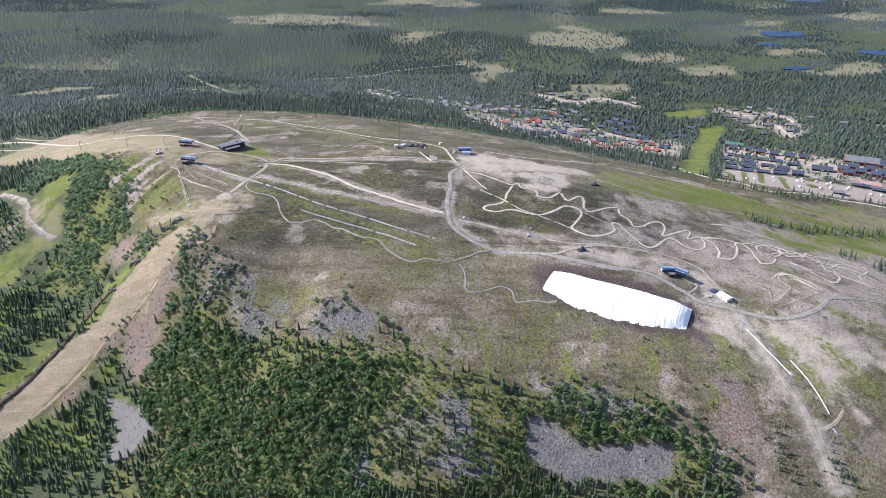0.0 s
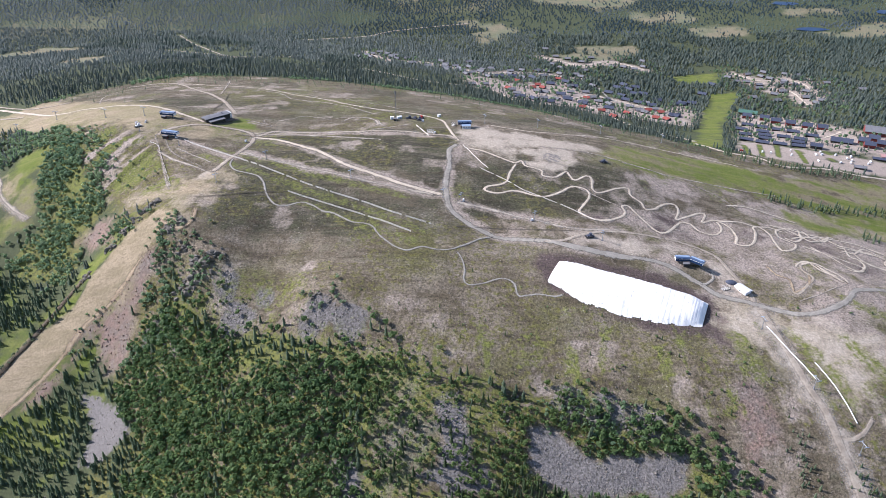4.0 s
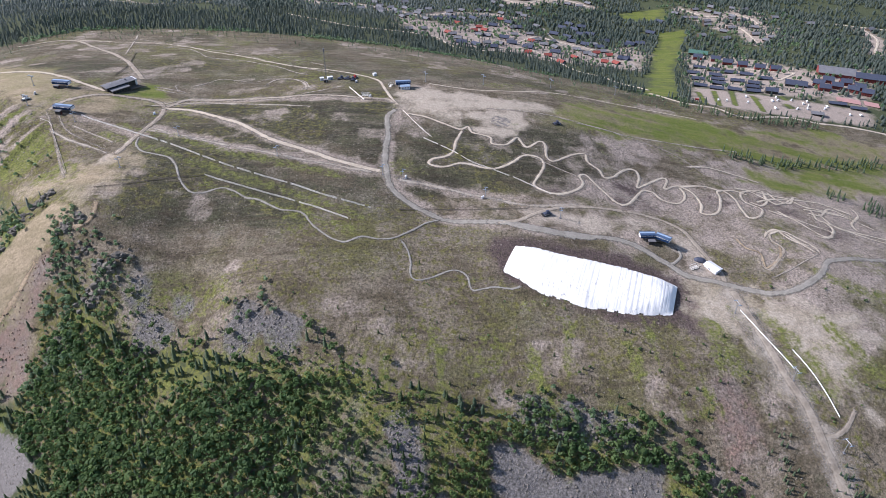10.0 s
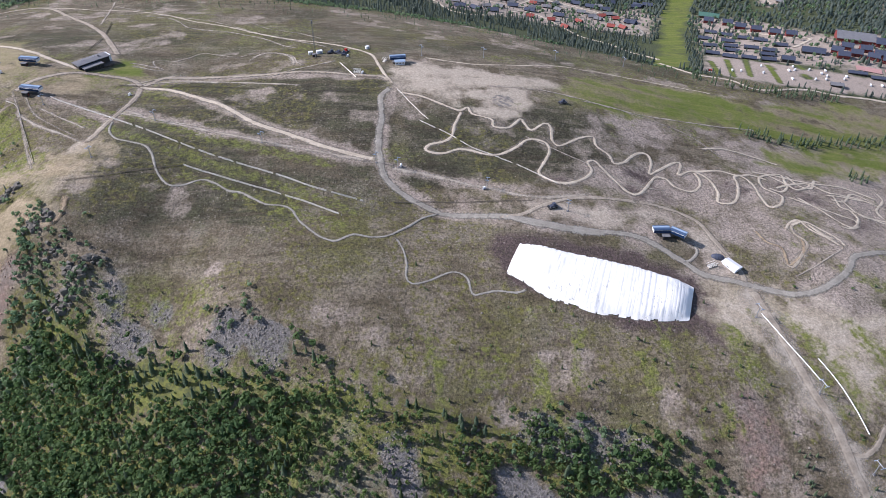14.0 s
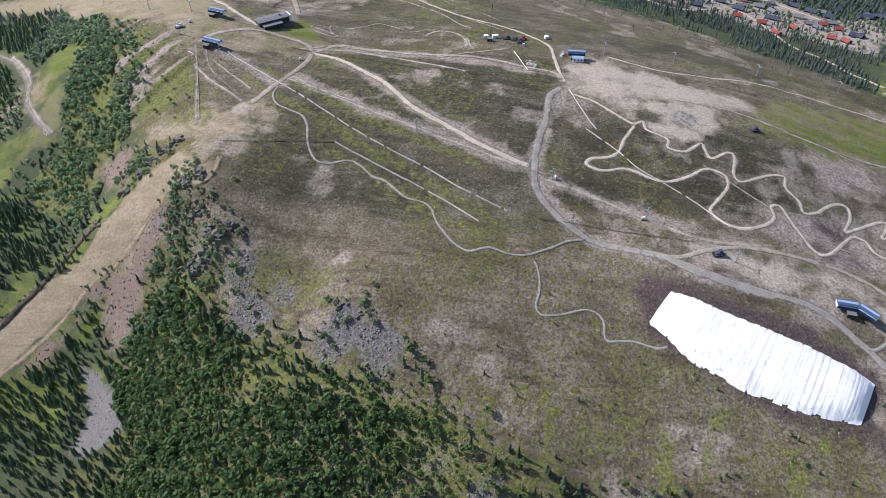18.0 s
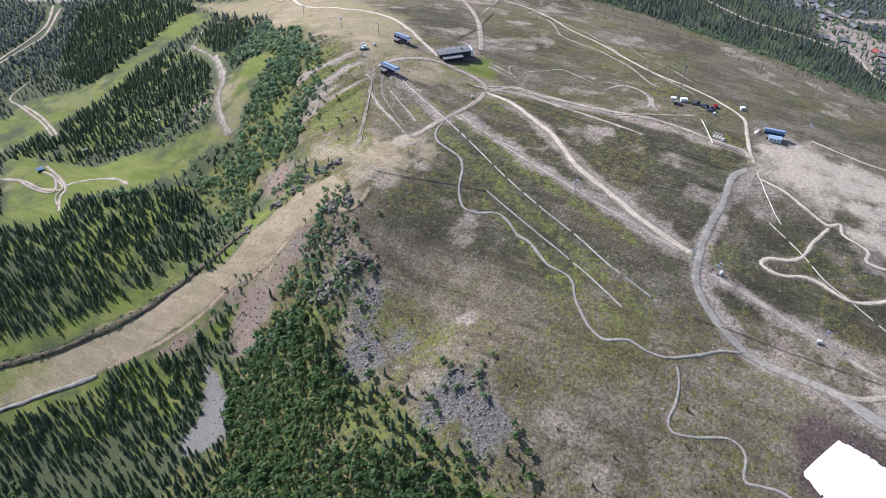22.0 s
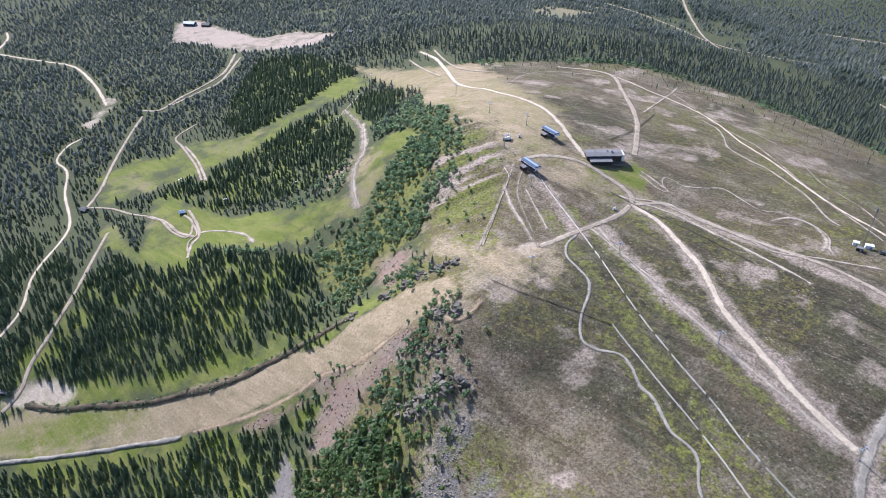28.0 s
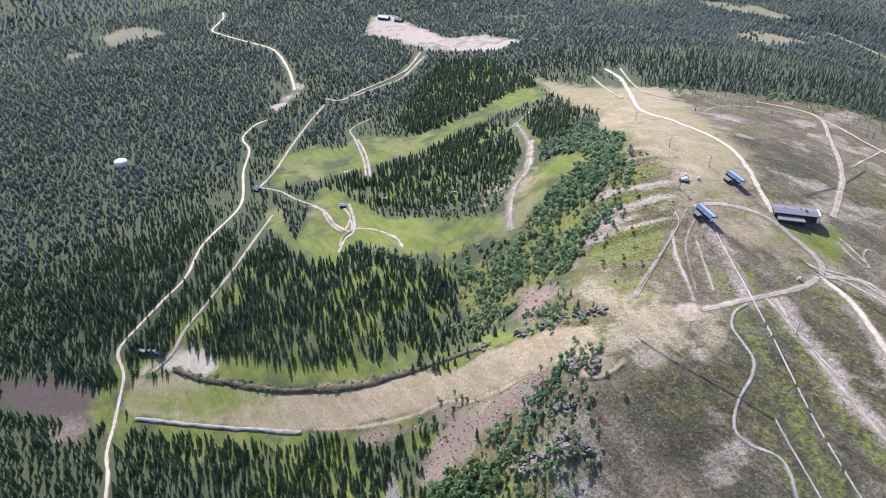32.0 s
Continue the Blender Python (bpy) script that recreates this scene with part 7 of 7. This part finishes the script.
near_rows = np.argsort(np.hypot(x - 20, y - 350) + 400 * (v < 0.25))
lone = np.zeros(len(x), bool)
lone[near_rows[:420]] = True
wood("birch_slope", "birch scrub on the stony front slope", "thicket", BIRCH, *[q[leafy & ~lone] for q in (x, y, 2.1 + 4.6 * v ** 1.3)], (1.1 + 0.35 * u)[leafy & ~lone], M_BIRCH_SLOPE, 3)
wood("spruce_slope", "thin spruces on the stony front slope", "forest", SPRUCE, *[q[~leafy & ~lone] for q in (x, y, 3.5 + 5.5 * v)], (0.95 + 0.3 * u)[~leafy & ~lone], M_SPRUCE_NEAR, 4)
bx, by, bu, bv = scatter(-240, 320, 290, 440, 2.7, 33)
keep = (areas("birch_front birch_mid", bx, by, 16) * 0.30 > bu + 0.25 * (fbm(bx, by, 18, 66) - 0.5)) & ~clear_at(bx, by)
bx, by, bu, bv = pick(keep, bx, by, bu, bv)
wood("low_bushes", "low green willow bushes on the front slope", "bushes", BUSH, bx, by, 0.8 + 1.4 * bv, 1.5 + 0.6 * bu, M_BIRCH_SLOPE, 34)


# the dark brushy berm along the ski run
c = along([(-459, 340), (-434, 354), (-414, 369), (-374, 397), (-355, 415), (-336, 432), (-314, 456), (-298, 473), (-280, 486)], 1.3)
rs = np.random.RandomState(4)
wood("berm_brush", "dark brush on the berm of the ski run", "bushes", BUSH, c[:, 0] + rs.normal(0, 1.3, len(c)), c[:, 1] + rs.normal(0, 1.3, len(c)),
     1.2 + 1.2 * rs.rand(len(c)), 1.5 + rs.rand(len(c)), M_SPRUCE_NEAR, 35)
# willows along the scarp's upper rim
x, y, u, v = scatter(-440, -200, 470, 800, 4.2, 36)
d = inside(ZONE["bare"], x, y)
keep = (d > -25) & (d < 45) & ~clear_at(x, y) & (u < 0.2 * smooth(-25, 15, d)) & (areas("birch_scarp meadow_a", x, y, 1) < 0.5)
x, y, u, v = pick(keep, x, y, u, v)
wood("rim_willows", "low willows along the rim of the scarp", "bushes", BIRCH, x, y, 1.5 + 2.5 * v, 1.2 + 0.4 * u, M_BIRCH, 36)


# the nearest trees one by one
def mesh_of(name, shape, scale, material):
    sv, sf = shape
    return fill_mesh(name, sv * np.array(scale), sf, [material])


def trunk_mesh(h, r, branches, rng):
    bm = bmesh.new()
    tube(bm, (0, 0, -0.3), (0, 0, h), r, r * 0.25, 6)
    for k in range(branches):
        a, z0 = rng.uniform(0, 6.28), h * rng.uniform(0.3, 0.8)
        ln = h * 0.22
        tube(bm, (0, 0, z0), (ln * math.cos(a), ln * math.sin(a), z0 + ln * 0.7), r * 0.35, r * 0.1, 4)
    me = bpy.data.meshes.new("trunk")
    bm.to_mesh(me)
    bm.free()
    me.materials.append(M_BARK)
    return me


_r = random.Random(5)
KINDS = []
for k in range(4):
    KINDS.append(("birch", "young green birch on the stony slope", mesh_of("crown", leafy_shape(60, _r, 0.15), (1, 1, 1), M_BIRCH_ONE), trunk_mesh(0.72, 0.022, 5, _r), "birches on the slope"))
for k in range(4):
    KINDS.append(("spruce", "slender dark green spruce on the stony slope", mesh_of("crown", spruce_shape(9, 6, _r, 0.17), (1, 1, 1), M_SPRUCE_ONE), trunk_mesh(0.9, 0.02, 0, _r), "spruces on the slope"))


def single_tree(kind, x, y, h, wide, turn):
    name, label, crown, trunk, group = kind
    t = thing(name, label, "tree", group, pose(x, y, height(x, y) - 0.05, 0, 0, turn))
    t.scale = (h * wide, h * wide, h)
    for n, me in (("crown", crown), ("trunk", trunk)):
        o = new(n, me)
        o.parent = t


_fx, _fy, _fv, _fl = FRONT
for i in np.nonzero(lone)[0]:
    kind = KINDS[(0 if _fl[i] else 4) + int(_fv[i] * 97) % 4]
    hgt = 2.8 + 3.0 * _fv[i] if _fl[i] else 4.5 + 4.5 * _fv[i]
    single_tree(kind, float(_fx[i]), float(_fy[i]), float(hgt), 1.05 if _fl[i] else 1.0, float(_fv[i] * 3600 % 360))

# stunted spruces strewn over the bare heath
x, y, u, v = scatter(-260, 330, 340, 470, 11, 6)
keep = (area("bare", x, y, 3) > 0.5) & ~clear_at(x, y) & (u < 0.42 * smooth(470, 380, y))
for xx, yy, uu, vv in zip(*pick(keep, x, y, u, v)):
    single_tree(KINDS[4 + int(uu * 999) % 4], float(xx), float(yy), 1.8 + 2.0 * float(vv), 1.25, float(vv * 360))
x, y, u, v = scatter(-480, 320, 720, 1010, 9, 7)
back = area("bare", x, y, 5)
keep = (back > 0.4) & ~clear_at(x, y) & (u < 0.65 * smooth(-110, -10, inside(ZONE["bare"], x, y)))
x, y, u, v = pick(keep, x, y, u, v)
wood("stunted_spruces", "small stunted spruces on the back slope", "trees", SPRUCE_MID, x, y, 2.0 + 2.5 * v, 1.2 + 0.2 * u, M_SPRUCE_NEAR, 7)

# light green willows along the forest edge behind the fell
x, y, u, v = scatter(-480, 330, 760, 1010, 3.6, 17)
d = inside(ZONE["bare"], x, y) + 14 * (vnoise(x, y, 40, 12) - 0.5)
keep = (d > -14) & (d < 16) & ~clear_at(x, y) & (u < 0.75 * smooth(-14, 0, d) * smooth(0.3, 0.55, vnoise(x, y, 60, 13)))
x, y, u, v = pick(keep, x, y, u, v)
wood("edge_willows", "light green willows along the forest edge", "bushes", BUSH, x, y, 1.6 + 2.2 * v, 1.3 + 0.4 * u, M_BIRCH, 18)

# small spruces and birches beside the east slope road
for name_, line, n, kinds in (("spruce", [(200, 338), (200, 323), (202, 300)], 26, SPRUCE), ("birch", [(149, 327), (158, 318), (168, 304)], 60, BIRCH), ("spruce", [(231, 312), (233, 296)], 18, SPRUCE)):
    c = along(line, 1.0)
    rs = np.random.RandomState(n)
    c = c[rs.randint(0, len(c), n)] + rs.normal(0, 3.0 if name_ == "spruce" else 6.0, (n, 2))
    wood("roadside_" + name_, "green " + name_ + " trees beside the east slope road", "trees", kinds, c[:, 0], c[:, 1], 2.2 + 3.0 * rs.rand(n), 1.1 + 0.3 * rs.rand(n),
         M_SPRUCE_NEAR if name_ == "spruce" else M_BIRCH_SLOPE, 70 + n)

# rows and clumps of spruce along the green run
x, y, u, v = scatter(280, 560, 560, 800, 5.0, 8)
near_row = np.minimum(beside([(306, 748), (317, 737), (350, 729), (386, 726), (438, 733)], x, y), beside([(307, 633), (334, 631), (363, 633), (397, 643), (436, 649), (471, 661)], x, y))
keep = (near_row < 7 + 6 * (vnoise(x, y, 25, 3) - 0.4)) & (u < 0.8)
keep |= (np.hypot(x - 379, y - 585) < 9) | (np.hypot(x - 412, y - 566) < 15)
x, y, u, v = pick(keep, x, y, u, v)
wood("spruce_row", "row of spruces beside the green ski run", "trees", SPRUCE_MID, x, y, 5.0 + 4.5 * v, 1.1 + 0.2 * u, M_SPRUCE_NEAR, 8)

# the forest round the fell, thinning out with distance
VILLAGE = "village_a resort"


def open_land(x, y):
    m = bog(x, y, MARSHES) * (0.55 + 1.6 * (fbm(x, y, 60, 403) - 0.3))
    for mx, my, rx, ry in LAKES:
        m = np.maximum(m, smooth(1.3, 0.8, np.hypot((x - mx) / rx, (y - my) / ry) + 1.7 * (fbm(x, y, 110, 55) - 0.5)))
    return np.clip(m, 0, 1)


def near_street(x, y):
    d = np.full(np.shape(x), 1e9)
    for line in STREETS:
        d = np.minimum(d, beside(line, x, y))
    return d < 42 + 30 * (vnoise(x, y, 60, 39) - 0.5)


x, y, u, v = scatter(-1400, 960, 60, 1650, 5.6, 9)
away = np.hypot(x + 100, y - 620)
dens = 0.96 - 0.60 * smooth(0.56, 0.70, fbm(x, y, 130, 91, 4)) - 0.35 * smooth(0.52, 0.66, fbm(x, y, 40, 17))
dens = np.maximum(dens, 0.75 * ((x < -250) & (y < 430)))
dens = dens * np.where(areas(VILLAGE, x, y, 4) > 0.5, 0.36, 1.0) * np.where(near_street(x, y), 0.7, 1.0) * (1 - ((x > -390) & (x < -190) & (y > 540) & (y < 730) & (v > 0.1))) * (1 - open_land(x, y))
keep = (area("bare", x, y, 2) < 0.5) & (areas("spruce_a spruce_b spruce_c spruce_d spruce_e spruce_f birch_scarp birch_gully birch_front birch_mid", x, y, 1) < 0.5)
keep &= ~clear_at(x, y) & (u < dens) & ((y > 250) | (x < -150))
x, y, u, v = pick(keep, x, y, u, v)
slope = (x > -440) & (x < 330) & (y < 500) & ((y > 430) | (x > -150))
keep = ~((x > -640) & (x < -150) & (y < 430) & (y > 190))
x, y, u, v, slope = pick(keep, x, y, u, v, slope)
wood("spruce_foot", "dark spruces at the foot of the slopes", "forest", SPRUCE, *pick(slope, x, y, 4.0 + 6.0 * v, 1.0 + 0.35 * u), M_SPRUCE_NEAR, 19)
x, y, u, v = pick(~slope, x, y, u, v)
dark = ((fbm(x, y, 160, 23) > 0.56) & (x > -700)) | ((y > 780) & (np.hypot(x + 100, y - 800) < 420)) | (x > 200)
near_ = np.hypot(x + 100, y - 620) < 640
# both leaf colours here carry a share of painted haze
for sel, name_, label_, low, more, material_, seed_ in ((dark, "forest_edge", "dark spruce forest round the fell", 4.2, 5.2, M_SPRUCE_HAZED, 9),
                                                       (~dark, "forest", "grey-green pine and birch forest in the valley", 4.0, 3.6, M_PINE_HAZED, 10)):
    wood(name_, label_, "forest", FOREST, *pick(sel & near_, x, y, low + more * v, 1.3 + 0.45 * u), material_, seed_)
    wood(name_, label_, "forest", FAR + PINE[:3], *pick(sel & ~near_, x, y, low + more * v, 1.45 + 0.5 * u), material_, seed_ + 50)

# low olive scrub between the valley trees
x, y, u, v = scatter(-1150, -330, 80, 820, 6.2, 15)
keep = (area("bare", x, y, 2) < 0.5) & ~clear_at(x, y) & (u < 0.15 + 0.75 * smooth(0.42, 0.62, fbm(x, y, 60, 18))) & (areas("birch_scarp spruce_a spruce_c", x, y, 1) < 0.5)
x, y, u, v = pick(keep, x, y, u, v)
wood("forest_scrub", "low olive birch scrub between the forest trees", "bushes", PINE, x, y, 1.8 + 2.6 * v, 1.5 + 0.5 * u, M_SCRUB, 16)


def far_wood(x, y, u, v, low, wide, seed):
    """Far forest in stands: dark spruce in the hollows, grey pine on the heaths, lighter birch by the bogs. Blue haze
    is painted into their leaf colours.
    """
    keep = (u < (0.98 - 0.55 * smooth(0.56, 0.72, fbm(x, y, 260, 91, 4))) * (1 - 0.9 * open_land(x, y)))
    x, y, u, v = pick(keep, x, y, u, v)
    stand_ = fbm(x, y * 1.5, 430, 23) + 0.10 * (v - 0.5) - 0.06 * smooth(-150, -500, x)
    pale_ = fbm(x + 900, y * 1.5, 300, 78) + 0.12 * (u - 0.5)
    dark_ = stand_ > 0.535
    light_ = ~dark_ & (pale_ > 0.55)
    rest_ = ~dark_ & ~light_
    for sel, label, material, tall in ((dark_, "dark far spruce forest, blued for haze", M_FARSPRUCE_HAZED, 1.15), (rest_, "grey far pine forest, blued for haze", M_FARPINE_HAZED, 1.0),
                                       (light_, "light green far birch forest, blued for haze", M_FARBIRCH_HAZED, 0.8)):
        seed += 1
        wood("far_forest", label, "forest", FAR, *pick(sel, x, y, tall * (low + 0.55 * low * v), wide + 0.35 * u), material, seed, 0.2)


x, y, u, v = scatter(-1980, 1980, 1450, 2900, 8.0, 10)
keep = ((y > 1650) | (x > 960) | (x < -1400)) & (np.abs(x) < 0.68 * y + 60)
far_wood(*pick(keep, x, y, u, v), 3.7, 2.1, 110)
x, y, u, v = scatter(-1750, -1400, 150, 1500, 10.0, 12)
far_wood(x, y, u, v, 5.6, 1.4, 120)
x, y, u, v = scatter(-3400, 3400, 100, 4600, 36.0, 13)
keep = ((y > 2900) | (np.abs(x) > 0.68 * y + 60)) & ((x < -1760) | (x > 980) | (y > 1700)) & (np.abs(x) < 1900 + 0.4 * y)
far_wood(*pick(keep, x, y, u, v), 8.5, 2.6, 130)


# ---- rocks ----
def rock_shape(rng):
    bm = bmesh.new()
    bmesh.ops.create_icosphere(bm, subdivisions=1, radius=1)
    for w in bm.verts:
        w.co *= rng.uniform(0.65, 1.15)
        w.co.z *= 0.7
    bm.verts.ensure_lookup_table()
    vs = np.array([tuple(w.co) for w in bm.verts])
    bm.faces.ensure_lookup_table()
    fs = np.array([[w.index for w in f.verts] for f in bm.faces])
    bm.free()
    return vs, fs


_r = random.Random(3)
ROCKS = [rock_shape(_r) for _ in range(6)]


def rocks(name, label, zones, step, lo, hi, material, seed, fill=0.8, box_=(-300, 260, 290, 540)):
    x, y, u, v = scatter(*box_, step, seed)
    keep = (areas(zones, x, y, 6) > 0.2 + 0.6 * fbm(x, y, 7, seed)) & (u < fill)
    x, y, u, v = pick(keep, x, y, u, v)
    wood(name, label, "rocks", ROCKS, x, y, lo + (hi - lo) * v ** 3, 0.9 + 0.6 * u, material, seed)


rocks("scree_stones", "grey angular scree stones", "scree_a scree_d scree_e scree_g scree_f", 1.5, 0.15, 0.75, M_ROCK, 41)
rocks("ledge_slabs", "pale rock slabs on the rim of the fell", "ledges", 4.2, 0.3, 1.0, M_ROCK, 47, 0.5, (-420, -180, 500, 740))
_qk = np.nonzero((SCREE_SPOTS > 0.45) & (gx > -260) & (gx < 240) & (gy < 520))[0]
_rs = np.random.RandomState(48)
_qk = np.repeat(_qk, 4)
_sx, _sy = gx[_qk] + _rs.uniform(-1.7, 1.7, len(_qk)), gy[_qk] + _rs.uniform(-1.7, 1.7, len(_qk))
wood("scree_stones", "grey broken stones below the rim", "rocks", ROCKS, _sx, _sy, 0.15 + 0.7 * _rs.rand(len(_qk)) ** 3, 0.9 + 0.6 * _rs.rand(len(_qk)), M_ROCK, 49)
rocks("red_stones", "red-brown broken stones", "red_a red_b red_c", 1.6, 0.2, 1.0, M_REDROCK, 42, 0.7)
x, y, u, v = scatter(-260, 300, 300, 480, 3.0, 43)
keep = (u < 0.12 * smooth(470, 390, y) + 0.35 * areas("birch_front birch_mid", x, y, 10) * smooth(0.48, 0.6, fbm(x, y, 34, 71))) & ~clear_at(x, y)
x, y, u, v = pick(keep, x, y, u, v)
wood("heath_stones", "grey stones strewn over the slope", "rocks", ROCKS, x, y, 0.15 + 0.8 * v ** 3, 0.9 + 0.6 * u, M_STONE, 44)
x, y, u, v = scatter(-300, 330, 400, 720, 3.2, 45)
keep = (u < 0.55 * smooth(0.42, 0.6, fbm(x, y, 26, 76))) & (area("bare", x, y, 2) > 0.5) & ~clear_at(x, y)
x, y, u, v = pick(keep, x, y, u, v)
wood("heath_stones", "pale stones strewn over the summit heath", "rocks", ROCKS, x, y, 0.10 + 0.34 * v ** 3, 1.0 + 0.8 * u, M_STONE, 46)


def crag(x, y, blocks, spread, size, seed, material=M_CRAG, label="dark jointed rock crag on the slope"):
    c = thing("crag", label, "crag", "crags", pose(x, y, height(x, y)))
    rng = random.Random(seed)
    for k in range(int(blocks * 1.5)):
        bm = bmesh.new()
        bmesh.ops.create_cube(bm, size=1)
        bmesh.ops.bevel(bm, geom=list(bm.edges), offset=0.14, segments=1, affect="EDGES")
        for w in bm.verts:
            w.co += Vector((rng.uniform(-0.13, 0.13), rng.uniform(-0.13, 0.13), rng.uniform(-0.13, 0.13)))
        dx, dy = rng.gauss(0, spread * 0.6), rng.gauss(0, spread * 0.42)
        s = size * rng.uniform(0.3, 1.0) ** 1.2
        dz = height(x + dx, y + dy) - height(x, y)
        moved(bm, pose(dx, dy, dz + s * 0.12, rng.uniform(-18, 18), rng.uniform(-18, 18), rng.uniform(0, 180)) @ Matrix.Diagonal((s * rng.uniform(0.8, 1.3), s * 0.8, s * rng.uniform(0.6, 1.2), 1)))
        part("boulder", bm, material, c)


for _k, (_x, _y, _b, _s, _z) in enumerate(((-169, 464, 26, 6, 3.6), (-177, 452, 24, 6, 3.4), (-160, 471, 14, 5, 3.0), (-200, 497, 18, 5, 3.4), (-192, 503, 12, 4, 3.0),
                                          (-186, 480, 14, 6, 2.6), (-84, 427, 8, 3, 2.2), (-70, 425, 8, 5, 1.6), (72, 353, 16, 7, 2.4), (90, 346, 18, 7, 2.6), (110, 342, 12, 6, 2.2), (40, 350, 10, 7, 1.8))):
    crag(_x, _y, _b, _s, _z, 100 + _k)
for _k, (_x, _y) in enumerate(((-241, 514), (-236, 521), (-229, 528), (-223, 533), (-268, 491), (-250, 505))):
    crag(_x, _y, 16, 4.0, 2.8, 140 + _k, M_CRAG, "broken dark rock face above the ski run")

# birches and willows growing between the crags, and green leafy trees among the village houses
def crag_growth():
    rng = np.random.RandomState(61)
    px, py = [], []
    for cx, cy, n in ((-256, 452, 26), (-172, 458, 60), (-197, 500, 40), (-186, 482, 40), (-76, 424, 26), (75, 350, 40), (100, 343, 50), (-248, 520, 60), (-300, 600, 50), (-330, 630, 50)):
        px.append(cx + rng.normal(0, 10, n))
        py.append(cy + rng.normal(0, 7, n))
    px, py = np.concatenate(px), np.concatenate(py)
    wood("crag_birches", "small green birches growing between crags", "bushes", BIRCH, px, py, 1.6 + 2.4 * rng.rand(len(px)), 1.2 + 0.3 * rng.rand(len(px)), M_BIRCH, 62)


crag_growth()
x, y, u, v = scatter(-160, 700, 760, 1480, 9.0, 63)
keep = ((areas(VILLAGE, x, y, 30) > 0.3) | near_street(x, y) | ((x > 480) & (y > 1020) & (y < 1300))) & ~clear_at(x, y) & (u < 0.35)
x, y, u, v = pick(keep, x, y, u, v)
wood("village_birches", "leafy green birches among the village houses", "trees", BUSH, x, y, 4.0 + 4.0 * v, 1.0 + 0.3 * u, M_BIRCH, 64)
x, y, u, v = scatter(-440, -290, 500, 730, 3.6, 65)
keep = (area("bare", x, y, 2) < 0.5) & (areas("spruce_a spruce_c spruce_e birch_scarp", x, y, 1) < 0.5) & ~clear_at(x, y) & (u < 0.25 + 0.7 * smooth(0.4, 0.6, fbm(x, y, 30, 66)))
x, y, u, v = pick(keep, x, y, u, v)
wood("birch_thicket", "green birch thicket below the ledges", "thicket", BUSH, x, y, 2.2 + 3.0 * v, 1.2 + 0.4 * u, M_BIRCH, 66)
